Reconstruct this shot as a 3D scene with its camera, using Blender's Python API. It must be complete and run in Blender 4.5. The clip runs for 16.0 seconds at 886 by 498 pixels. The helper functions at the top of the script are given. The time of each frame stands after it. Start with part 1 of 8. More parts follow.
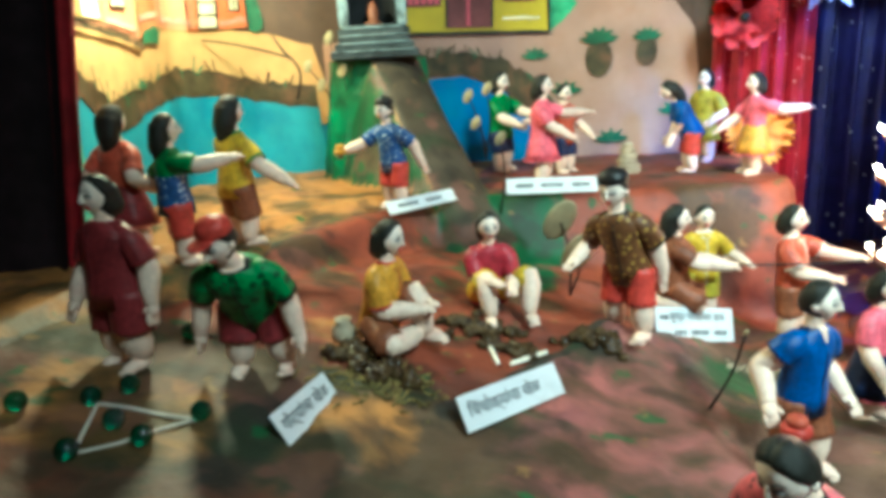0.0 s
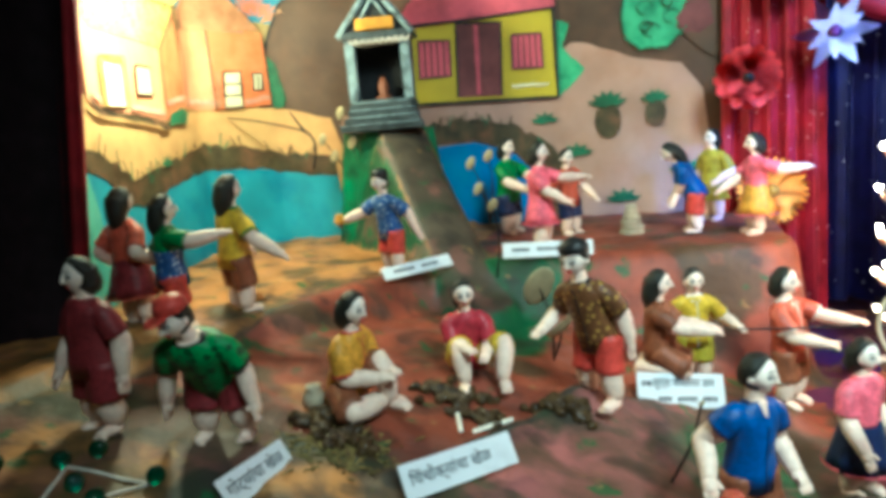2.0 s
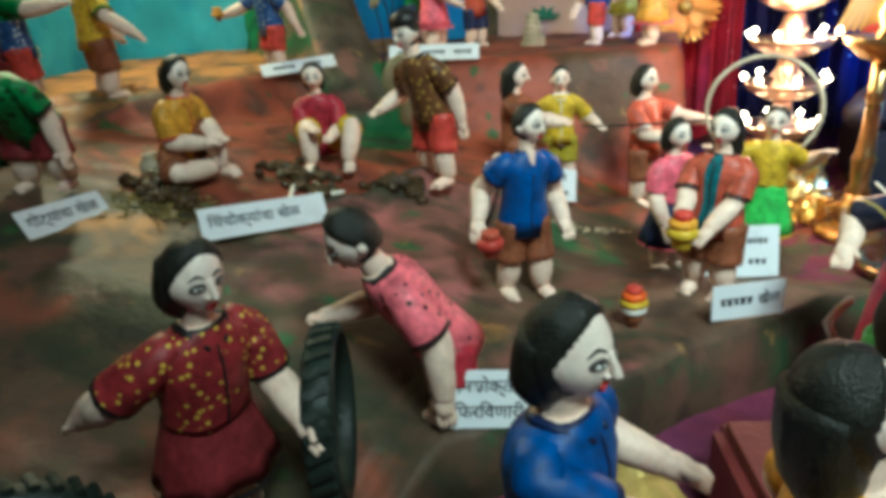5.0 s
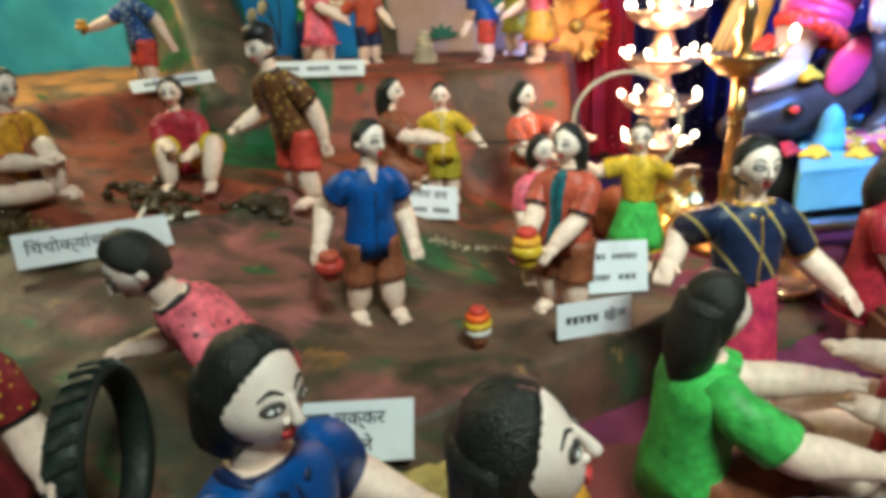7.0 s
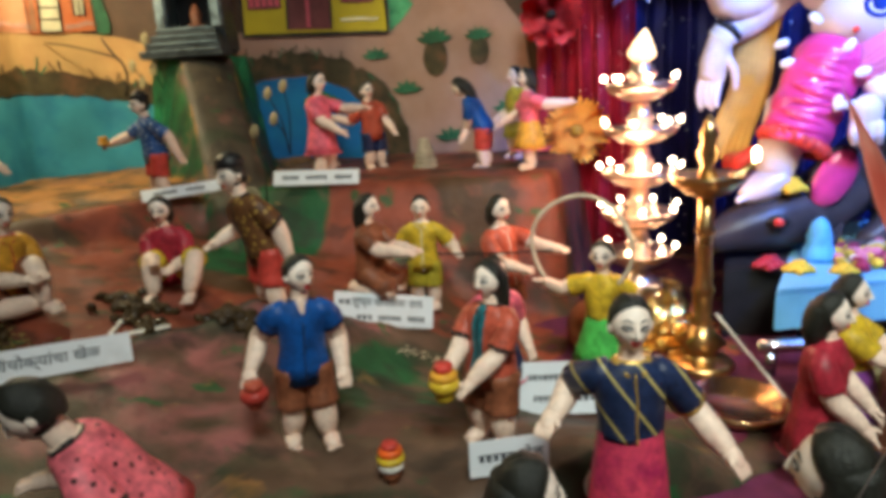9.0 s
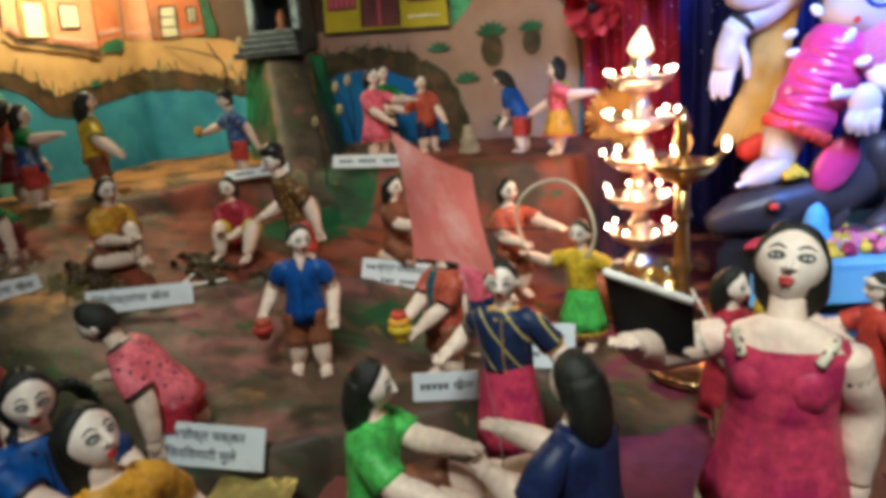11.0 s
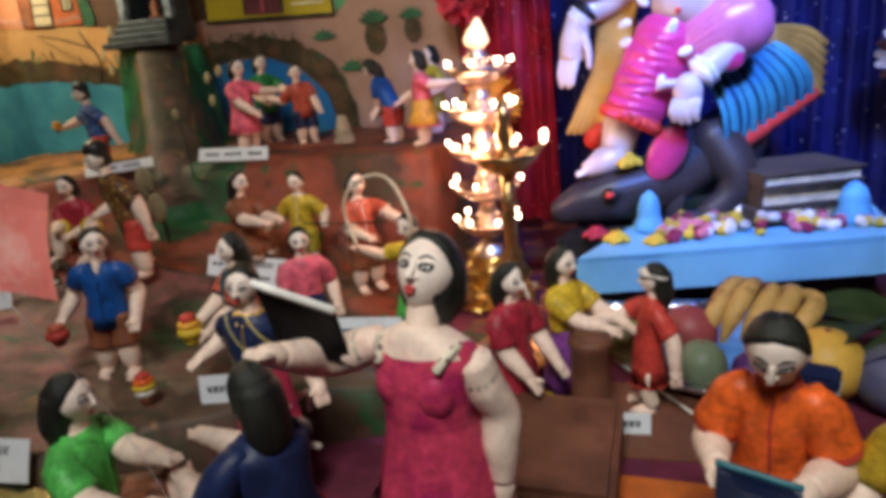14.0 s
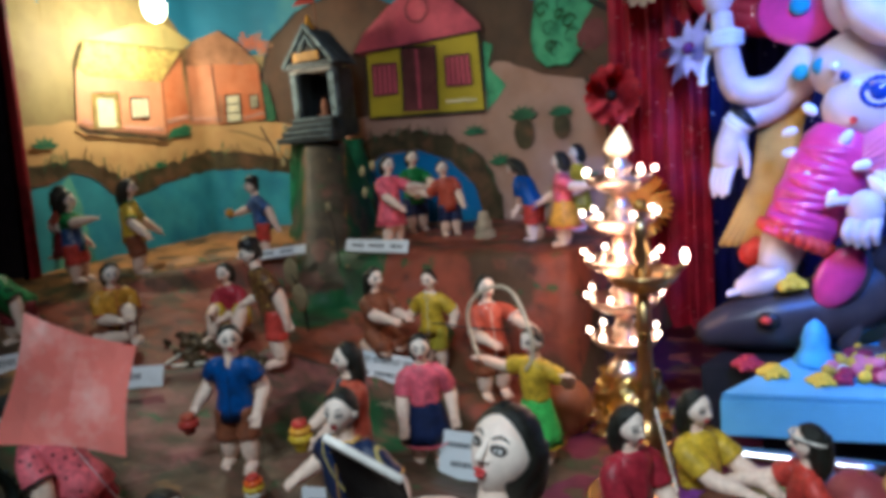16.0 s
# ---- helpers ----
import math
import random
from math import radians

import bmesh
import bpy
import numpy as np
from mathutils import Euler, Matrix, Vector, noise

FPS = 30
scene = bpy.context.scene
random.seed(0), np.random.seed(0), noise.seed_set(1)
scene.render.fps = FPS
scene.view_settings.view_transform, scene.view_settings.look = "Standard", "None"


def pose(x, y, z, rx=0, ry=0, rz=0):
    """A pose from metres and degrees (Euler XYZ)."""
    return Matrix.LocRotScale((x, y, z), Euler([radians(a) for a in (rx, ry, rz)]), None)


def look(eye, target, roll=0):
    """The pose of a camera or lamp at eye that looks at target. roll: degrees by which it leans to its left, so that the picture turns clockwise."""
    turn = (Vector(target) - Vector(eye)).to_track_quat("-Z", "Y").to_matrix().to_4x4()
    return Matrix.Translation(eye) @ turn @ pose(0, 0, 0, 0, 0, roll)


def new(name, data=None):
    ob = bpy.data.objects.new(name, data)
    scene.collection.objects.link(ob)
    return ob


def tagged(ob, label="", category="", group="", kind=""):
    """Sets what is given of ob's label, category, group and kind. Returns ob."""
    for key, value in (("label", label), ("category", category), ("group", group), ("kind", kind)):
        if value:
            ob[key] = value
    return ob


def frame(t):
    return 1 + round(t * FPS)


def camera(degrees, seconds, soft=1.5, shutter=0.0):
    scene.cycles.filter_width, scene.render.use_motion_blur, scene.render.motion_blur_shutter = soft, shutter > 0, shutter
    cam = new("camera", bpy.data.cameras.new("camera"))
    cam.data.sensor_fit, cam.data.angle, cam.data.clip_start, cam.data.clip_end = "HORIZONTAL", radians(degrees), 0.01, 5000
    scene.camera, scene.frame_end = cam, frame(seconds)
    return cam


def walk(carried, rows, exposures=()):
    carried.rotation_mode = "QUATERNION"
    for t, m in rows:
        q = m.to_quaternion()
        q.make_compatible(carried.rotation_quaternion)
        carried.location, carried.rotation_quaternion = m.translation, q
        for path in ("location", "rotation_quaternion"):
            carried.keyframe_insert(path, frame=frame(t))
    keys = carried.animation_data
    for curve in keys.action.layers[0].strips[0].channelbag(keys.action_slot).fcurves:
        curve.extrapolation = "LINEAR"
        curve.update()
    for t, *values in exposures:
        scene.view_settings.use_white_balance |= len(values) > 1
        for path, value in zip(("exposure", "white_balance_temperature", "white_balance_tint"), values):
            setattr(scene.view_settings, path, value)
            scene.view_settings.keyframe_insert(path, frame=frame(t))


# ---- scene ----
cam = camera(69.8, 16.0, 4.8)
PATH = [
    (0, (0.196, 0.105, 0.496), (-0.279, 1.974, -0.035), -3.5),
    (0.5, (0.209, 0.114, 0.492), (-0.21, 1.986, -0.075), -3.7),
    (1, (0.23, 0.112, 0.494), (-0.265, 1.956, -0.102), -3.4),
    (1.5, (0.259, 0.11, 0.498), (-0.325, 1.941, -0.055), -4.7),
    (2, (0.288, 0.109, 0.511), (-0.37, 1.964, 0.155), -5.3),
    (2.5, (0.317, 0.117, 0.521), (-0.403, 1.969, 0.295), -5.9),
    (3, (0.363, 0.129, 0.521), (-0.38, 1.973, 0.301), -6.4),
    (3.5, (0.394, 0.135, 0.501), (-0.342, 1.954, 0.116), -6.6),
    (4, (0.418, 0.125, 0.457), (-0.285, 1.902, -0.133), -5.9),
    (4.5, (0.43, 0.124, 0.439), (-0.235, 1.884, -0.238), -4.5),
    (5, (0.438, 0.118, 0.424), (-0.188, 1.857, -0.342), -3.9),
    (7.5, (0.518, 0.164, 0.413), (0.08, 1.997, -0.257), -2.9),
    (8, (0.539, 0.165, 0.422), (0.074, 2.022, -0.159), -3.2),
    (8.5, (0.571, 0.174, 0.443), (0.051, 2.029, -0.092), -3.5),
    (9, (0.596, 0.183, 0.454), (-0.041, 2.013, -0.042), -3.7),
    (11.5, (0.81, 0.123, 0.47), (-0.189, 1.766, -0.08), -5.3),
    (12, (0.85, 0.121, 0.472), (-0.099, 1.785, -0.104), -6.0),
    (12.5, (0.878, 0.149, 0.463), (0.108, 1.894, -0.14), -4.8),
    (13, (0.882, 0.182, 0.459), (0.115, 1.919, -0.17), -5.2),
    (13.5, (0.89, 0.194, 0.459), (0.062, 1.904, -0.167), -5.3),
    (14, (0.902, 0.209, 0.467), (0.02, 1.903, -0.126), -5.6),
    (14.5, (0.916, 0.23, 0.48), (-0.045, 1.903, -0.047), -5.5),
    (15, (0.916, 0.251, 0.491), (-0.195, 1.854, 0.051), -5.2),
    (15.5, (0.916, 0.257, 0.499), (-0.33, 1.779, 0.138), -5.3),
    (16, (0.916, 0.255, 0.5), (-0.381, 1.742, 0.173), -5.0),
]
EXPOSURES = [(0.0, 0.62, 5100, -18), (2.5, 0.22, 5000, -15), (3.0, 0.08, 4950, -14), (4.0, -0.08, 5350, -12), (5.0, -0.06, 5450, -12), (7.5, -0.10, 6250, 0), (8.2, -0.56, 6450, 6), (9.0, -0.52, 6350, 4), (11.5, -0.66, 6150, 4), (12.0, -0.68, 6100, 4), (13.0, -0.84, 6500, 16), (14.5, -0.92, 6300, 17), (16.0, -1.08, 5350, 8)]
walk(cam, [(t, look(eye, target, roll)) for t, eye, target, roll in PATH], EXPOSURES)

# ---- world, lights ----
world = bpy.data.worlds.new("room_dark")
scene.world = world
world.use_nodes = True
world.node_tree.nodes["Background"].inputs[0].default_value = (0.01, 0.008, 0.012, 1)
world.node_tree.nodes["Background"].inputs[1].default_value = 1.0


def lamp(name, kind, at, color, watts, size=0.05, target=None, spot=60):
    data = bpy.data.lights.new(name, kind)
    data.color, data.energy = color, watts
    if kind == "AREA":
        data.size = size
    else:
        data.shadow_soft_size = size
    if kind == "SPOT":
        data.spot_size, data.spot_blend = radians(spot), 0.7
    ob = new(name, data)
    ob.matrix_world = look(at, target) if target else Matrix.Translation(at)
    return ob


lamp("bulb_light", "POINT", (-0.288, 0.862, 0.752), (1.0, 0.83, 0.52), 9.5, 0.03)
room = lamp("room_light", "AREA", (0.92, -0.22, 1.50), (0.97, 1.0, 0.93), 8.3, 0.40, (0.73, 0.92, 0.31))
room.data.spread = radians(77)
lamp("idol_light", "SPOT", (1.14, 0.56, 0.98), (0.10, 0.26, 1.0), 125.0, 0.05, (0.86, 1.09, 0.49), 51)
lamp("lamp_glow", "POINT", (0.575, 0.93, 0.36), (1.0, 0.52, 0.32), 2.8, 0.05)


# ---- materials ----
def mat(name, color, rough=0.5, vary=0.25, scale=40.0, bump=0.15, metal=0.0, second=None, blot=9.0, amount=0.5, glow=0.0, coat=0.0, fine=220.0):
    """Painted clay, cloth or paper: base colour broken up by blotches and grain, with a fine relief."""
    m = bpy.data.materials.new(name)
    m.use_nodes = True
    n, l = m.node_tree.nodes, m.node_tree.links
    b = n["Principled BSDF"]
    tc = n.new("ShaderNodeTexCoord")
    info = n.new("ShaderNodeObjectInfo")
    n1 = n.new("ShaderNodeTexNoise"); n1.inputs["Scale"].default_value = scale; n1.inputs["Detail"].default_value = 5
    n2 = n.new("ShaderNodeTexNoise"); n2.inputs["Scale"].default_value = blot; n2.inputs["Detail"].default_value = 4; n2.inputs["Roughness"].default_value = 0.65
    n3 = n.new("ShaderNodeTexNoise"); n3.inputs["Scale"].default_value = fine; n3.inputs["Detail"].default_value = 3
    for k in (n1, n2, n3):
        l.new(tc.outputs["Object"], k.inputs["Vector"])
    base = n.new("ShaderNodeMix"); base.data_type = "RGBA"
    base.inputs["A"].default_value = (*color, 1)
    base.inputs["B"].default_value = (*(second or tuple(c * 0.6 for c in color)), 1)
    ramp = n.new("ShaderNodeMapRange")
    ramp.inputs["From Min"].default_value, ramp.inputs["From Max"].default_value = 0.62 - amount * 0.3, 0.75 - amount * 0.2
    l.new(n2.outputs["Fac"], ramp.inputs["Value"])
    l.new(ramp.outputs["Result"], base.inputs["Factor"])
    hsv = n.new("ShaderNodeHueSaturation")
    val = n.new("ShaderNodeMapRange")
    val.inputs["To Min"].default_value, val.inputs["To Max"].default_value = 1 - vary, 1 + vary
    val.inputs["From Min"].default_value, val.inputs["From Max"].default_value = 0.3, 0.7
    l.new(n1.outputs["Fac"], val.inputs["Value"])
    l.new(val.outputs["Result"], hsv.inputs["Value"])
    l.new(base.outputs["Result"], hsv.inputs["Color"])
    l.new(hsv.outputs["Color"], b.inputs["Base Color"])
    rr = n.new("ShaderNodeMapRange")
    rr.inputs["To Min"].default_value, rr.inputs["To Max"].default_value = max(0.03, rough - 0.12), min(1, rough + 0.12)
    l.new(n2.outputs["Fac"], rr.inputs["Value"])
    l.new(rr.outputs["Result"], b.inputs["Roughness"])
    b.inputs["Metallic"].default_value = metal
    b.inputs["Specular IOR Level"].default_value = 0.5 if coat or metal else 0.28
    b.inputs["Coat Weight"].default_value = coat
    if bump:
        bp = n.new("ShaderNodeBump"); bp.inputs["Strength"].default_value = bump; bp.inputs["Distance"].default_value = 0.002
        mixh = n.new("ShaderNodeMath"); mixh.operation = "ADD"
        l.new(n1.outputs["Fac"], mixh.inputs[0]); l.new(n3.outputs["Fac"], mixh.inputs[1])
        l.new(mixh.outputs[0], bp.inputs["Height"])
        l.new(bp.outputs["Normal"], b.inputs["Normal"])
    if glow:
        b.inputs["Emission Color"].default_value = (*color, 1)
        b.inputs["Emission Strength"].default_value = glow
    return m


def dotted(name, color, dots, scale=130.0, size=0.32, rough=0.45):
    """Painted cloth with hand-dabbed dots."""
    m = mat(name, color, rough)
    n, l = m.node_tree.nodes, m.node_tree.links
    b = n["Principled BSDF"]
    old = b.inputs["Base Color"].links[0].from_socket
    tc = [k for k in n if k.type == "TEX_COORD"][0]
    v = n.new("ShaderNodeTexVoronoi"); v.inputs["Scale"].default_value = scale; v.inputs["Randomness"].default_value = 0.7
    l.new(tc.outputs["Object"], v.inputs["Vector"])
    r = n.new("ShaderNodeMapRange"); r.inputs["From Min"].default_value, r.inputs["From Max"].default_value = size, size - 0.06
    l.new(v.outputs["Distance"], r.inputs["Value"])
    x = n.new("ShaderNodeMix"); x.data_type = "RGBA"; x.inputs["B"].default_value = (*dots, 1)
    l.new(r.outputs["Result"], x.inputs["Factor"]); l.new(old, x.inputs["A"]); l.new(x.outputs["Result"], b.inputs["Base Color"])
    return m


def striped(name, color, line, scale=3.2, tilt=35):
    """Painted cloth with thin diagonal lines."""
    m = mat(name, color, 0.4)
    n, l = m.node_tree.nodes, m.node_tree.links
    b = n["Principled BSDF"]
    old = b.inputs["Base Color"].links[0].from_socket
    tc = [k for k in n if k.type == "TEX_COORD"][0]
    mp = n.new("ShaderNodeMapping"); mp.inputs["Rotation"].default_value = (0, radians(tilt), 0)
    w = n.new("ShaderNodeTexWave"); w.inputs["Scale"].default_value = scale; w.inputs["Distortion"].default_value = 0.4
    l.new(tc.outputs["Object"], mp.inputs["Vector"]); l.new(mp.outputs["Vector"], w.inputs["Vector"])
    r = n.new("ShaderNodeMapRange"); r.inputs["From Min"].default_value, r.inputs["From Max"].default_value = 0.965, 0.992
    l.new(w.outputs["Fac"], r.inputs["Value"])
    x = n.new("ShaderNodeMix"); x.data_type = "RGBA"; x.inputs["B"].default_value = (*line, 1)
    l.new(r.outputs["Result"], x.inputs["Factor"]); l.new(old, x.inputs["A"]); l.new(x.outputs["Result"], b.inputs["Base Color"])
    return m


SKIN = mat("clay_skin", (0.78, 0.60, 0.48), 0.42, 0.12, 40, 0.15, second=(0.74, 0.50, 0.41), amount=0.3)
FACE = mat("clay_face", (0.82, 0.70, 0.60), 0.40, 0.08, 40, 0.12, second=(0.80, 0.62, 0.52), amount=0.25)
EYE_WHITE = mat("painted_white", (0.82, 0.80, 0.76), 0.35, 0.05, 40, 0.0)
LID = mat("painted_lid_dark", (0.075, 0.062, 0.056), 0.4, 0.15, 60, 0.0)
LIP = mat("painted_lip_red", (0.55, 0.05, 0.05), 0.35, 0.15, 60, 0.0)
HAIR = mat("clay_hair", (0.017, 0.018, 0.014), 0.42, 0.4, 120, 0.35)
C = {
    "red": mat("paint_red", (0.52, 0.055, 0.04), 0.4), "darkred": mat("paint_maroon", (0.20, 0.025, 0.03), 0.42),
    "rose": mat("paint_rose", (0.56, 0.05, 0.105), 0.4, second=(0.36, 0.02, 0.09)), "crimson": mat("paint_crimson", (0.37, 0.026, 0.045), 0.38), "brick": mat("paint_brick", (0.48, 0.09, 0.05), 0.4),
    "blue": mat("paint_blue", (0.006, 0.072, 0.29), 0.42, second=(0.005, 0.045, 0.18)), "navy": mat("paint_navy", (0.012, 0.022, 0.075), 0.4),
    "yellow": mat("paint_yellow", (0.62, 0.42, 0.03), 0.42), "olive": mat("paint_olive", (0.40, 0.33, 0.03), 0.45),
    "orange": mat("paint_orange", (0.68, 0.33, 0.035), 0.42), "fire": mat("paint_fire_orange", (0.80, 0.13, 0.02), 0.4),
    "green": mat("paint_green", (0.02, 0.20, 0.045), 0.42), "lime": mat("paint_bright_green", (0.09, 0.48, 0.09), 0.4),
    "pink": mat("paint_pink", (0.78, 0.14, 0.20), 0.4), "brown": mat("paint_brown", (0.22, 0.075, 0.035), 0.45),
    "black": mat("paint_black", (0.015, 0.014, 0.014), 0.4), "white": mat("paint_white", (0.75, 0.72, 0.66), 0.5),
    "purple": mat("paint_purple", (0.20, 0.05, 0.26), 0.42),
    "teal": mat("paint_teal", (0.02, 0.14, 0.17), 0.4), "gold": mat("paint_gold", (0.70, 0.45, 0.10), 0.3, metal=0.6),
    "pinkdot": dotted("pink_with_black_dots", (0.78, 0.16, 0.20), (0.03, 0.01, 0.01), 24, 0.24),
    "reddot": dotted("maroon_with_yellow_dots", (0.26, 0.025, 0.03), (0.65, 0.45, 0.06), 36, 0.26),
    "bluedot": dotted("blue_with_pale_specks", (0.03, 0.09, 0.27), (0.45, 0.55, 0.66), 26, 0.32),
    "greendot": dotted("green_with_dark_blots", (0.03, 0.24, 0.06), (0.01, 0.07, 0.02), 18, 0.42),
    "browndot": dotted("brown_with_ochre_blots", (0.13, 0.055, 0.02), (0.36, 0.22, 0.05), 26, 0.36),
    "lace": dotted("cream_lace_trim", (0.66, 0.58, 0.44), (0.10, 0.03, 0.04), 40, 0.34),
    "navygold": striped("navy_with_gold_lines", (0.014, 0.026, 0.075), (0.46, 0.37, 0.12)),
}


# ---- mesh tools ----
def link(bm, name, mats, parent=None, smooth=True):
    me = bpy.data.meshes.new(name)
    bmesh.ops.recalc_face_normals(bm, faces=bm.faces)
    bm.to_mesh(me)
    bm.free()
    for m in mats:
        me.materials.append(m)
    if smooth:
        for p in me.polygons:
            p.use_smooth = True
    ob = new(name, me)
    if parent:
        ob.parent = parent
    return ob


def part(name, bm, material, parent, label="", smooth=True):
    ob = link(bm, name, material if isinstance(material, (list, tuple)) else [material], parent, smooth)
    return tagged(ob, label) if label else ob


def bez(points, steps=8):
    """A smooth line through three or more points."""
    pts = [Vector(p) for p in points]
    if len(pts) == 2:
        return [pts[0].lerp(pts[1], i / steps) for i in range(steps + 1)]
    out = []
    ext = [pts[0] * 2 - pts[1]] + pts + [pts[-1] * 2 - pts[-2]]
    per = max(2, steps // (len(pts) - 1))
    for i in range(1, len(ext) - 2):
        p0, p1, p2, p3 = ext[i - 1], ext[i], ext[i + 1], ext[i + 2]
        for j in range(per):
            t = j / per
            out.append(0.5 * ((2 * p1) + (p2 - p0) * t + (2 * p0 - 5 * p1 + 4 * p2 - p3) * t * t + (3 * p1 - p0 - 3 * p2 + p3) * t ** 3))
    return out + [pts[-1]]


def tube(bm, points, radii, slot=0, n=10, wide=1.0, side=None, steps=8, caps=True):
    """A round limb along a line; radii are spread along it. wide stretches it along side."""
    line = bez(points, steps)
    m = len(line)
    rings = []
    prev = None
    for i, p in enumerate(line):
        d = (line[min(i + 1, m - 1)] - line[max(i - 1, 0)]).normalized()
        s = Vector(side) if side else (prev if prev else (Vector((1, 0, 0)) if abs(d.x) < 0.8 else Vector((0, 1, 0))))
        s = (s - d * s.dot(d)).normalized()
        prev = s
        f = d.cross(s)
        t = i / (m - 1) * (len(radii) - 1)
        k = min(int(t), len(radii) - 2)
        r = radii[k] + (radii[k + 1] - radii[k]) * (t - k)
        rings.append([bm.verts.new(p + s * (math.cos(a) * r * wide) + f * (math.sin(a) * r)) for a in (2 * math.pi * j / n for j in range(n))])
    faces = []
    for a, b in zip(rings, rings[1:]):
        for j in range(n):
            faces.append(bm.faces.new((a[j], a[(j + 1) % n], b[(j + 1) % n], b[j])))
    if caps:
        for ring, at, way in ((rings[0], line[0], line[0] - line[1]), (rings[-1], line[-1], line[-1] - line[-2])):
            r = (ring[0].co - at).length / wide
            tip = bm.verts.new(at + way.normalized() * r * 0.45)
            for j in range(n):
                faces.append(bm.faces.new((ring[j], ring[(j + 1) % n], tip)))
    for f in faces:
        f.material_index = slot
    return faces


def ball(bm, at, r, slot=0, turn=None, n=14, rule=None):
    """An ellipsoid with radii r; rule(unit direction) may give another slot and a push outwards."""
    made = bmesh.ops.create_uvsphere(bm, u_segments=n, v_segments=max(6, n * 2 // 3), radius=1)
    m = Matrix.Translation(at) @ (turn.to_4x4() if turn else Matrix()) @ Matrix.Diagonal((*r, 1))
    faces = {f for v in made["verts"] for f in v.link_faces}
    for f in faces:
        c = f.calc_center_median().normalized()
        f.material_index = rule(c)[0] if rule else slot
    if rule:
        for v in made["verts"]:
            v.co *= 1 + rule(v.co.normalized())[1]
    for v in made["verts"]:
        v.co = m @ v.co
    return made["verts"]


def box(bm, at, size, slot=0, turn=None, bevel=0.0):
    made = bmesh.ops.create_cube(bm, size=1)
    m = Matrix.Translation(at) @ (turn.to_4x4() if turn else Matrix()) @ Matrix.Diagonal((*size, 1))
    for v in made["verts"]:
        v.co = m @ v.co
    faces = list({f for v in made["verts"] for f in v.link_faces})
    for f in faces:
        f.material_index = slot
    if bevel:
        edges = list({e for f in faces for e in f.edges})
        r = bmesh.ops.bevel(bm, geom=edges, offset=bevel, segments=2, affect="EDGES")
        for f in r["faces"]:
            f.material_index = slot
    return made["verts"]


def lathe(bm, at, profile, slot=0, n=24):
    """A turned shape: profile of (radius, height)."""
    at = Vector(at)
    rings = [[bm.verts.new(at + Vector((r * math.cos(2 * math.pi * j / n), r * math.sin(2 * math.pi * j / n), z))) for j in range(n)] for r, z in profile]
    for a, b in zip(rings, rings[1:]):
        for j in range(n):
            bm.faces.new((a[j], a[(j + 1) % n], b[(j + 1) % n], b[j])).material_index = slot
    for ring in (rings[0], rings[-1]):
        bm.faces.new(ring).material_index = slot


# ---- clay figures ----
def smooth_step(t):
    t = min(1.0, max(0.0, t))
    return t * t * (3 - 2 * t)


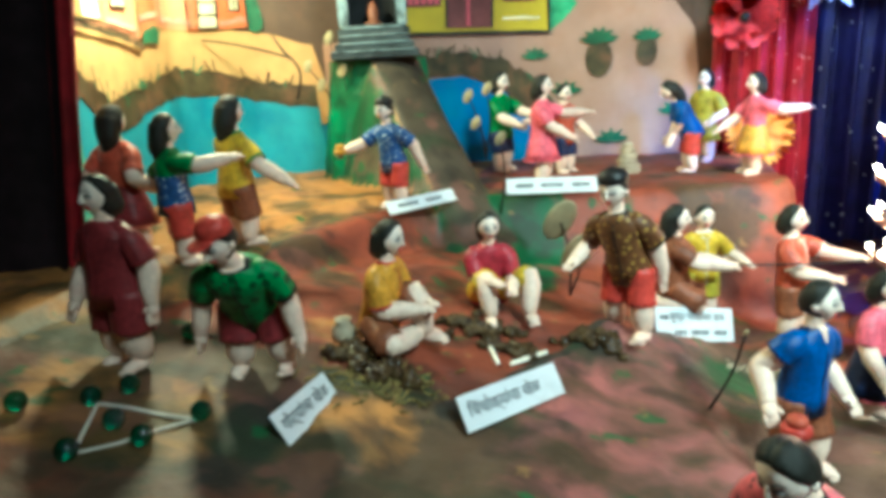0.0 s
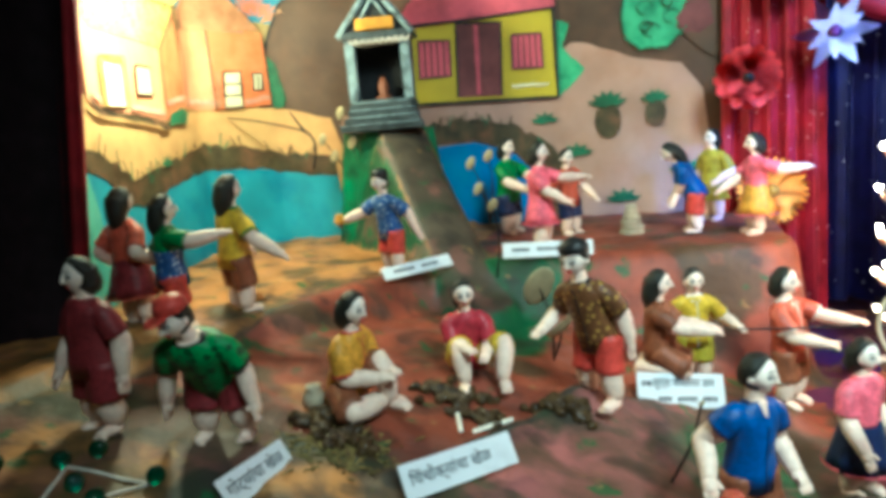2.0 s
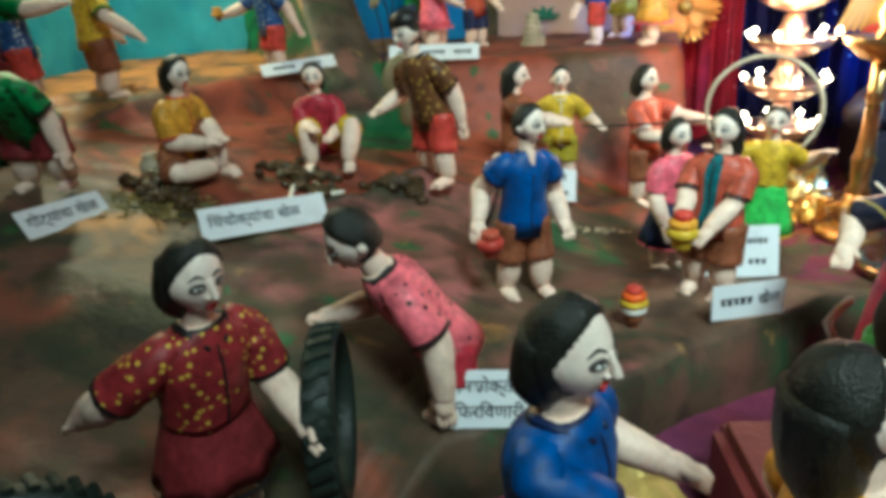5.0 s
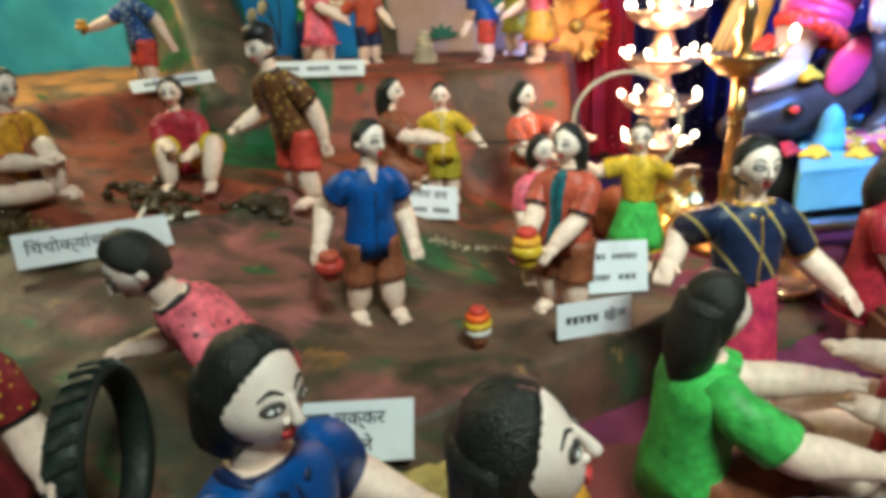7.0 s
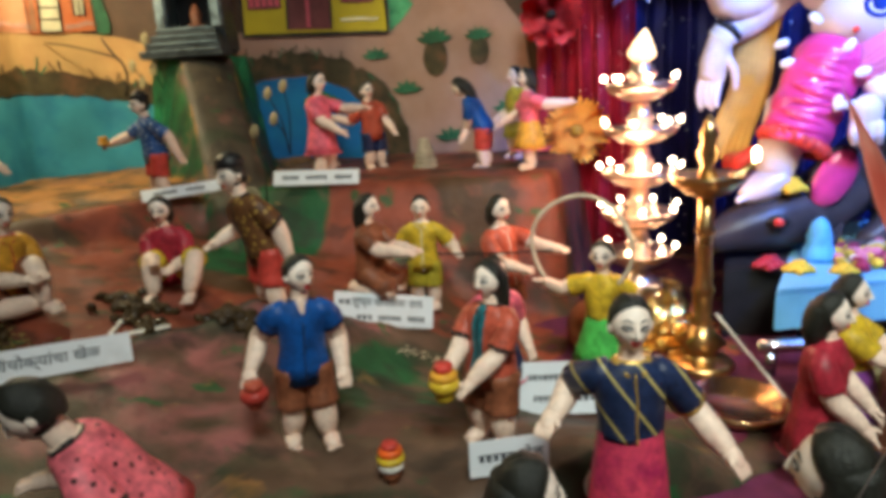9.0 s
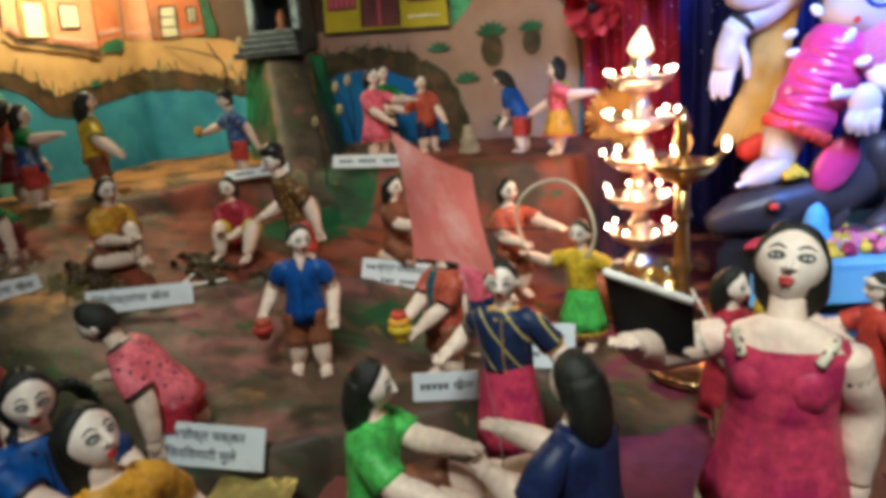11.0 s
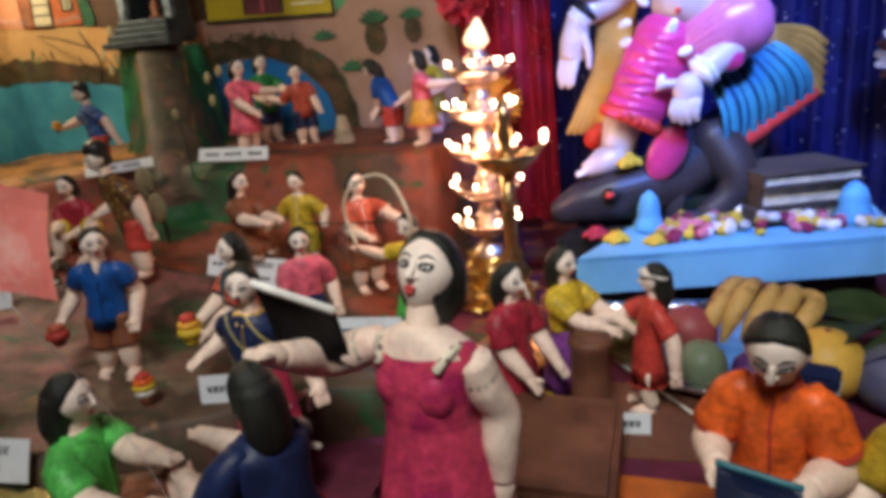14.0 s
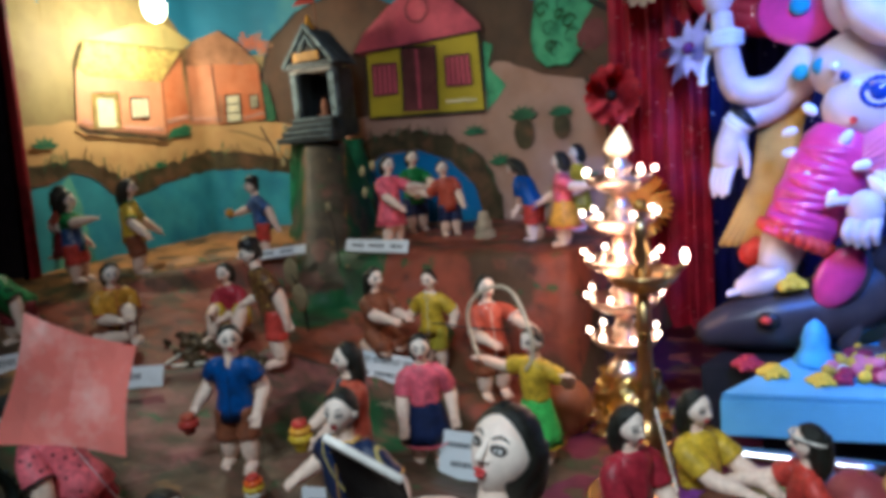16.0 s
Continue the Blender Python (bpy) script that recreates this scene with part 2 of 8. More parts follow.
def figure(label, head_at, base, yaw, top, bottom, pose_kind="stand", hipz=None, lean=0, side=0, a=(-0.2, -0.03, 0.42), b=(0.2, -0.03, 0.42), hair="short", skirt=0, nod=0, turn=0,
           feet=((-0.075, 0.0), (0.075, 0.0)), trim=None, cap=None, fat=1.0, sleeves=0.45, group="clay figures of the village scene", strip=None, big=1.0, neckline=False, vneck=False, flare=1.0, sash=False):
    """One modelled clay figure: a single mesh of limbs, clothes and hair. Looks along -y before it is turned by yaw; lengths are in its heights."""
    fat *= 1.19
    bm = bmesh.new()
    mats = [SKIN, HAIR, C[top], C[bottom], C[trim or top], C[cap or "black"], C[strip or top], FACE, EYE_WHITE, LIP, LID]
    q = Euler((0, radians(side), 0)).to_matrix() @ Euler((radians(lean), 0, 0)).to_matrix()
    X, S = q @ Vector((1, 0, 0)), q @ Vector((0, 0, 1))
    F = q @ Vector((0, -1, 0))
    hip = Vector((0, 0, 0.40)) if pose_kind == "stand" else Vector((0, 0.02, 0.115))
    if pose_kind == "kneel":
        hip = Vector((0, 0.03, 0.16))
    if hipz:
        hip.z = hipz
    spin = Euler((0, 0, radians(yaw))).to_matrix()
    a, b = (spin.inverted() @ Vector(p[0]) if len(p) == 1 else Vector(p) for p in (a, b))

    def up(v, fwd=0.0, lat=0.0):
        return hip + S * v + F * fwd + X * lat
    # seat of the shorts under the shirt
    ball(bm, up(-0.005, -0.012), (0.100 * fat, 0.074 * fat, 0.060), 3, q, 16)
    # shirt: flared at the hem, drawn in at the waist, sloping at the shoulders
    dress = skirt and top == bottom
    hem = (-0.015 if dress else 0.075) if skirt else -0.055
    rows = [(hem + 0.006, 0.108, 0.086), (hem, 0.120, 0.096), (0.04, 0.112, 0.090), (0.12, 0.099, 0.082), (0.20, 0.104, 0.084), (0.265, 0.114, 0.080), (0.305, 0.112, 0.070), (0.332, 0.088, 0.058), (0.350, 0.058, 0.048), (0.358, 0.046, 0.043)]
    if dress:
        rows[0], rows[1], rows[2] = (hem + 0.006, 0.088, 0.074), (hem, 0.088, 0.074), (0.04, 0.092, 0.077)
    elif skirt:
        rows[0], rows[1], rows[2] = (hem + 0.006, 0.085, 0.070), (hem, 0.099, 0.083), (hem + 0.02, 0.097, 0.081)
    n = 24
    rings = []
    for i, (v, w, d) in enumerate(rows):
        ripple = 0.035 if i in (1, 2) else 0.0
        rings.append([bm.verts.new(up(v + 0.012 * math.sin(t) * (i > 6)) + X * (math.cos(t) * w * fat * (1 + ripple * math.sin(5 * t + head_at[0] * 90))) + F * (math.sin(t) * d * fat * (1 + ripple * math.sin(4 * t)))) for t in (2 * math.pi * j / n for j in range(n))])
    for i, (r0, r1) in enumerate(zip(rings, rings[1:])):
        for j in range(n):
            f = bm.faces.new((r0[j], r0[(j + 1) % n], r1[(j + 1) % n], r1[j]))
            f.material_index = 4 if i == len(rows) - 2 else 2
            front = abs(j + 0.5 - 6)
            if neckline and (i >= len(rows) - 4 + (front > 4)):
                f.material_index = 0
            if strip and (i < 4 if sash else front < 1.1 and 0 < i < len(rows) - 2):
                f.material_index = 6
    bm.faces.new(rings[-1]).material_index = 0
    if neckline:
        for s in (-1, 1):
            ball(bm, up(0.215, 0.048 * fat, 0.042 * s * fat), (0.046 * fat, 0.036 * fat, 0.052 * fat), 2, q, 14)
            tube(bm, [up(0.285, 0.070 * fat, 0.062 * s * fat), up(0.325, 0.035 * fat, 0.080 * s * fat), up(0.318, -0.03, 0.080 * s * fat)], [0.012, 0.012], 4, 8)
    else:
        # front seam and collar wings
        if vneck:
            tube(bm, [up(0.352, 0.030 * fat), up(0.325, 0.046 * fat), up(0.262, 0.073 * fat)], [0.034, 0.026, 0.004], 0, 12)
        seam = [up(v, d * fat * 0.99) for v, w, d in rows[1:(6 if vneck else 8)]]
        tube(bm, seam, [0.0045, 0.0045], 4, 6, 1, None, 12)
        for s in (-1, 1):
            tube(bm, [up(0.350, -0.03, 0.040 * s * fat), up(0.352, 0.020 * fat, 0.046 * s * fat), up(0.325 if not vneck else 0.285, 0.064 * fat, (0.022 if not vneck else 0.010) * s)], [0.011, 0.013, 0.006], 4 if trim else 2, 8)
    # neck and head
    hs = Euler((0, radians(side * 0.5), radians(turn))).to_matrix() @ Euler((radians(lean * 0.55 + nod), 0, 0)).to_matrix()
    neck = up(0.355)
    head = neck + hs @ Vector((0, -0.012, 0.128))
    # the head's place fixes the figure's size and where its feet come down
    if callable(base):
        z, h = base(head_at[0], head_at[1]), 0.15
        for _ in range(3):
            off = spin @ Vector((head.x, head.y, 0)) * h
            z = base(head_at[0] - off.x, head_at[1] - off.y) - 0.002
            h = (head_at[2] - z) / head.z
    else:
        z = base
        h = (head_at[2] - z) / head.z
    off = spin @ Vector((head.x, head.y, 0)) * h
    at = Vector((head_at[0] - off.x, head_at[1] - off.y, z))
    tube(bm, [up(0.32), neck, neck.lerp(head, 0.6)], [0.054 * fat, 0.043, 0.041], 0, 14, 1, X, 6)
    R = Vector((0.070, 0.078, 0.094)) * big

    def jaw(c):
        low = smooth_step((-c.z - 0.05) * 1.25)
        return 7, -0.17 * low * abs(c.x) - 0.05 * low * max(0.0, c.y) + 0.03 * smooth_step(-c.y) * smooth_step((-c.z - 0.55) * 3)
    ball(bm, head, R, 7, hs, 28, jaw)

    def skull(az, el, lift=0.0):
        """A place on the face: az to its left, el upwards, in degrees; and the axes there."""
        c = Vector((math.sin(radians(az)) * math.cos(radians(el)), -math.cos(radians(az)) * math.cos(radians(el)), math.sin(radians(el))))
        p = Vector((c.x * R.x, c.y * R.y, c.z * R.z)) * (1 + jaw(c)[1] + lift)
        nr = Vector((c.x / R.x, c.y / R.y, c.z / R.z)).normalized()
        rt = Vector((0, 0, 1)).cross(nr).normalized()
        return head + hs @ p, (hs @ Matrix((rt, nr.cross(rt), nr)).transposed())

    def dab(az, el, w, hgt, slot, lift=0.0, deep=0.004, roll=0.0):
        p, m = skull(az, el, lift)
        ball(bm, p, (w * big, hgt * big, deep * big), slot, m @ Euler((0, 0, radians(roll))).to_matrix(), 10)

    def line(pts, r, slot, lift=0.01):
        tube(bm, [skull(u, w, lift)[0] for u, w in pts], [r * big * 0.5, r * big, r * big * 0.4], slot, 6, 1, None, 6)
    for s in (-1, 1):
        dab(25 * s, 4, 0.0205, 0.0118, 10, -0.02, 0.0055)
        dab(25 * s, 3, 0.0150, 0.0070, 8, -0.012, 0.006)
        dab(24 * s, 3, 0.0062, 0.0068, 1, 0.016, 0.004)
        line([(11 * s, 1), (25 * s, 8), (41 * s, 2)], 0.0030, 1, 0.015)
        line([(9 * s, 14), (24 * s, 20), (42 * s, 14)], 0.0034, 1, 0.010)
        if hair == "short":
            ball(bm, head + hs @ Vector((R.x * 1.0 * s, 0.004, -0.010)), (0.010 * big, 0.017 * big, 0.023 * big), 7, hs, 10)
        ball(bm, skull(10 * s, -13)[0], (0.0075 * big, 0.0075 * big, 0.0065 * big), 7, hs, 8)
    tube(bm, [skull(0, 12, -0.03)[0], skull(0, -2, 0.07)[0], skull(0, -13, 0.17)[0]], [0.0065 * big, 0.008 * big, 0.0105 * big], 7, 10, 1, None, 6)
    dab(0, -29, 0.0175, 0.0052, 9, 0.005, 0.006)
    dab(0, -35, 0.0135, 0.0050, 9, 0.015, 0.007)
    # hair: a shell that dips under the skin outside the hairline
    full = hair in ("bob", "long")

    def locks(c):
        part_line = 0.05 * math.exp(-(c.x / 0.10) ** 2)
        k = c.y * 0.80 + c.z * 0.62 + 0.20 + part_line * 0.6 - 0.10 * (1 - abs(c.x)) * (c.y < 0)
        if full:
            k = max(k, (c.y + 0.10 + 0.14 * abs(c.x)) * (0.4 + 0.6 * smooth_step(0.8 - c.z)))
        else:
            k = min(k, k + (c.z + 0.35) * 1.2)
        return 1, -0.09 + 0.21 * smooth_step(k / 0.22) - part_line * smooth_step(c.z) + 0.014 * noise.noise(c * 4.0 + Vector((head_at[0] * 60, 0, 0))) + 0.009 * math.sin(26 * math.atan2(c.x, c.z + 0.2)) * smooth_step((k - 0.12) / 0.3)
    ball(bm, head, R, 1, hs, 40, locks)
    if hair == "long":
        tube(bm, [head + hs @ Vector((0, 0.030, 0.03)) * big, head + hs @ Vector((0, 0.052, -0.07)) * big, head + hs @ Vector((0, 0.058, -0.185)) * big], [0.064 * big, 0.068 * big, 0.064 * big, 0.040 * big], 1, 16, 1.16, hs @ Vector((1, 0, 0)), 8)
    if hair == "bob":
        tube(bm, [head + hs @ Vector((0, 0.025, 0.03)) * big, head + hs @ Vector((0, 0.042, -0.05)) * big, head + hs @ Vector((0, 0.050, -0.105)) * big], [0.066 * big, 0.069 * big, 0.066 * big, 0.045 * big], 1, 16, 1.14, hs @ Vector((1, 0, 0)), 8)
    if cap == "white":
        tube(bm, [head + hs @ Vector((1.14 * R.x * math.cos(radians(t)), 1.14 * R.y * math.sin(radians(t)), 0.030 - 0.016 * math.sin(radians(t)))) for t in range(0, 361, 20)], [0.009, 0.009], 5, 8, 1, None, 40)
    elif cap:
        tube(bm, [head + hs @ Vector((0, 0.010, 0.048)), head + hs @ Vector((0, 0.012, 0.078)), head + hs @ Vector((0, 0.014, 0.106))], [0.084, 0.082, 0.066], 5, 18, 1, hs @ Vector((1, 0, 0)), 6)
        if cap == "red":
            ball(bm, head + hs @ Vector((0, -0.085, 0.052)), (0.062, 0.055, 0.011), 5, hs, 12)
    # legs
    for s, (fx, fy) in zip((-1, 1), feet):
        h0 = hip + Vector((0.056 * s * fat, 0, -0.02))
        if pose_kind == "stand":
            foot = Vector((fx, fy, 0.045))
            knee = h0.lerp(foot, 0.52) + Vector((0, -0.02, 0))
        elif pose_kind == "kneel":
            foot = Vector((0.07 * s, 0.16, 0.04))
            knee = Vector((0.08 * s, -0.16, 0.06))
        elif pose_kind == "stretch":
            foot = Vector((fx, -0.44 + fy, 0.045))
            knee = Vector((fx * 1.15, -0.22 + fy * 0.5, 0.15))
        elif pose_kind == "cross" and s < 0:
            foot = Vector((0.10, -0.20, 0.045))
            knee = Vector((-0.20, -0.16, 0.075))
        else:
            foot = Vector((fx, fy - 0.30, 0.04))
            knee = Vector((fx * 1.2, -0.20 + fy * 0.4, 0.27))
        if not skirt:
            tube(bm, [h0 + Vector((0, 0, 0.03)), h0.lerp(knee, 0.55), h0.lerp(knee, 0.98)], [0.074 * fat, 0.071 * fat, 0.073 * fat], 3, 16, 1, None, 8)
        tube(bm, [h0.lerp(knee, 0.5), knee, knee.lerp(foot, 0.5), foot + Vector((0, 0.01, 0.01))], [0.054 * fat, 0.053 * fat, 0.053 * fat, 0.046], 0, 14)
        ball(bm, foot + Vector((0.006 * s, -0.040, -0.016)), (0.044, 0.080, 0.034), 0, None, 14)
        for k in range(5):
            ball(bm, foot + Vector((0.008 * s + (k - 2) * 0.016, -0.112 + 0.006 * abs(k - 2 + s), -0.031)), (0.0095, 0.014, 0.011), 0, None, 6)
    if skirt:
        n = 32
        low = 0.40 - skirt
        prof = [(0.49, 0.094), (0.47 - (skirt + 0.07) * 0.3, 0.120), (0.47 - (skirt + 0.07) * 0.7, 0.146), (low, 0.165), (low + 0.004, 0.150)]
        if dress:
            prof = [(0.525, 0.0985), (0.44, 0.107), (0.40 - skirt * 0.45, 0.128), (low, 0.146), (low + 0.004, 0.132)]
        prof = [(z, 0.100 + (w - 0.100) * flare) for z, w in prof]
        edge = prof[-2][1]
        rr = []
        for i, (z, w) in enumerate(prof):
            rip = (0.0, 0.02, 0.045, 0.06, 0.06)[i]
            rr.append([bm.verts.new(Vector((math.cos(t) * w * fat * (1 + rip * math.sin(8 * t)), math.sin(t) * w * 0.85 * fat * (1 + rip * math.sin(8 * t)), z))) for t in (2 * math.pi * j / n for j in range(n))])
        for r0, r1 in zip(rr, rr[1:]):
            for j in range(n):
                bm.faces.new((r0[j], r0[(j + 1) % n], r1[(j + 1) % n], r1[j])).material_index = 3
        bm.faces.new(rr[-1]).material_index = 3
        wide = trim == "lace"
        tube(bm, [(0, 0, low - 0.012 * wide), (0, 0, low + (0.028 if wide else 0.014))], [edge * (1.07 if wide else 1.02) * fat, edge * (1.01 if wide else 1.01) * fat], 4, 32, 1.0, (1, 0, 0), 1, False)
    # arms
    for s, hand in ((-1, a), (1, b)):
        sh = up(0.292, 0, 0.104 * s * fat)
        way = Vector(hand) - sh
        reach = min(way.length, 0.352)
        way.normalize()
        hand = sh + way * reach
        bend = Vector((0.32 * s, 0.6, -0.5))
        bend = (bend - way * bend.dot(way)).normalized()
        el = sh + way * reach * 0.5 + bend * math.sqrt(max(0.0006, 0.180 ** 2 - (reach * 0.5) ** 2))
        line_pts = bez([sh, sh.lerp(el, 0.55), el, el.lerp(hand, 0.5), hand], 16)
        tube(bm, line_pts[1 if sleeves > 0.1 else 0:], [0.046, 0.052, 0.050, 0.050, 0.045, 0.035], 0, 14, 1, None, len(line_pts))
        k = max(2, int(len(line_pts) * sleeves * 0.85))
        if sleeves > 0.1:
            # a short sleeve that widens to its hem
            tube(bm, [up(0.315, 0, 0.060 * s * fat)] + line_pts[1:k + 1], [0.050, 0.062, 0.064, 0.067] if k > 2 else [0.050, 0.060, 0.060], 2, 16, 1, None, 2 * k)
        if trim:
            w = (line_pts[k] - line_pts[k - 1]).normalized()
            r = 0.068 if k > 2 else (0.061 if sleeves > 0.1 else 0.050)
            tube(bm, [line_pts[k] - w * 0.006, line_pts[k] + w * 0.009], [r, r], 4, 16, 1, None, 2, False)
        w = (hand - el).normalized()
        ball(bm, hand + w * 0.018, (0.037, 0.031, 0.054), 0, w.to_track_quat("Z", "Y").to_matrix(), 12)
        across = w.cross(Vector((0, 0, 1))).normalized() if abs(w.z) < 0.9 else Vector((0, 1, 0))
        for k in (-1.5, -0.5, 0.5, 1.5):
            f0 = hand + w * 0.045 + across * k * 0.015
            tube(bm, [f0, f0 + w * 0.028 + across * k * 0.003, f0 + w * 0.048 - Vector((0, 0, 0.012))], [0.0105, 0.010, 0.007], 0, 6, 1, None, 4)
        f0 = hand + w * 0.02 + Vector((-0.02 * s, -0.02, 0.01))
        tube(bm, [f0, f0 + w * 0.03 + Vector((-0.014 * s, -0.012, 0.004))], [0.012, 0.009], 0, 6, 1, None, 3)
    # pressed by hand: nothing quite round or even
    shift = Vector((head_at[0] * 37, head_at[1] * 53, 0))
    for v in bm.verts:
        v.co += noise.noise_vector(v.co * 9 + shift) * 0.007 + noise.noise_vector(v.co * 24 + shift) * 0.0024
    ob = link(bm, "clay_figure", mats)
    ob.matrix_world = Matrix.Translation(at) @ spin.to_4x4() @ Matrix.Diagonal((h, h, h, 1))
    return tagged(ob, label, "figurine", group)


# ---- where the figures stand: x, y, height of the ground under them ----
STAND = {
    "red_dress": (-0.268, 0.662, 0.333), "green_top": (-0.205, 0.645, 0.330), "yellow_top": (-0.178, 0.735, 0.324), "blue_shirt": (-0.073, 0.908, 0.330),
    "maroon_shirt": (-0.145, 0.462, 0.302), "red_cap": (-0.062, 0.490, 0.288), "orange_sitter": (0.018, 0.600, 0.272), "red_sitter": (0.093, 0.712, 0.255),
    "brown_shirt": (0.205, 0.712, 0.248), "blue_bender": (0.317, 1.161, 0.326), "olive_top": (0.375, 1.245, 0.328), "pink_orange": (0.425, 1.116, 0.326),
    "pink_lender": (0.108, 1.028, 0.330), "red_lender": (0.158, 1.140, 0.328), "green_lender": (0.032, 1.197, 0.328), "brown_kneeler": (0.282, 0.845, 0.228),
    "yellow_boy": (0.322, 0.910, 0.182), "red_arm": (0.413, 0.884, 0.172), "vest_boy": (0.344, 0.550, 0.192), "dot_boy": (0.315, 0.424, 0.188), "dot_girl": (0.215, 0.335, 0.182),
    "pink_navy": (0.455, 0.724, 0.154), "pot_boy": (0.482, 0.592, 0.190), "rope_girl": (0.552, 0.803, 0.143),
}


def smooth(t):
    t = min(1.0, max(0.0, t))
    return t * t * (3 - 2 * t)


def rim(y):
    """Where the orange floor of the lake terrace ends, as an x for each y."""
    return float(np.interp(y, (0.55, 0.60, 0.68, 0.78, 0.85, 0.90, 0.95, 1.0), (-0.24, -0.222, -0.208, -0.194, -0.166, -0.116, -0.035, 0.05)))


def hill(x, y):
    """The modelled hillside: a bank that falls to the right, two terraces at the back and a path that climbs to the shrine."""
    z = 0.27 - 0.215 * min(x, 0.36)
    z -= 0.055 * smooth((x - 0.22) / 0.26) * smooth((y - 0.60) / 0.16)
    z -= 0.05 * smooth((x - 0.60) / 0.08) * (1 - smooth((y - 0.60) / 0.16))
    z -= 0.04 * smooth((0.43 - y) / 0.12) * smooth((x + 0.05) / 0.2)
    left = -(x + 0.22) * 0.878 + (y - 0.587) * 0.479
    z = z + (0.327 - z) * smooth((left + 0.030) / 0.036) if left > -0.03 else z
    z += 0.008 * smooth((rim(y) - x) / 0.006)
    back = y - (0.962 + 0.21 * max(x, 0.0))
    if x > -0.06:
        k = smooth((back + 0.062) / 0.068) * (1 - smooth((x - 0.455) / 0.03))
        z = z + (0.328 - z) * k
    return z


def ramp(x, y):
    """Height of the path's mound and how far off its middle a place lies."""
    a, b = Vector((-0.115, 1.10)), Vector((0.052, 0.925))
    d = b - a
    t = ((x - a.x) * d.x + (y - a.y) * d.y) / d.length_squared
    tc = min(1.0, max(-0.35, t))
    off = math.hypot(x - a.x - d.x * tc, y - a.y - d.y * tc)
    top = 0.535 + (0.285 - 0.535) * max(0.0, tc) ** 0.9
    return top - 0.012 * (off / 0.04) ** 2 - 2.6 * max(0.0, off - 0.042), off, t


def raw(x, y):
    return max(hill(x, y), ramp(x, y)[0])


def ground(x, y):
    z = raw(x, y)
    if ramp(x, y)[1] < 0.1:
        return z
    num = den = 0.0
    for fx, fy, fz in STAND.values():
        r2 = (x - fx) ** 2 + (y - fy) ** 2
        if r2 < 0.02:
            w = math.exp(-r2 / (2 * 0.024 ** 2))
            num += w * (fz - raw(fx, fy))
            den += w
    z += num / max(1.0, den)
    z += 0.005 * ridge(x, y)
    return z + 0.0026 * noise.noise((x * 22, y * 22, 0)) + 0.0024 * noise.noise((x * 48, y * 48, 7)) + 0.0012 * noise.noise((x * 75, y * 75, 3))


def ledge(x):
    """Front edge of the hillside."""
    xs, ys = (-0.6, 0.22, 0.29, 0.315, 0.335, 0.42, 0.47, 0.53, 0.56, 0.66, 0.72), (0.20, 0.20, 0.24, 0.33, 0.39, 0.455, 0.515, 0.565, 0.60, 0.665, 0.71)
    return float(np.interp(x, xs, ys))


PAINTS = {"mauve": (0.235, 0.085, 0.080), "earth": (0.078, 0.054, 0.032), "red": (0.23, 0.056, 0.030), "green": (0.014, 0.080, 0.028), "ochre": (0.40, 0.185, 0.055), "dark": (0.034, 0.030, 0.025), "grey": (0.060, 0.047, 0.032)}


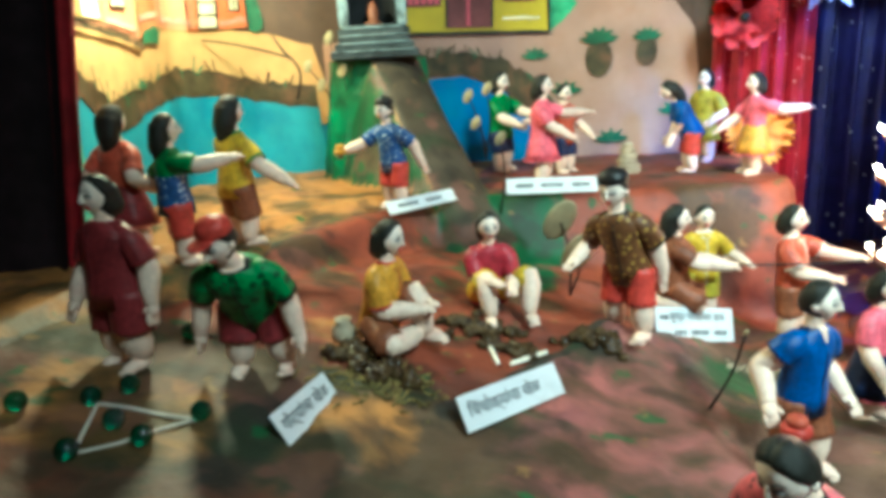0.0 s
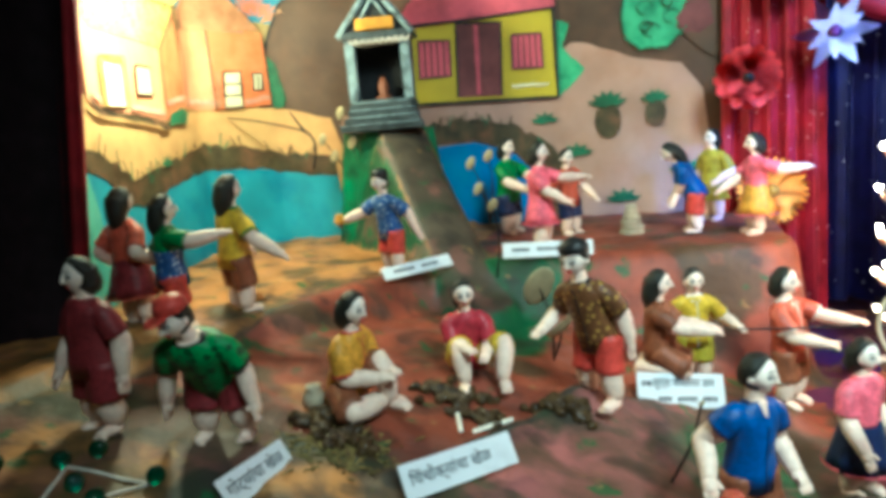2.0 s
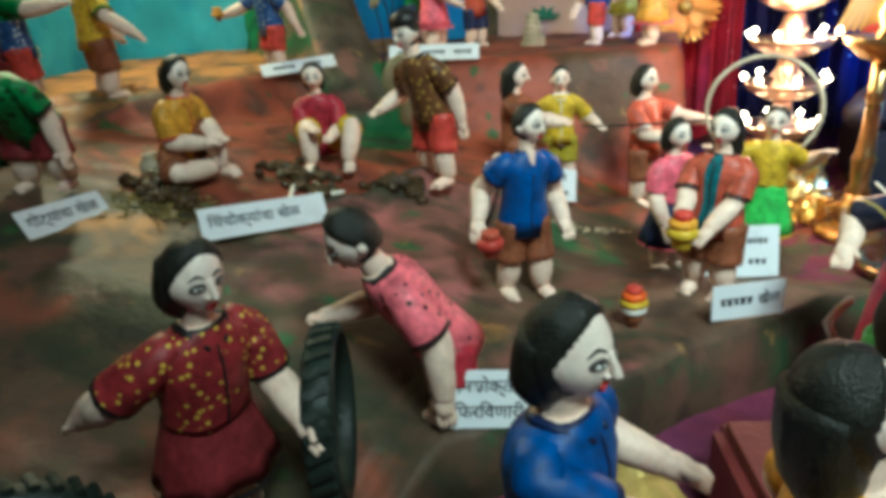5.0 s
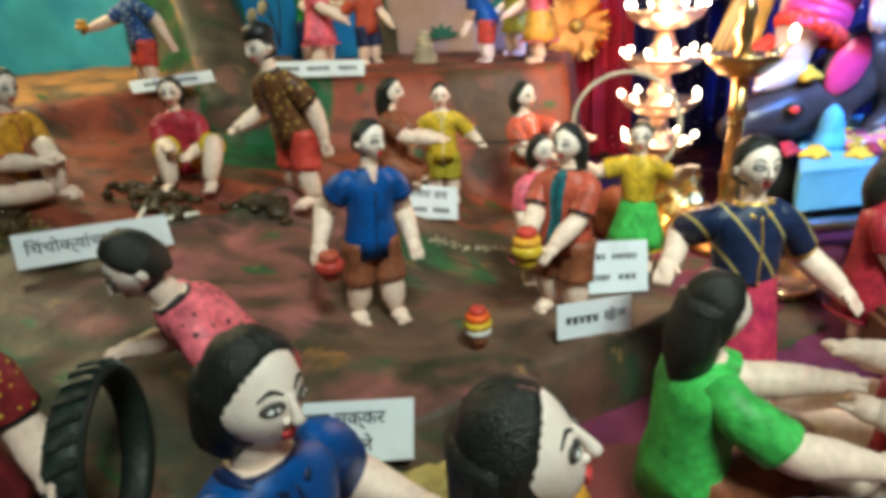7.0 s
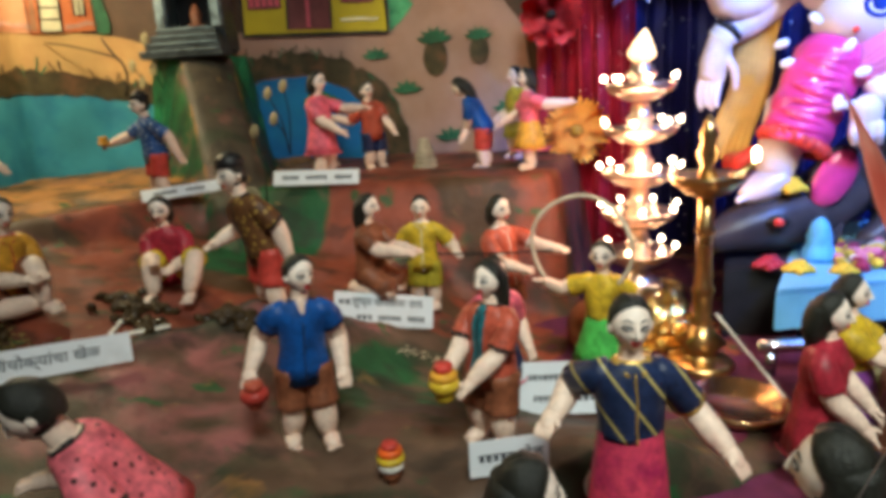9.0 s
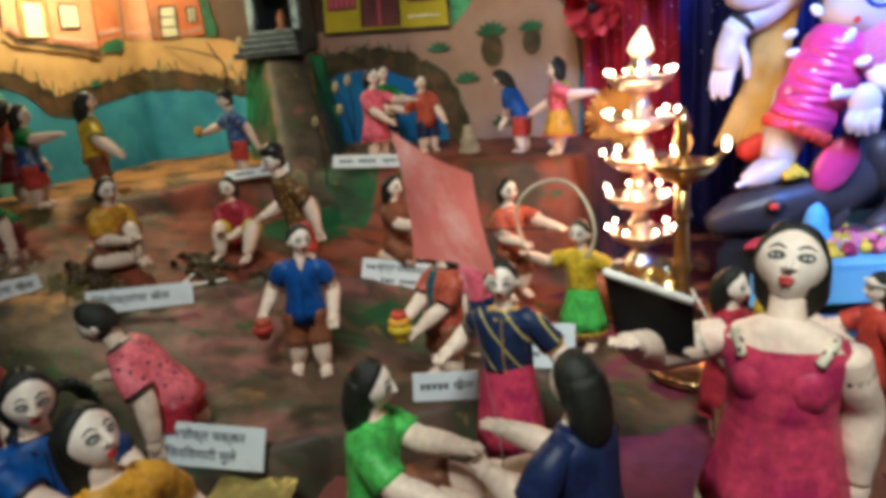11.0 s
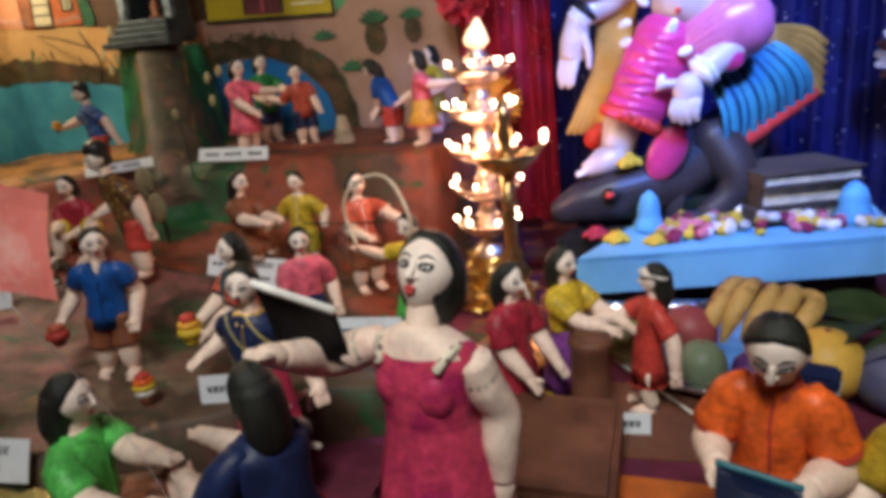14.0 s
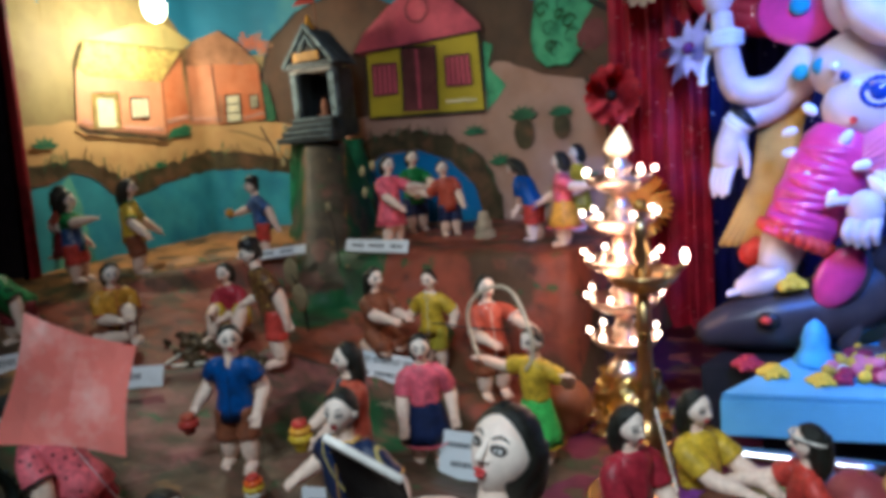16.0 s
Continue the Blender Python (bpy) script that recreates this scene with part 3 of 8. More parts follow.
def earth_material():
    """Glossy poster paint on clay. Two colour layers of the mesh say which paint was brushed where; noise frays their edges."""
    m = bpy.data.materials.new("painted_earth")
    m.use_nodes = True
    n, l = m.node_tree.nodes, m.node_tree.links
    b = n["Principled BSDF"]
    tc = n.new("ShaderNodeTexCoord")
    nz = n.new("ShaderNodeTexNoise"); nz.inputs["Scale"].default_value = 17; nz.inputs["Detail"].default_value = 4; nz.inputs["Roughness"].default_value = 0.5; nz.inputs["Distortion"].default_value = 0.5
    n2 = n.new("ShaderNodeTexNoise"); n2.inputs["Scale"].default_value = 7; n2.inputs["Detail"].default_value = 5
    n3 = n.new("ShaderNodeTexNoise"); n3.inputs["Scale"].default_value = 95; n3.inputs["Detail"].default_value = 4
    for k in (nz, n2, n3):
        l.new(tc.outputs["Object"], k.inputs["Vector"])
    cur = None
    base = n.new("ShaderNodeMix"); base.data_type = "RGBA"
    base.inputs["A"].default_value = (*PAINTS["earth"], 1); base.inputs["B"].default_value = (0.112, 0.068, 0.044, 1)
    r0 = n.new("ShaderNodeMapRange"); r0.inputs["From Min"].default_value, r0.inputs["From Max"].default_value = 0.42, 0.60
    l.new(n2.outputs["Fac"], r0.inputs["Value"]); l.new(r0.outputs["Result"], base.inputs["Factor"])
    cur = base.outputs["Result"]
    for layer, names in (("brushed_a", ("red", "ochre", "dark")), ("brushed_b", ("green", "grey", "mauve"))):
        at = n.new("ShaderNodeAttribute"); at.attribute_name = layer
        sp = n.new("ShaderNodeSeparateColor"); l.new(at.outputs["Color"], sp.inputs["Color"])
        for k, nm in enumerate(names):
            if not nm:
                continue
            ad = n.new("ShaderNodeMath"); ad.operation = "ADD"
            l.new(sp.outputs[k], ad.inputs[0]); l.new(nz.outputs["Fac"], ad.inputs[1])
            mr = n.new("ShaderNodeMapRange"); mr.inputs["From Min"].default_value, mr.inputs["From Max"].default_value = 0.86, 1.12
            l.new(ad.outputs[0], mr.inputs["Value"])
            mx = n.new("ShaderNodeMix"); mx.data_type = "RGBA"; mx.inputs["B"].default_value = (*PAINTS[nm], 1)
            l.new(mr.outputs["Result"], mx.inputs["Factor"]); l.new(cur, mx.inputs["A"])
            cur = mx.outputs["Result"]
    # loose brush dabs of dark green, mauve and black-brown over everything
    mp = n.new("ShaderNodeMapping"); mp.inputs["Rotation"].default_value = (0, 0, radians(38)); mp.inputs["Scale"].default_value = (1.0, 1.6, 1.0)
    l.new(tc.outputs["Object"], mp.inputs["Vector"])
    for sc, off, lo, hi, col, top in ((9, 0.0, 0.51, 0.59, (0.030, 0.042, 0.022), 0.74), (13, 4.0, 0.55, 0.61, (0.22, 0.085, 0.070), 0.38), (17, 9.0, 0.55, 0.63, (0.026, 0.022, 0.017), 0.55), (24, 15.0, 0.62, 0.67, (0.020, 0.095, 0.032), 0.85), (30, 21.0, 0.66, 0.71, (0.34, 0.20, 0.07), 0.5)):
        nb = n.new("ShaderNodeTexNoise"); nb.noise_dimensions = "4D"; nb.inputs["W"].default_value = off; nb.inputs["Scale"].default_value = sc; nb.inputs["Detail"].default_value = 4; nb.inputs["Distortion"].default_value = 0.25
        l.new(mp.outputs["Vector"], nb.inputs["Vector"])
        mr = n.new("ShaderNodeMapRange"); mr.inputs["From Min"].default_value, mr.inputs["From Max"].default_value, mr.inputs["To Max"].default_value = lo, hi, top
        l.new(nb.outputs["Fac"], mr.inputs["Value"])
        mx = n.new("ShaderNodeMix"); mx.data_type = "RGBA"; mx.inputs["B"].default_value = (*col, 1)
        l.new(mr.outputs["Result"], mx.inputs["Factor"]); l.new(cur, mx.inputs["A"])
        cur = mx.outputs["Result"]
    hs = n.new("ShaderNodeHueSaturation")
    vr = n.new("ShaderNodeMapRange"); vr.inputs["From Min"].default_value, vr.inputs["From Max"].default_value = 0.3, 0.7
    vr.inputs["To Min"].default_value, vr.inputs["To Max"].default_value = 0.62, 1.25
    l.new(nz.outputs["Fac"], vr.inputs["Value"]); l.new(vr.outputs["Result"], hs.inputs["Value"]); l.new(cur, hs.inputs["Color"])
    l.new(hs.outputs["Color"], b.inputs["Base Color"])
    b.inputs["Specular IOR Level"].default_value = 0.22
    rr = n.new("ShaderNodeMapRange"); rr.inputs["To Min"].default_value, rr.inputs["To Max"].default_value = 0.40, 0.62
    l.new(n2.outputs["Fac"], rr.inputs["Value"]); l.new(rr.outputs["Result"], b.inputs["Roughness"])
    sm = n.new("ShaderNodeMath"); sm.operation = "ADD"
    l.new(nz.outputs["Fac"], sm.inputs[0]); l.new(n3.outputs["Fac"], sm.inputs[1])
    bp = n.new("ShaderNodeBump"); bp.inputs["Strength"].default_value = 0.28; bp.inputs["Distance"].default_value = 0.004
    l.new(sm.outputs[0], bp.inputs["Height"]); l.new(bp.outputs["Normal"], b.inputs["Normal"])
    return m


EARTH_GREEN = mat("green_painted_clay", (0.016, 0.085, 0.022), 0.45, 0.4, 30, 0.5, second=(0.02, 0.045, 0.015), blot=14)


def crest(x):
    """The low ridge between the red ground of the seed game and the mauve slope before it, as a y for each x."""
    return float(np.interp(x, (-0.05, 0.03, 0.10, 0.15, 0.20, 0.24, 0.27, 0.30, 0.34), (0.53, 0.52, 0.525, 0.62, 0.70, 0.745, 0.775, 0.79, 0.84)))


def ridge(x, y):
    """How much of the ridge's dark crust lies at a place."""
    best = 1.0
    line = ((0.09, 0.515), (0.115, 0.55), (0.15, 0.62), (0.20, 0.70), (0.24, 0.745), (0.270, 0.772), (0.283, 0.71), (0.290, 0.65))
    for (ax, ay), (bx, by) in zip(line, line[1:]):
        t = min(1.0, max(0.0, ((x - ax) * (bx - ax) + (y - ay) * (by - ay)) / ((bx - ax) ** 2 + (by - ay) ** 2)))
        best = min(best, math.hypot(x - ax - (bx - ax) * t, y - ay - (by - ay) * t))
    return smooth(1.6 - best / 0.013)


def brushed(x, y, front):
    """How much of each paint lies at a place: (red, ochre, dark), (green, grey)."""
    hgt, off, t = ramp(x, y)
    left = -(x + 0.22) * 0.878 + (y - 0.587) * 0.479
    back = y - (0.962 + 0.21 * max(x, 0.0))

    def spot(cx, cy, rx, ry):
        return smooth(1.6 - math.hypot((x - cx) / rx, (y - cy) / ry))
    red = ochre = dark = green = grey = mauve = 0.0
    if front:
        return (0.30, 0.1, 0.42), (0.36, 0, 0)
    mound = smooth((hgt - hill(x, y) + 0.02) / 0.02) if off < 0.2 else 0.0
    grey = mound * smooth((0.050 - off) / 0.02)
    green = mound * (1 - grey)
    if back > -0.07 and x > 0.0:
        red = 0.85
        green = max(green, 0.95 * smooth((0.175 - x) / 0.05) * smooth((0.02 - back) / 0.02), 0.45 * spot(0.36, 1.0, 0.03, 0.012))
        dark = 0.25 * smooth(back / 0.02)
    elif left > -0.045:
        floor = smooth((rim(y) - x + 0.004) / 0.008)
        slope = smooth((x - rim(y) - 0.048) / 0.014)
        red = 0.9 * slope
        ochre = max(floor, 0.50 * (1 - slope))
        dark = 0.30 * (1 - floor) * (1 - slope) + 0.30 * slope * smooth((0.02 - x) / 0.1) * smooth((x + 0.10) / 0.03)
        green = max(green, 0.30 * (1 - floor) * (1 - slope))
    else:
        above = smooth((y - crest(x)) / 0.02)
        patch = spot(0.350, 0.702, 0.056, 0.072)
        tan = spot(0.030, 0.462, 0.050, 0.052)
        red = 0.62 * above + 0.14 + 0.26 * smooth((0.42 - y) / 0.05)
        dark = 0.80 * ridge(x, y) + 0.66 * spot(-0.025, 0.445, 0.028, 0.045) + 0.40 * spot(-0.03, 0.375, 0.05, 0.02) + 0.3 * spot(0.50, 0.62, 0.05, 0.03)
        # ochre round the marbles (-0.12, 0.42): brown ground plus the bulb's yellow light, painted in
        ochre = 0.56 * tan + 0.58 * spot(0.33, 0.495, 0.018, 0.02) + 0.72 * spot(-0.12, 0.42, 0.08, 0.05) + 0.5 * spot(-0.02, 0.60, 0.05, 0.03) + 0.34 * spot(0.10, 0.64, 0.04, 0.03)
        green = max(green, 1.15 * patch, 0.9 * spot(0.085, 0.865, 0.06, 0.06), 0.55 * spot(0.23, 0.47, 0.03, 0.015), 0.5 * spot(0.17, 0.42, 0.02, 0.015), 0.5 * spot(-0.01, 0.35, 0.02, 0.02), 0.5 * spot(0.37, 0.50, 0.02, 0.015), 0.48 * spot(0.05, 0.45, 0.02, 0.02), 0.46 * spot(0.20, 0.53, 0.012, 0.03), 0.46 * spot(0.16, 0.50, 0.010, 0.02))
        mauve = 0.48 * (1 - above) * smooth((x - 0.115) / 0.03) * smooth((y - 0.42) / 0.05) * (1 - smooth((x - 0.30) / 0.02)) + 0.50 * spot(0.40, 0.47, 0.07, 0.035) + 0.42 * spot(0.43, 0.66, 0.03, 0.06)
    return (red, ochre, dark), (green, grey, mauve)


def build_hillside():
    """The hillside as one sheet with a skirt down its front edge."""
    step, ny = 0.0075, 140
    nx = int((0.70 + 0.50) / step)
    verts, faces, a, b = [], [], [], []
    for i in range(nx + 1):
        x = -0.50 + i * step
        y0 = ledge(x)
        zf = ground(x, y0)
        for z, dy in ((0.10, -0.004), (0.5 * (zf + 0.13), -0.007 - 0.004 * noise.noise((x * 30, 0, 0)))):
            verts.append((x, y0 + dy, z))
            p, q = brushed(x, y0, True)
            a.append(p); b.append(q)
        for j in range(ny + 1):
            y = y0 + (1.40 - y0) * j / ny
            verts.append((x, y, ground(x, y) - (0.004 if j == 0 else 0)))
            p, q = brushed(x, y, j < 1)
            a.append(p); b.append(q)
    row = ny + 3
    for i in range(nx):
        for j in range(row - 1):
            k = i * row + j
            faces.append((k, k + row, k + row + 1, k + 1))
    me = bpy.data.meshes.new("ground")
    me.from_pydata(verts, [], faces)
    for name, vals in (("brushed_a", [(*p, 1) for p in a]), ("brushed_b", [(*q, 1) for q in b])):
        at = me.color_attributes.new(name, "FLOAT_COLOR", "POINT")
        at.data.foreach_set("color", [c for v in vals for c in v])
    me.materials.append(earth_material())
    for p in me.polygons:
        p.use_smooth = True
    return tagged(new("ground", me), "painted clay hillside with terraces and a path", "ground", kind="structure")


build_hillside()

# ---- room shell, table, floor ----
WALL = mat("dim_plaster", (0.22, 0.17, 0.14), 0.8, 0.15, 6, 0.3)
CEIL = mat("ceiling_paint", (0.5, 0.46, 0.40), 0.85, 0.1, 5, 0.2)
FLOOR = mat("dark_floor", (0.10, 0.08, 0.07), 0.5, 0.2, 8, 0.2)
for name, at, size, m in (
        ("floor", (0.4, 0.0, -0.72), (4.4, 3.6, 0.1), FLOOR), ("ceiling", (0.4, 0.0, 2.15), (4.4, 3.6, 0.1), CEIL),
        ("wall_back", (0.4, 1.75, 0.715), (4.4, 0.1, 2.76), WALL), ("wall_front", (0.4, -1.75, 0.715), (4.4, 0.1, 2.76), WALL),
        ("wall_left", (-1.75, 0.0, 0.715), (0.1, 3.38, 2.76), WALL), ("wall_right", (2.55, 0.0, 0.715), (0.1, 3.38, 2.76), WALL)):
    bm = bmesh.new()
    box(bm, at, size)
    tagged(link(bm, name, [m], None, False), "plain dim " + name.split("_")[0], name.split("_")[0], kind="structure")

# an added tube lamp, unseen behind the viewer, to go with room_light
TUBE = mat("lamp_tube", (1.0, 0.92, 0.8), 0.4, 0, 5, 0, glow=4.0)
STEEL = mat("white_steel", (0.7, 0.7, 0.68), 0.4, 0.05, 30, 0.05)
tl = tagged(new("unseen_tube_lamp"), "added white tube lamp on two cords, out of view", "lamp")
bm = bmesh.new(); box(bm, (0.92, -0.25, 1.62), (0.7, 0.06, 0.04), 0, None, 0.006); part("housing", bm, STEEL, tl)
bm = bmesh.new(); tube(bm, [(0.62, -0.25, 1.583), (1.22, -0.25, 1.583)], [0.014, 0.014]); part("tube", bm, TUBE, tl)
for x in (0.65, 1.19):
    bm = bmesh.new(); tube(bm, [(x, -0.25, 1.635), (x, -0.25, 2.105)], [0.003, 0.003], 0, 6); part("cord", bm, STEEL, tl)

CLOTH_MAROON = mat("maroon_cloth", (0.13, 0.022, 0.045), 0.6, 0.25, 60, 0.3, second=(0.10, 0.02, 0.07), blot=5)
CLOTH_ORANGE = mat("orange_cloth", (0.52, 0.13, 0.02), 0.6, 0.2, 60, 0.3, second=(0.40, 0.08, 0.02), blot=5)
CLOTH_PURPLE = mat("purple_cloth", (0.075, 0.018, 0.22), 0.6, 0.25, 60, 0.3, blot=6)
WOOD = mat("brown_wood", (0.155, 0.062, 0.034), 0.5, 0.3, 18, 0.3, second=(0.09, 0.034, 0.020), blot=12)
tb = tagged(new("display_table"), "large table under a maroon cloth", "table")
bm = bmesh.new(); box(bm, (0.45, 0.66, 0.118), (2.1, 1.72, 0.04), 0, None, 0.006); part("tabletop", bm, CLOTH_MAROON, tb, "maroon cloth top")
for sx in (-0.55, 1.45):
    for sy in (-0.15, 1.45):
        bm = bmesh.new(); box(bm, (sx, sy, -0.286), (0.07, 0.07, 0.768)); part("leg", bm, WOOD, tb)

# ---- painted backdrop: u runs along its foot from its near end at the left ----
PLAN = [Vector(p) for p in ((-0.35, 0.62), (-0.40, 0.76), (-0.48, 1.05), (-0.40, 1.175), (-0.15, 1.285), (0.10, 1.365), (0.47, 1.382))]
MARKS = [0.0]
for p0, p1 in zip(PLAN, PLAN[1:]):
    MARKS.append(MARKS[-1] + (p1 - p0).length)


def sheet(u, z, off=0.0):
    u = min(MARKS[-1] - 1e-4, max(0.0, u))
    k = 0
    while k < len(MARKS) - 2 and u > MARKS[k + 1]:
        k += 1

    def raw_at(w):
        i = 0
        while i < len(MARKS) - 2 and w > MARKS[i + 1]:
            i += 1
        return PLAN[i].lerp(PLAN[i + 1], (w - MARKS[i]) / (MARKS[i + 1] - MARKS[i]))
    p = (raw_at(u - 0.012) + raw_at(u) + raw_at(u + 0.012)) / 3 if 0.02 < u < MARKS[-1] - 0.02 else raw_at(u)
    d = (raw_at(min(u + 0.014, MARKS[-1] - 1e-4)) - raw_at(u - 0.014)).normalized()
    nrm = Vector((d.y, -d.x))
    wave = 0.0018 * math.sin(u * 31) + 0.0012 * math.sin(z * 23 + u * 9)
    p = p + nrm * (off + wave)
    return Vector((p.x, p.y, z))


SKY = mat("painted_sky", (0.04, 0.22, 0.36), 0.6, 0.2, 8, 0.25, second=(0.09, 0.27, 0.30), blot=4, amount=0.5)
PEACH = mat("painted_peach_bank", (0.42, 0.26, 0.20), 0.6, 0.15, 10, 0.25, second=(0.38, 0.21, 0.14), blot=6)
SAND = mat("painted_ochre_bank", (0.58, 0.36, 0.14), 0.6, 0.15, 10, 0.25, second=(0.50, 0.27, 0.10), blot=6)
HILLB = mat("painted_brown_hill", (0.085, 0.05, 0.032), 0.6, 0.3, 12, 0.3, second=(0.12, 0.06, 0.035), blot=5)
HILLY = mat("painted_ochre_hill", (0.34, 0.26, 0.10), 0.6, 0.25, 12, 0.3, second=(0.24, 0.14, 0.06), blot=5)
LAKE = mat("painted_lake", (0.06, 0.31, 0.40), 0.5, 0.2, 12, 0.2, second=(0.03, 0.21, 0.34), blot=7)
POND = mat("painted_pond", (0.02, 0.18, 0.46), 0.5, 0.2, 12, 0.2, second=(0.03, 0.25, 0.46), blot=7)
BUSH = mat("painted_dark_scrub", (0.07, 0.055, 0.025), 0.6, 0.4, 40, 0.3, second=(0.12, 0.06, 0.03), blot=20)
SUNSET = mat("painted_sunset_rays", (0.52, 0.17, 0.10), 0.6, 0.2, 30, 0.2, second=(0.50, 0.30, 0.14), blot=20)
LEAF = mat("painted_leaf", (0.035, 0.15, 0.07), 0.6, 0.3, 30, 0.2)
MINT = mat("painted_mint_tree", (0.10, 0.42, 0.20), 0.6, 0.25, 25, 0.2, second=(0.05, 0.26, 0.12), blot=22)
P_YEL = mat("painted_house_yellow", (0.58, 0.46, 0.02), 0.55, 0.12, 14, 0.2, blot=5, second=(0.5, 0.38, 0.02))
P_PINK = mat("painted_roof_pink", (0.72, 0.12, 0.17), 0.55, 0.12, 14, 0.2)
P_BROWN = mat("painted_door_brown", (0.18, 0.05, 0.05), 0.55, 0.2, 20, 0.2)
P_ORANGE = mat("painted_hut_orange", (0.62, 0.22, 0.09), 0.55, 0.15, 14, 0.2, second=(0.56, 0.15, 0.05))
P_SALMON = mat("painted_hut_salmon", (0.72, 0.34, 0.18), 0.55, 0.12, 14, 0.2, second=(0.66, 0.25, 0.12), blot=6)
P_THATCH = dotted("painted_thatch", (0.54, 0.40, 0.11), (0.24, 0.14, 0.04), 150, 0.36, 0.6)
P_STRAW = mat("painted_straw", (0.60, 0.48, 0.17), 0.6, 0.2, 24, 0.2, second=(0.52, 0.36, 0.12), blot=12)
P_BLUSH = mat("painted_blush_border", (0.80, 0.42, 0.30), 0.55, 0.2, 30, 0.2)
P_RUST = mat("painted_rust_roof", (0.46, 0.22, 0.11), 0.6, 0.2, 30, 0.2)
P_PALE = mat("painted_pale_yellow", (0.88, 0.82, 0.55), 0.5, 0.05, 14, 0.1)
P_BLACK = mat("painted_outline", (0.02, 0.018, 0.016), 0.55, 0.2, 40, 0.1)
bd = new("backdrop")
tagged(bd, "painted village backdrop with huts, hills and a lake", "backdrop", kind="structure")


def painted(name, outline, m, layer=1, label=""):
    """A patch of paint on the backdrop: outline in (u, z), filled with small faces that follow the sheet."""
    bm = bmesh.new()
    poly = [bm.verts.new((u, z, 0)) for u, z in outline]
    f = bm.faces.new(poly)
    bmesh.ops.triangulate(bm, faces=[f])
    for _ in range(7):
        long = [e for e in bm.edges if abs(e.verts[0].co.x - e.verts[1].co.x) > 0.016]
        if not long:
            break
        bmesh.ops.subdivide_edges(bm, edges=long, cuts=1)
        bmesh.ops.triangulate(bm, faces=bm.faces)
    for v in bm.verts:
        v.co = sheet(v.co.x, v.co.y, 0.0014 * layer)
    return part(name, bm, m, bd, label, False)


def stroke(name, pts, width, m, layer=4, label=""):
    """A brush line on the backdrop."""
    bm = bmesh.new()
    line = []
    for (u0, z0), (u1, z1) in zip(pts, pts[1:]):
        k = max(1, int(max(abs(u1 - u0), abs(z1 - z0)) / 0.025))
        line += [(u0 + (u1 - u0) * i / k, z0 + (z1 - z0) * i / k) for i in range(k)]
    line.append(pts[-1])
    prev = None
    for i, (u, z) in enumerate(line):
        ua, za = line[max(0, i - 1)]
        ub, zb = line[min(len(line) - 1, i + 1)]
        d = Vector((ub - ua, zb - za)).normalized() if (ua, za) != (ub, zb) else Vector((1, 0))
        w = width * (0.8 + 0.4 * noise.noise((u * 60, z * 60, 1)))
        row = [bm.verts.new(sheet(u - d.y * w * s, z + d.x * w * s, 0.0014 * layer)) for s in (-0.5, 0.5)]
        if prev:
            bm.faces.new((prev[0], prev[1], row[1], row[0]))
        prev = row
    return part(name, bm, m, bd, label, False)


def wavy(pts, amp, freq, seed):
    """Break an outline up into a hand-painted one."""
    out = []
    for (u0, z0), (u1, z1) in zip(pts, pts[1:]):
        k = max(1, int(math.hypot(u1 - u0, z1 - z0) / 0.012))
        for i in range(k):
            u, z = u0 + (u1 - u0) * i / k, z0 + (z1 - z0) * i / k
            out.append((u, z + amp * noise.noise((u * freq, z * freq, seed))))
    return out + [pts[-1]]


# the sheet itself, with thickness
bm = bmesh.new()
nu = 110
rows_z = [0.10 + 0.98 * j / 22 for j in range(23)]
front = [[bm.verts.new(sheet(MARKS[-1] * i / nu, z)) for z in rows_z] for i in range(nu + 1)]
rear = [[bm.verts.new(sheet(MARKS[-1] * i / nu, z, -0.006)) for z in rows_z] for i in range(nu + 1)]
for g in (front, rear):
    for c0, c1 in zip(g, g[1:]):
        for j in range(22):
            bm.faces.new((c0[j], c1[j], c1[j + 1], c0[j + 1]))
part("painted_sheet", bm, SKY, bd, "sky-coloured painted sheet")
painted("hill", wavy([(-0.10, 1.02), (0.20, 1.02), (0.30, 0.94), (0.373, 0.848), (0.425, 0.772), (0.44, 0.70), (0.44, 0.56)], 0.006, 20, 1) + [(-0.10, 0.55)], HILLY, 1)
painted("hill", wavy([(0.48, 0.56), (0.52, 0.70), (0.575, 0.742), (0.63, 0.735), (0.66, 0.56)], 0.006, 20, 1), HILLY, 0.5)
for k in range(15):
    a = radians(8 + 11.5 * k)
    r0, r1 = 0.012 + 0.006 * (k % 3), 0.040 + 0.016 * ((k * 7) % 4) / 3
    stroke("sunset_ray", [(0.580 + r0 * math.cos(a), 0.742 + r0 * math.sin(a)), (0.580 + r1 * math.cos(a), 0.742 + r1 * math.sin(a))], 0.006, SUNSET, 2, "")
REED = mat("painted_teal_reeds", (0.14, 0.42, 0.33), 0.6, 0.2, 20, 0.2, second=(0.08, 0.30, 0.26), blot=12)
LIME = mat("painted_lime_grass", (0.20, 0.42, 0.04), 0.6, 0.3, 40, 0.3, second=(0.06, 0.22, 0.03), blot=30)
painted("reed_bank", wavy([(0.030, 0.29), (0.036, 0.40), (0.060, 0.475), (0.088, 0.502), (0.104, 0.45), (0.110, 0.36), (0.122, 0.29)], 0.006, 40, 11), REED, 6, "pale teal reeds")
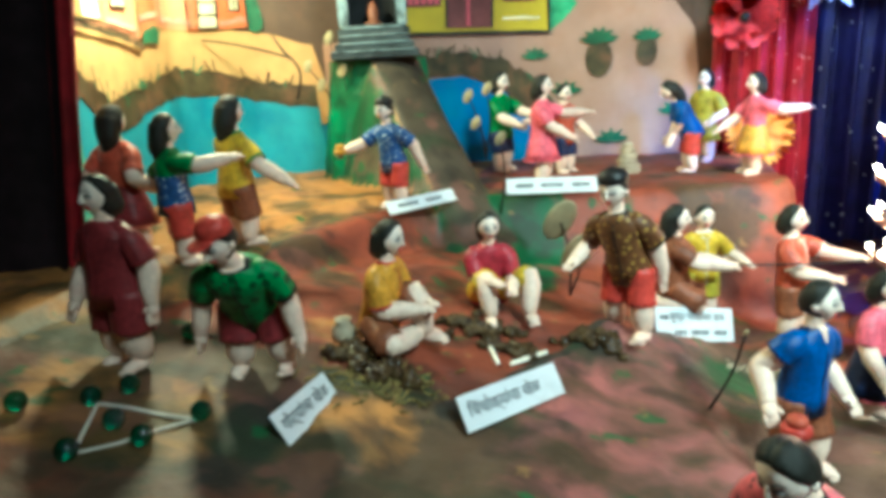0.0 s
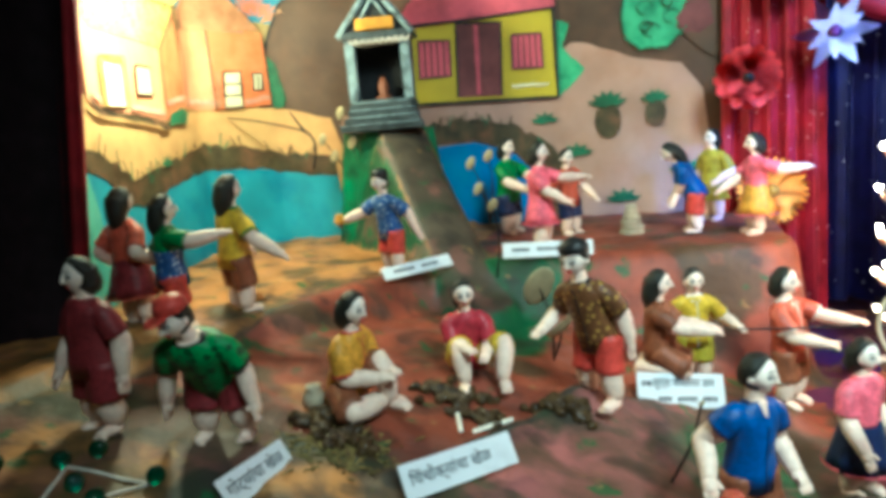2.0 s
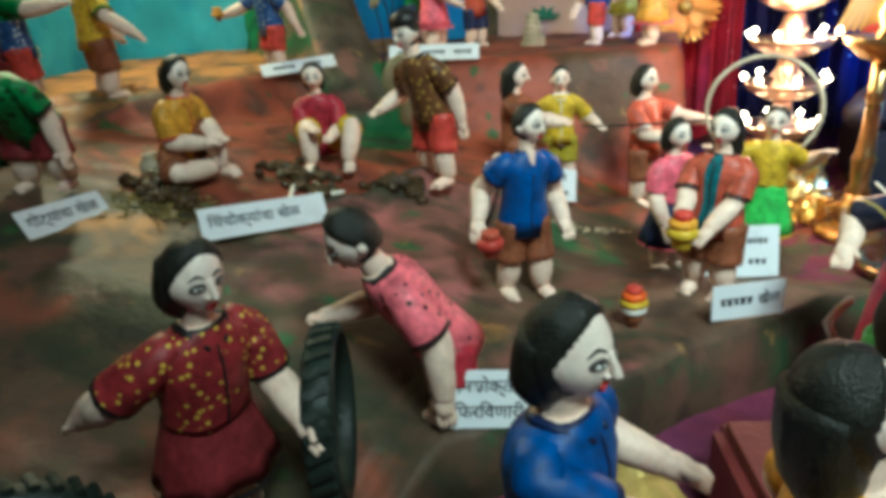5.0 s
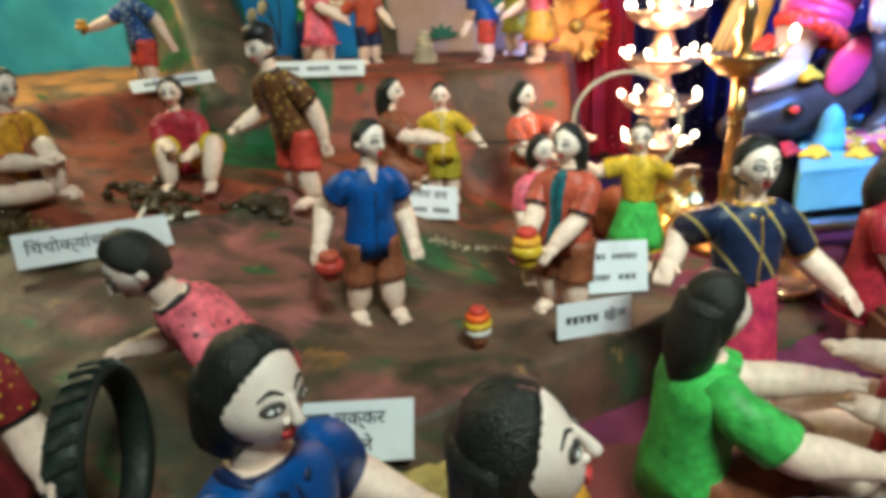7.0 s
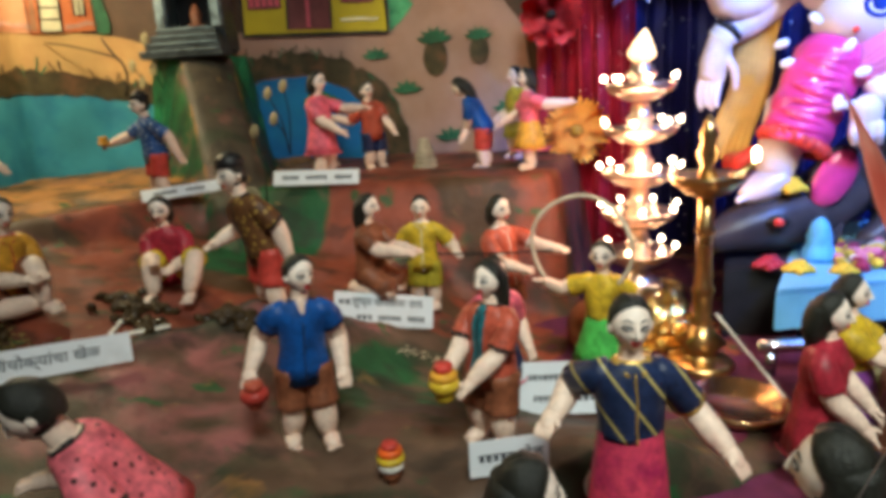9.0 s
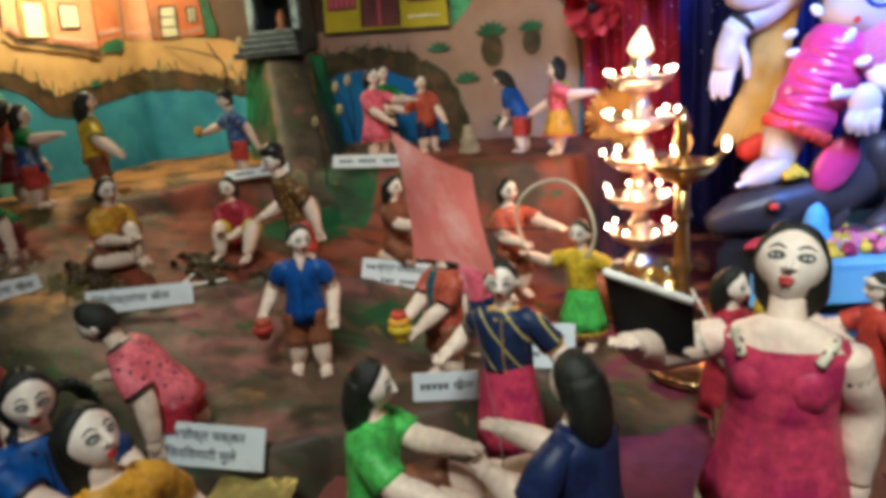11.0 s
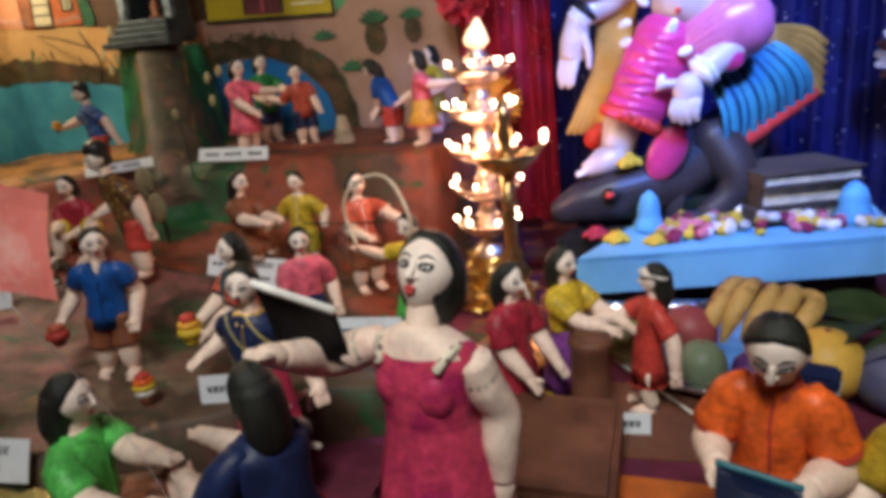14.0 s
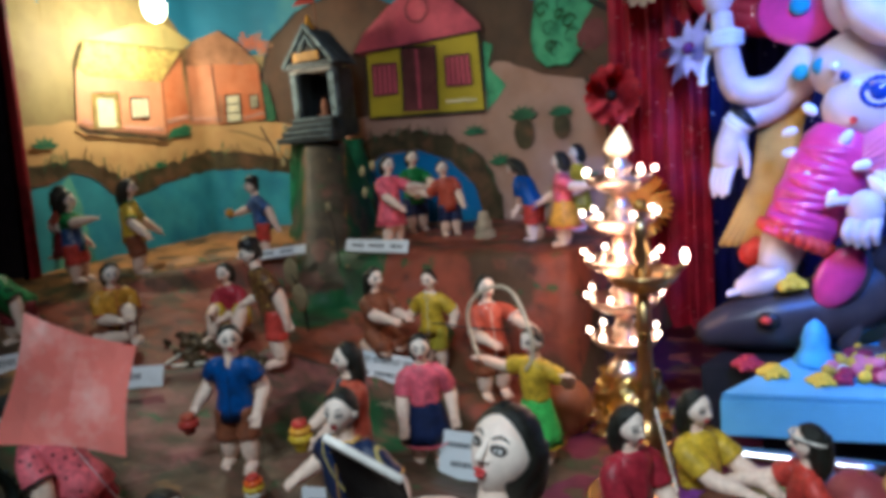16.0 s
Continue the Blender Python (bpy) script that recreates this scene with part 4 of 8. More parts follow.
for k in range(16):
    u = 0.028 + 0.0062 * k
    painted("grass_blade", [(u - 0.006, 0.225), (u + 0.006, 0.225), (u + 0.004 * math.sin(5 * k), 0.285 + 0.02 * math.sin(3 * k))], LIME, 7 + k % 2)
painted("hill", wavy([(0.56, 0.56), (0.585, 0.68), (0.628, 0.771), (0.70, 0.82), (0.789, 0.848), (0.875, 0.84), (0.946, 0.80), (1.0, 0.72), (1.06, 0.76), (1.081, 0.79), (1.132, 0.825), (1.20, 0.822), (1.25, 0.77), (1.30, 0.72), (1.38, 0.66), (1.42, 0.62), (1.44, 0.50)], 0.008, 20, 2) + [(1.44, 0.45), (0.6, 0.45)], HILLB, 1)
painted("bank", wavy([(-0.12, 0.57), (0.10, 0.60), (0.30, 0.585), (0.45, 0.60), (0.60, 0.585), (0.70, 0.56)], 0.006, 20, 3) + [(0.74, 0.42), (-0.12, 0.42)], SAND, 2)
painted("bank", wavy([(0.72, 0.56), (0.864, 0.575), (1.135, 0.565), (1.143, 0.64), (1.165, 0.655), (1.202, 0.65), (1.28, 0.615), (1.36, 0.598), (1.395, 0.55), (1.406, 0.46), (1.40, 0.30)], 0.004, 25, 4) + [(1.40, 0.22), (0.72, 0.22)], PEACH, 2)
painted("lake", wavy([(-0.12, 0.47), (0.056, 0.492), (0.096, 0.505), (0.141, 0.495), (0.181, 0.457), (0.23, 0.448), (0.322, 0.474), (0.432, 0.486), (0.513, 0.483), (0.60, 0.471), (0.70, 0.46)], 0.004, 30, 5) + [(0.72, 0.22), (-0.12, 0.22)], LAKE, 3)
painted("scrub", wavy([(-0.12, 0.50), (0.065, 0.527), (0.134, 0.530), (0.205, 0.488), (0.33, 0.508), (0.432, 0.530), (0.503, 0.526), (0.60, 0.502), (0.70, 0.49)], 0.011, 60, 6) + wavy([(0.70, 0.45), (0.60, 0.468), (0.513, 0.482), (0.432, 0.485), (0.322, 0.472), (0.23, 0.446), (0.181, 0.455), (0.141, 0.494), (0.096, 0.504), (0.056, 0.49), (-0.12, 0.46)], 0.006, 60, 7), BUSH, 4)
painted("pond", wavy([(0.80, 0.40), (0.822, 0.455), (0.883, 0.486), (0.969, 0.49), (1.048, 0.46), (1.103, 0.401), (1.119, 0.326)], 0.003, 30, 8) + [(1.11, 0.24), (0.80, 0.24)], POND, 4)
painted("scrub", wavy([(0.80, 0.50), (0.87, 0.53), (0.97, 0.535), (1.06, 0.51), (1.13, 0.46), (1.165, 0.38), (1.165, 0.30)], 0.014, 55, 9) + wavy([(1.12, 0.30), (1.115, 0.34), (1.10, 0.405), (1.048, 0.463), (0.969, 0.492), (0.883, 0.488), (0.82, 0.455)], 0.004, 40, 10), BUSH, 5)

# ---- painted houses ----
painted("hut_roof", [(0.173, 0.753), (0.296, 0.796), (0.367, 0.809), (0.438, 0.774), (0.405, 0.753)], P_STRAW, 4, "pale straw gable")
painted("hut_roof", [(0.169, 0.750), (0.405, 0.753), (0.338, 0.682), (0.166, 0.685), (0.146, 0.699)], P_THATCH, 5, "thatched roof")
painted("hut_wall", [(0.146, 0.699), (0.166, 0.685), (0.338, 0.682), (0.331, 0.567), (0.145, 0.583), (0.127, 0.594)], P_SALMON, 4, "salmon hut wall")
painted("hut_wall", [(0.338, 0.682), (0.403, 0.745), (0.404, 0.594), (0.331, 0.570)], P_ORANGE, 4)
painted("hut_roof", [(0.416, 0.752), (0.443, 0.775), (0.510, 0.799), (0.548, 0.768), (0.586, 0.726), (0.413, 0.720)], P_RUST, 4, "dull rust roof")
painted("hut_wall", [(0.411, 0.720), (0.484, 0.724), (0.483, 0.589), (0.405, 0.592)], P_SALMON, 4)
painted("hut_wall", [(0.484, 0.724), (0.588, 0.722), (0.590, 0.594), (0.483, 0.587)], P_ORANGE, 5, "orange hut wall")
painted("hut_door_frame", [(0.169, 0.652), (0.224, 0.655), (0.217, 0.585), (0.160, 0.586)], P_THATCH, 6)
painted("hut_door", [(0.177, 0.645), (0.213, 0.646), (0.208, 0.587), (0.169, 0.587)], P_PALE, 7)
for name, q in (("hut_window", [(0.251, 0.646), (0.295, 0.647), (0.291, 0.607), (0.247, 0.605)]), ("hut_door", [(0.505, 0.653), (0.537, 0.654), (0.534, 0.592), (0.500, 0.591)]), ("hut_window", [(0.559, 0.650), (0.577, 0.651), (0.576, 0.621), (0.558, 0.620)])):
    painted(name, q, P_PALE, 6)
    stroke("outline", q + [q[0]], 0.0045, P_BLACK, 7)
for u0, z0, z1 in ((0.260, 0.606, 0.646), (0.270, 0.606, 0.646), (0.280, 0.607, 0.647), (0.567, 0.621, 0.650)):
    stroke("window_bar", [(u0, z0), (u0 + 0.002, z1)], 0.003, P_BLACK, 7)
for z in (0.612, 0.632):
    stroke("door_rail", [(0.503, z), (0.535, z + 0.001)], 0.0035, P_BLACK, 7)
stroke("door_shade", [(0.494, 0.654), (0.490, 0.592)], 0.009, P_RUST, 7)
for pts in ([(0.146, 0.699), (0.169, 0.750), (0.290, 0.751), (0.405, 0.753)], [(0.338, 0.682), (0.403, 0.745), (0.409, 0.66), (0.404, 0.594)], [(0.127, 0.594), (0.145, 0.583), (0.331, 0.567)], [(0.338, 0.682), (0.331, 0.567)], [(0.416, 0.752), (0.413, 0.722)],
            [(0.510, 0.799), (0.548, 0.768), (0.586, 0.726)], [(0.484, 0.724), (0.483, 0.589)], [(0.588, 0.722), (0.590, 0.594)], [(0.169, 0.652), (0.224, 0.655), (0.217, 0.585)], [(0.177, 0.645), (0.213, 0.646)]):
    stroke("outline", wavy(pts, 0.002, 60, 2), 0.0026, P_BLACK, 8)
for pts in ([(0.138, 0.600), (0.158, 0.594)], [(0.225, 0.588), (0.325, 0.580)], [(0.338, 0.598), (0.400, 0.610)], [(0.41, 0.604), (0.495, 0.599)], [(0.54, 0.600), (0.588, 0.606)]):
    stroke("lime_border", wavy(pts, 0.005, 120, 3), 0.010, P_BLUSH, 6)
painted("house_wall", [(0.87, 0.745), (1.135, 0.737), (1.137, 0.562), (0.862, 0.571)], P_YEL, 5, "yellow house wall")
painted("house_roof", [(0.836, 0.712), (0.865, 0.752), (0.93, 0.80), (1.0, 0.838), (1.02, 0.84), (1.08, 0.795), (1.14, 0.735), (1.142, 0.722), (1.0, 0.716), (0.86, 0.708)], P_PINK, 6, "pink house roof")
painted("house_door", [(0.953, 0.711), (1.037, 0.706), (1.03, 0.572), (0.947, 0.576)], P_BROWN, 6)
stroke("door_post", [(0.99, 0.705), (0.987, 0.578)], 0.009, P_PINK, 7)
for q in ([(0.88, 0.685), (0.939, 0.682), (0.937, 0.617), (0.877, 0.617)], [(1.056, 0.68), (1.11, 0.679), (1.111, 0.617), (1.054, 0.619)]):
    painted("house_window", q, P_PINK, 6)
    stroke("outline", q + [q[0]], 0.006, P_BROWN, 7)
    for k in range(1, 5):
        t = k / 5
        stroke("window_bar", [(q[0][0] + (q[1][0] - q[0][0]) * t, q[0][1]), (q[3][0] + (q[2][0] - q[3][0]) * t, q[3][1])], 0.0045, P_BROWN, 7)
stroke("outline", [(0.866, 0.708), (0.862, 0.569), (1.138, 0.560), (1.136, 0.72)], 0.008, P_BLACK, 7)
stroke("outline", [(0.836, 0.712), (1.0, 0.716), (1.142, 0.722)], 0.006, P_BLACK, 8)
stroke("outline", [(0.953, 0.711), (1.037, 0.706), (1.03, 0.572)], 0.005, P_BLACK, 7)
stroke("outline", [(0.953, 0.711), (0.947, 0.576)], 0.005, P_BLACK, 7)
stroke("lime_border", wavy([(1.05, 0.588), (1.12, 0.586)], 0.003, 90, 4), 0.006, P_PALE, 7)
stroke("roof_ring", [(1.0 + 0.026 * math.cos(k * 0.4488), 0.785 + 0.026 * math.sin(k * 0.4488)) for k in range(15)], 0.004, P_BROWN, 8)
painted("mint_tree", wavy([(1.259, 0.69), (1.27, 0.75), (1.294, 0.80), (1.353, 0.85), (1.41, 0.83), (1.405, 0.763), (1.394, 0.696), (1.37, 0.66), (1.333, 0.626), (1.29, 0.63), (1.262, 0.655), (1.259, 0.69)], 0.012, 70, 5), MINT, 4, "curly mint-green tree")
for cu, cz in ((1.30, 0.70), (1.33, 0.74), (1.31, 0.66), (1.35, 0.79), (1.345, 0.68)):
    stroke("leaf_curl", [(cu + 0.014 * math.cos(k * 0.6), cz + 0.012 * math.sin(k * 0.6)) for k in range(9)], 0.003, LEAF, 6)
painted("mint_bush", wavy([(1.14, 0.56), (1.142, 0.70), (1.165, 0.69), (1.15, 0.65), (1.19, 0.605), (1.16, 0.575), (1.14, 0.56)], 0.006, 70, 6), MINT, 3)


def fan_plant(u, z, r, k, m=LEAF, layer=6):
    for i in range(k):
        a = math.pi * (0.12 + 0.76 * i / max(1, k - 1))
        du, dz = math.cos(a), math.sin(a)
        w = r * 0.16
        painted("leaf_blade", [(u - dz * w * 0.3, z + du * w * 0.3), (u + du * r * 0.55 - dz * w, z + dz * r * 0.5 + du * w), (u + du * r, z + dz * r * 0.8), (u + du * r * 0.55 + dz * w, z + dz * r * 0.5 - du * w)], m, layer)


for u, z, r in ((1.228, 0.507, 0.034), (1.313, 0.514, 0.026)):
    painted("pineapple", [(u + r * 0.72 * math.cos(k * 0.5236), z + r * math.sin(k * 0.5236)) for k in range(12)], BUSH, 5, "painted pineapple")
    fan_plant(u, z + r * 0.75, r * 1.15, 6)
for u, z, r in ((1.109, 0.512, 0.030), (1.168, 0.445, 0.034), (1.251, 0.352, 0.036), (1.365, 0.40, 0.035), (0.30, 0.50, 0.022), (0.05, 0.55, 0.03)):
    fan_plant(u, z, r, 5)
stroke("cliff_edge", wavy([(1.405, 0.60), (1.420, 0.54), (1.430, 0.44), (1.425, 0.30)], 0.004, 40, 2), 0.045, HILLB, 3)
# tree trunk behind the mint crown, crown and ridge lines
painted("tree_trunk", [(1.352, 0.66), (1.368, 0.70), (1.40, 0.735), (1.425, 0.75), (1.43, 0.66), (1.425, 0.60), (1.40, 0.61)], HILLB, 5)
painted("tree_bark", wavy([(1.352, 0.675), (1.375, 0.70), (1.405, 0.70), (1.415, 0.66), (1.39, 0.645), (1.365, 0.65), (1.352, 0.675)], 0.006, 80, 3), P_BROWN, 6)
stroke("branch", [(1.372, 0.745), (1.39, 0.73), (1.42, 0.71)], 0.010, P_BLACK, 6)
stroke("crown_edge", wavy([(1.262, 0.655), (1.259, 0.69), (1.27, 0.75), (1.294, 0.80), (1.353, 0.85)], 0.008, 70, 5), 0.004, LEAF, 6)
stroke("crown_edge", wavy([(1.262, 0.655), (1.29, 0.63), (1.333, 0.626), (1.37, 0.66)], 0.008, 70, 6), 0.004, LEAF, 6)
for cu, cz, cr in ((1.285, 0.735, 0.015), (1.32, 0.775, 0.016), (1.34, 0.705, 0.015), (1.30, 0.665, 0.012), (1.365, 0.77, 0.016), (1.335, 0.82, 0.014), (1.32, 0.72, 0.010)):
    stroke("leaf_curl", [(cu + cr * (1 - 0.06 * k) * math.cos(k * 0.7), cz + cr * (1 - 0.06 * k) * math.sin(k * 0.7)) for k in range(10)], 0.0045, EARTH_GREEN, 7)
stroke("ridge_line", wavy([(0.585, 0.68), (0.628, 0.771), (0.70, 0.82), (0.789, 0.848), (0.85, 0.843)], 0.006, 20, 2), 0.006, P_BLACK, 3)
stroke("ridge_line", wavy([(1.06, 0.76), (1.081, 0.79), (1.132, 0.825), (1.20, 0.822), (1.25, 0.77)], 0.006, 20, 2), 0.005, P_BLACK, 3)
stroke("hut_foot", wavy([(0.125, 0.590), (0.145, 0.578), (0.24, 0.570), (0.331, 0.561)], 0.003, 40, 2), 0.011, BUSH, 7)
painted("bush", wavy([(0.333, 0.562), (0.345, 0.580), (0.385, 0.592), (0.403, 0.585), (0.395, 0.566), (0.333, 0.562)], 0.004, 90, 4), LEAF, 6)
painted("bush", wavy([(0.591, 0.684), (0.611, 0.663), (0.622, 0.604), (0.617, 0.586), (0.592, 0.586), (0.591, 0.684)], 0.005, 90, 5), LEAF, 6)
rs = random.Random(3)
for k in range(46):
    u = rs.uniform(0.02, 0.66)
    z = float(np.interp(u, (0.02, 0.065, 0.134, 0.205, 0.33, 0.432, 0.503, 0.6, 0.7), (0.515, 0.527, 0.530, 0.488, 0.508, 0.530, 0.526, 0.502, 0.49))) + rs.uniform(-0.016, -0.002)
    stroke("scrub_blade", [(u, z), (u + rs.uniform(-0.012, 0.012), z + rs.uniform(0.012, 0.026))], 0.0035, rs.choice((BUSH, LEAF, BUSH)), 6)
for k in range(30):
    u = rs.uniform(0.82, 1.15)
    z = float(np.interp(u, (0.80, 0.87, 0.97, 1.06, 1.13, 1.165), (0.50, 0.53, 0.535, 0.51, 0.46, 0.38))) + rs.uniform(-0.016, -0.002)
    stroke("scrub_blade", [(u, z), (u + rs.uniform(-0.012, 0.012), z + rs.uniform(0.012, 0.024))], 0.0035, rs.choice((BUSH, LEAF, BUSH)), 7)

# ---- curtains ----
def curtain(name, p0, p1, z0, z1, m, label, folds, depth=0.014, flare=1.0, seed=0, slant=0.0):
    """A hanging cloth with thickness between two places; slant draws its top sideways."""
    bm = bmesh.new()
    p0, p1 = Vector((*p0, 0)), Vector((*p1, 0))
    d = (p1 - p0).normalized()
    nn = Vector((d.y, -d.x, 0))
    nu, nz = folds * 10, 14
    grids = []
    for off in (0.0, -0.004):
        g = []
        for i in range(nu + 1):
            t = i / nu
            col = []
            for j in range(nz + 1):
                k = j / nz
                ph = t * folds * 2 * math.pi + 0.8 * noise.noise((t * 5, k * 1.5, seed))
                w = depth * (0.5 + 0.7 * (1 - k)) * (math.sin(ph) + 0.35 * math.sin(2.3 * ph + seed))
                q = p0.lerp(p1, 0.5 + (t - 0.5) * (1 + (flare - 1) * (1 - k)))
                col.append(bm.verts.new(q + nn * (w + off) + Vector((slant * ((z1 - z0) * k - 0.265), 0, z0 + (z1 - z0) * k))))
            g.append(col)
        grids.append(g)
    for g in grids:
        for c0, c1 in zip(g, g[1:]):
            for j in range(nz):
                bm.faces.new((c0[j], c1[j], c1[j + 1], c0[j + 1]))
    return tagged(link(bm, name, [m]), label, "curtain")


def sequined(name, color, spark, scale):
    m = mat(name, color, 0.55, 0.3, 30, 0.3)
    n, l = m.node_tree.nodes, m.node_tree.links
    b = n["Principled BSDF"]
    old = b.inputs["Base Color"].links[0].from_socket
    tc = [k for k in n if k.type == "TEX_COORD"][0]
    v = n.new("ShaderNodeTexVoronoi"); v.inputs["Scale"].default_value = scale
    l.new(tc.outputs["Object"], v.inputs["Vector"])
    r = n.new("ShaderNodeMapRange"); r.inputs["From Min"].default_value, r.inputs["From Max"].default_value = 0.11, 0.08
    l.new(v.outputs["Distance"], r.inputs["Value"])
    x = n.new("ShaderNodeMix"); x.data_type = "RGBA"; x.inputs["B"].default_value = (*spark, 1)
    l.new(r.outputs["Result"], x.inputs["Factor"]); l.new(old, x.inputs["A"]); l.new(x.outputs["Result"], b.inputs["Base Color"])
    l.new(r.outputs["Result"], b.inputs["Metallic"])
    return m


RED_CLOTH = sequined("red_sequin_cloth", (0.34, 0.010, 0.026), (0.95, 0.6, 0.55), 60)
BLUE_CLOTH = sequined("blue_sequin_cloth", (0.009, 0.010, 0.088), (0.85, 0.9, 1.0), 45)
BLACK_CLOTH = mat("black_cloth", (0.018, 0.010, 0.014), 0.8, 0.3, 60, 0.2)
RED_EDGE = mat("red_edge_cloth", (0.30, 0.01, 0.02), 0.6, 0.25, 50, 0.3)
curtain("red_curtain", (0.40, 1.352), (0.545, 1.362), 0.135, 1.06, RED_CLOTH, "red sequined curtain gathered beside the painted backdrop", 5, 0.012, 1.25, 1)
curtain("blue_curtain", (0.44, 1.43), (1.16, 1.46), 0.135, 1.12, BLUE_CLOTH, "dark blue curtain sprinkled with silver sequins", 15, 0.014, 1.0, 2)
curtain("red_curtain", (1.13, 1.40), (1.62, 1.30), 0.135, 1.12, RED_CLOTH, "red sequined curtain at the end of the display", 9, 0.014, 1.0, 3)
curtain("red_curtain", (-0.301, 0.597), (-0.281, 0.600), 0.135, 1.06, RED_EDGE, "narrow red cloth edging the backdrop", 2, 0.005, 1.0, 4, 0.19)
curtain("black_curtain", (-1.1, 0.50), (-0.286, 0.587), 0.135, 1.06, BLACK_CLOTH, "black cloth hung beside the display", 8, 0.008, 1.0, 5, 0.19)

# swag of red cloth over the blue curtain
swag = tagged(new("red_swag"), "red cloth swag draped in folds before a blue curtain", "drape")
for k in range(4):
    r = 0.03 + 0.014 * k
    bm = bmesh.new()
    tube(bm, [(0.50, 1.34, 0.80 + r), (0.56, 1.33, 0.66 + r), (0.68, 1.33, 0.60 + r * 1.2), (0.86, 1.34, 0.68 + r), (0.98, 1.36, 0.88 + r)], [0.012, 0.02, 0.023, 0.02, 0.012], 0, 10, 1, None, 24)
    part("fold", bm, RED_CLOTH, swag)


def flower(at, r, m, core, label, petals=18, face=(0, -1, 0), name="paper_flower", long=1.0, pointed=False, broad=3.0):
    """A round paper flower: separate petals round a heart."""
    fl = tagged(new(name), label, "flower")
    fl.location = at
    q = Vector(face).to_track_quat("Z", "Y").to_matrix()
    for ring, (k, rr, lift) in enumerate(((petals, 1.0, 0.0), (petals, 0.72, 0.004))):
        bm = bmesh.new()
        L, W = r * rr * long, r * rr * broad / k
        rows = []
        for i in range(5):
            t = i / 4
            w = W * (0.38, 0.62, 0.86, 1.0, 0.42)[i]
            if pointed:
                w = W * 0.62 * (1 - t) ** 0.8 + 0.0008
            rows.append([bm.verts.new((r * 0.2 + (L - r * 0.2) * t, s * w, lift + 0.05 * r * t + (0.0 if s == 0 else 0.02 * r) * t)) for s in (-1, 0, 1)])
        for a, b in zip(rows, rows[1:]):
            for j in range(2):
                bm.faces.new((a[j], a[j + 1], b[j + 1], b[j]))
        bmesh.ops.solidify(bm, geom=bm.faces[:], thickness=0.0012)
        me = bpy.data.meshes.new("petal"); bm.to_mesh(me); bm.free(); me.materials.append(m)
        for i in range(k):
            ob = new("petal", me)
            ob.parent = fl
            ob.matrix_local = q.to_4x4() @ Matrix.Rotation(2 * math.pi * (i + 0.5 * ring) / k + 0.03 * math.sin(i * 5), 4, "Z") @ Matrix.Translation((0, 0, 0.0018 * (i % 2)))
    bm = bmesh.new()
    ball(bm, q @ Vector((0, 0, 0.006)), (r * 0.17, r * 0.17, r * 0.17), 0, None, 12)
    part("flower_heart", bm, core, fl)
    return fl


PAPER_RED = mat("red_paper", (0.90, 0.085, 0.10), 0.6, 0.15, 60, 0.2)
PAPER_ORANGE = mat("orange_paper", (1.0, 0.46, 0.06), 0.6, 0.15, 60, 0.2)
PAPER_CREAM = mat("cream_paper", (0.80, 0.66, 0.52), 0.6, 0.15, 60, 0.2)
PAPER_LILAC = mat("lilac_paper", (0.62, 0.60, 0.88), 0.6, 0.15, 60, 0.2)
flower((0.425, 1.290, 0.556), 0.052, PAPER_RED, C["black"], "red paper gerbera with a dark heart pinned to the curtain", 16, broad=3.7)
flower((0.462, 1.300, 0.366), 0.057, PAPER_ORANGE, C["orange"], "orange paper flower with toothed petals pinned to the curtain", 30, (0.1, -1, 0.15), broad=2.7)
flower((1.095, 1.335, 0.405), 0.055, PAPER_CREAM, C["gold"], "cream paper flower pinned to the red curtain", 20)
flower((0.484, 1.29, 0.732), 0.045, PAPER_CREAM, C["black"], "cream paper flower pinned high on the curtain", 16)
flower((0.552, 1.30, 0.612), 0.05, PAPER_LILAC, C["purple"], "lilac paper flower with pointed petals on the swag", 6, (-0.3, -1, 0.1), "paper_flower", 1.2, True)

# ---- bulb over the painted huts ----
GLASS_GLOW = mat("glowing_bulb", (1.0, 0.80, 0.45), 0.3, 0, 5, 0, glow=40.0)
bulb = tagged(new("hanging_bulb"), "lit warm bulb hanging over the painted huts", "lamp")
bm = bmesh.new(); ball(bm, (-0.297, 0.878, 0.800), (0.021, 0.021, 0.026), 0, None, 16); part("bulb_glass", bm, GLASS_GLOW, bulb, "glowing warm bulb")
bm = bmesh.new(); tube(bm, [(-0.297, 0.878, 0.820), (-0.297, 0.878, 0.857)], [0.012, 0.013]); part("socket", bm, C["black"], bulb)
bm = bmesh.new(); tube(bm, [(-0.297, 0.878, 0.855), (-0.302, 0.881, 1.5), (-0.297, 0.878, 2.11)], [0.003, 0.003], 0, 6); part("flex", bm, C["black"], bulb)

# ---- shrine at the head of the path ----
STONE = mat("shrine_grey_paint", (0.050, 0.062, 0.068), 0.42, 0.35, 40, 0.3, second=(0.022, 0.028, 0.032), blot=25)
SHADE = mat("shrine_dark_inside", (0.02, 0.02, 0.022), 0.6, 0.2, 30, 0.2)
PALEBLUE = mat("shrine_pale_blue", (0.20, 0.27, 0.30), 0.5, 0.3, 50, 0.3, second=(0.045, 0.06, 0.07), blot=38)
sh = tagged(new("model_shrine"), "small grey stone model shrine with steps and a gabled roof", "shrine")
QS = Euler((0, 0, radians(18))).to_matrix()
S0 = Vector((-0.155, 1.125, 0.525))


def sbox(name, at, size, m, label=""):
    bm = bmesh.new()
    box(bm, S0 + QS @ Vector(at), size, 0, QS, min(size) * 0.12)
    return part(name, bm, m, sh, label, False)


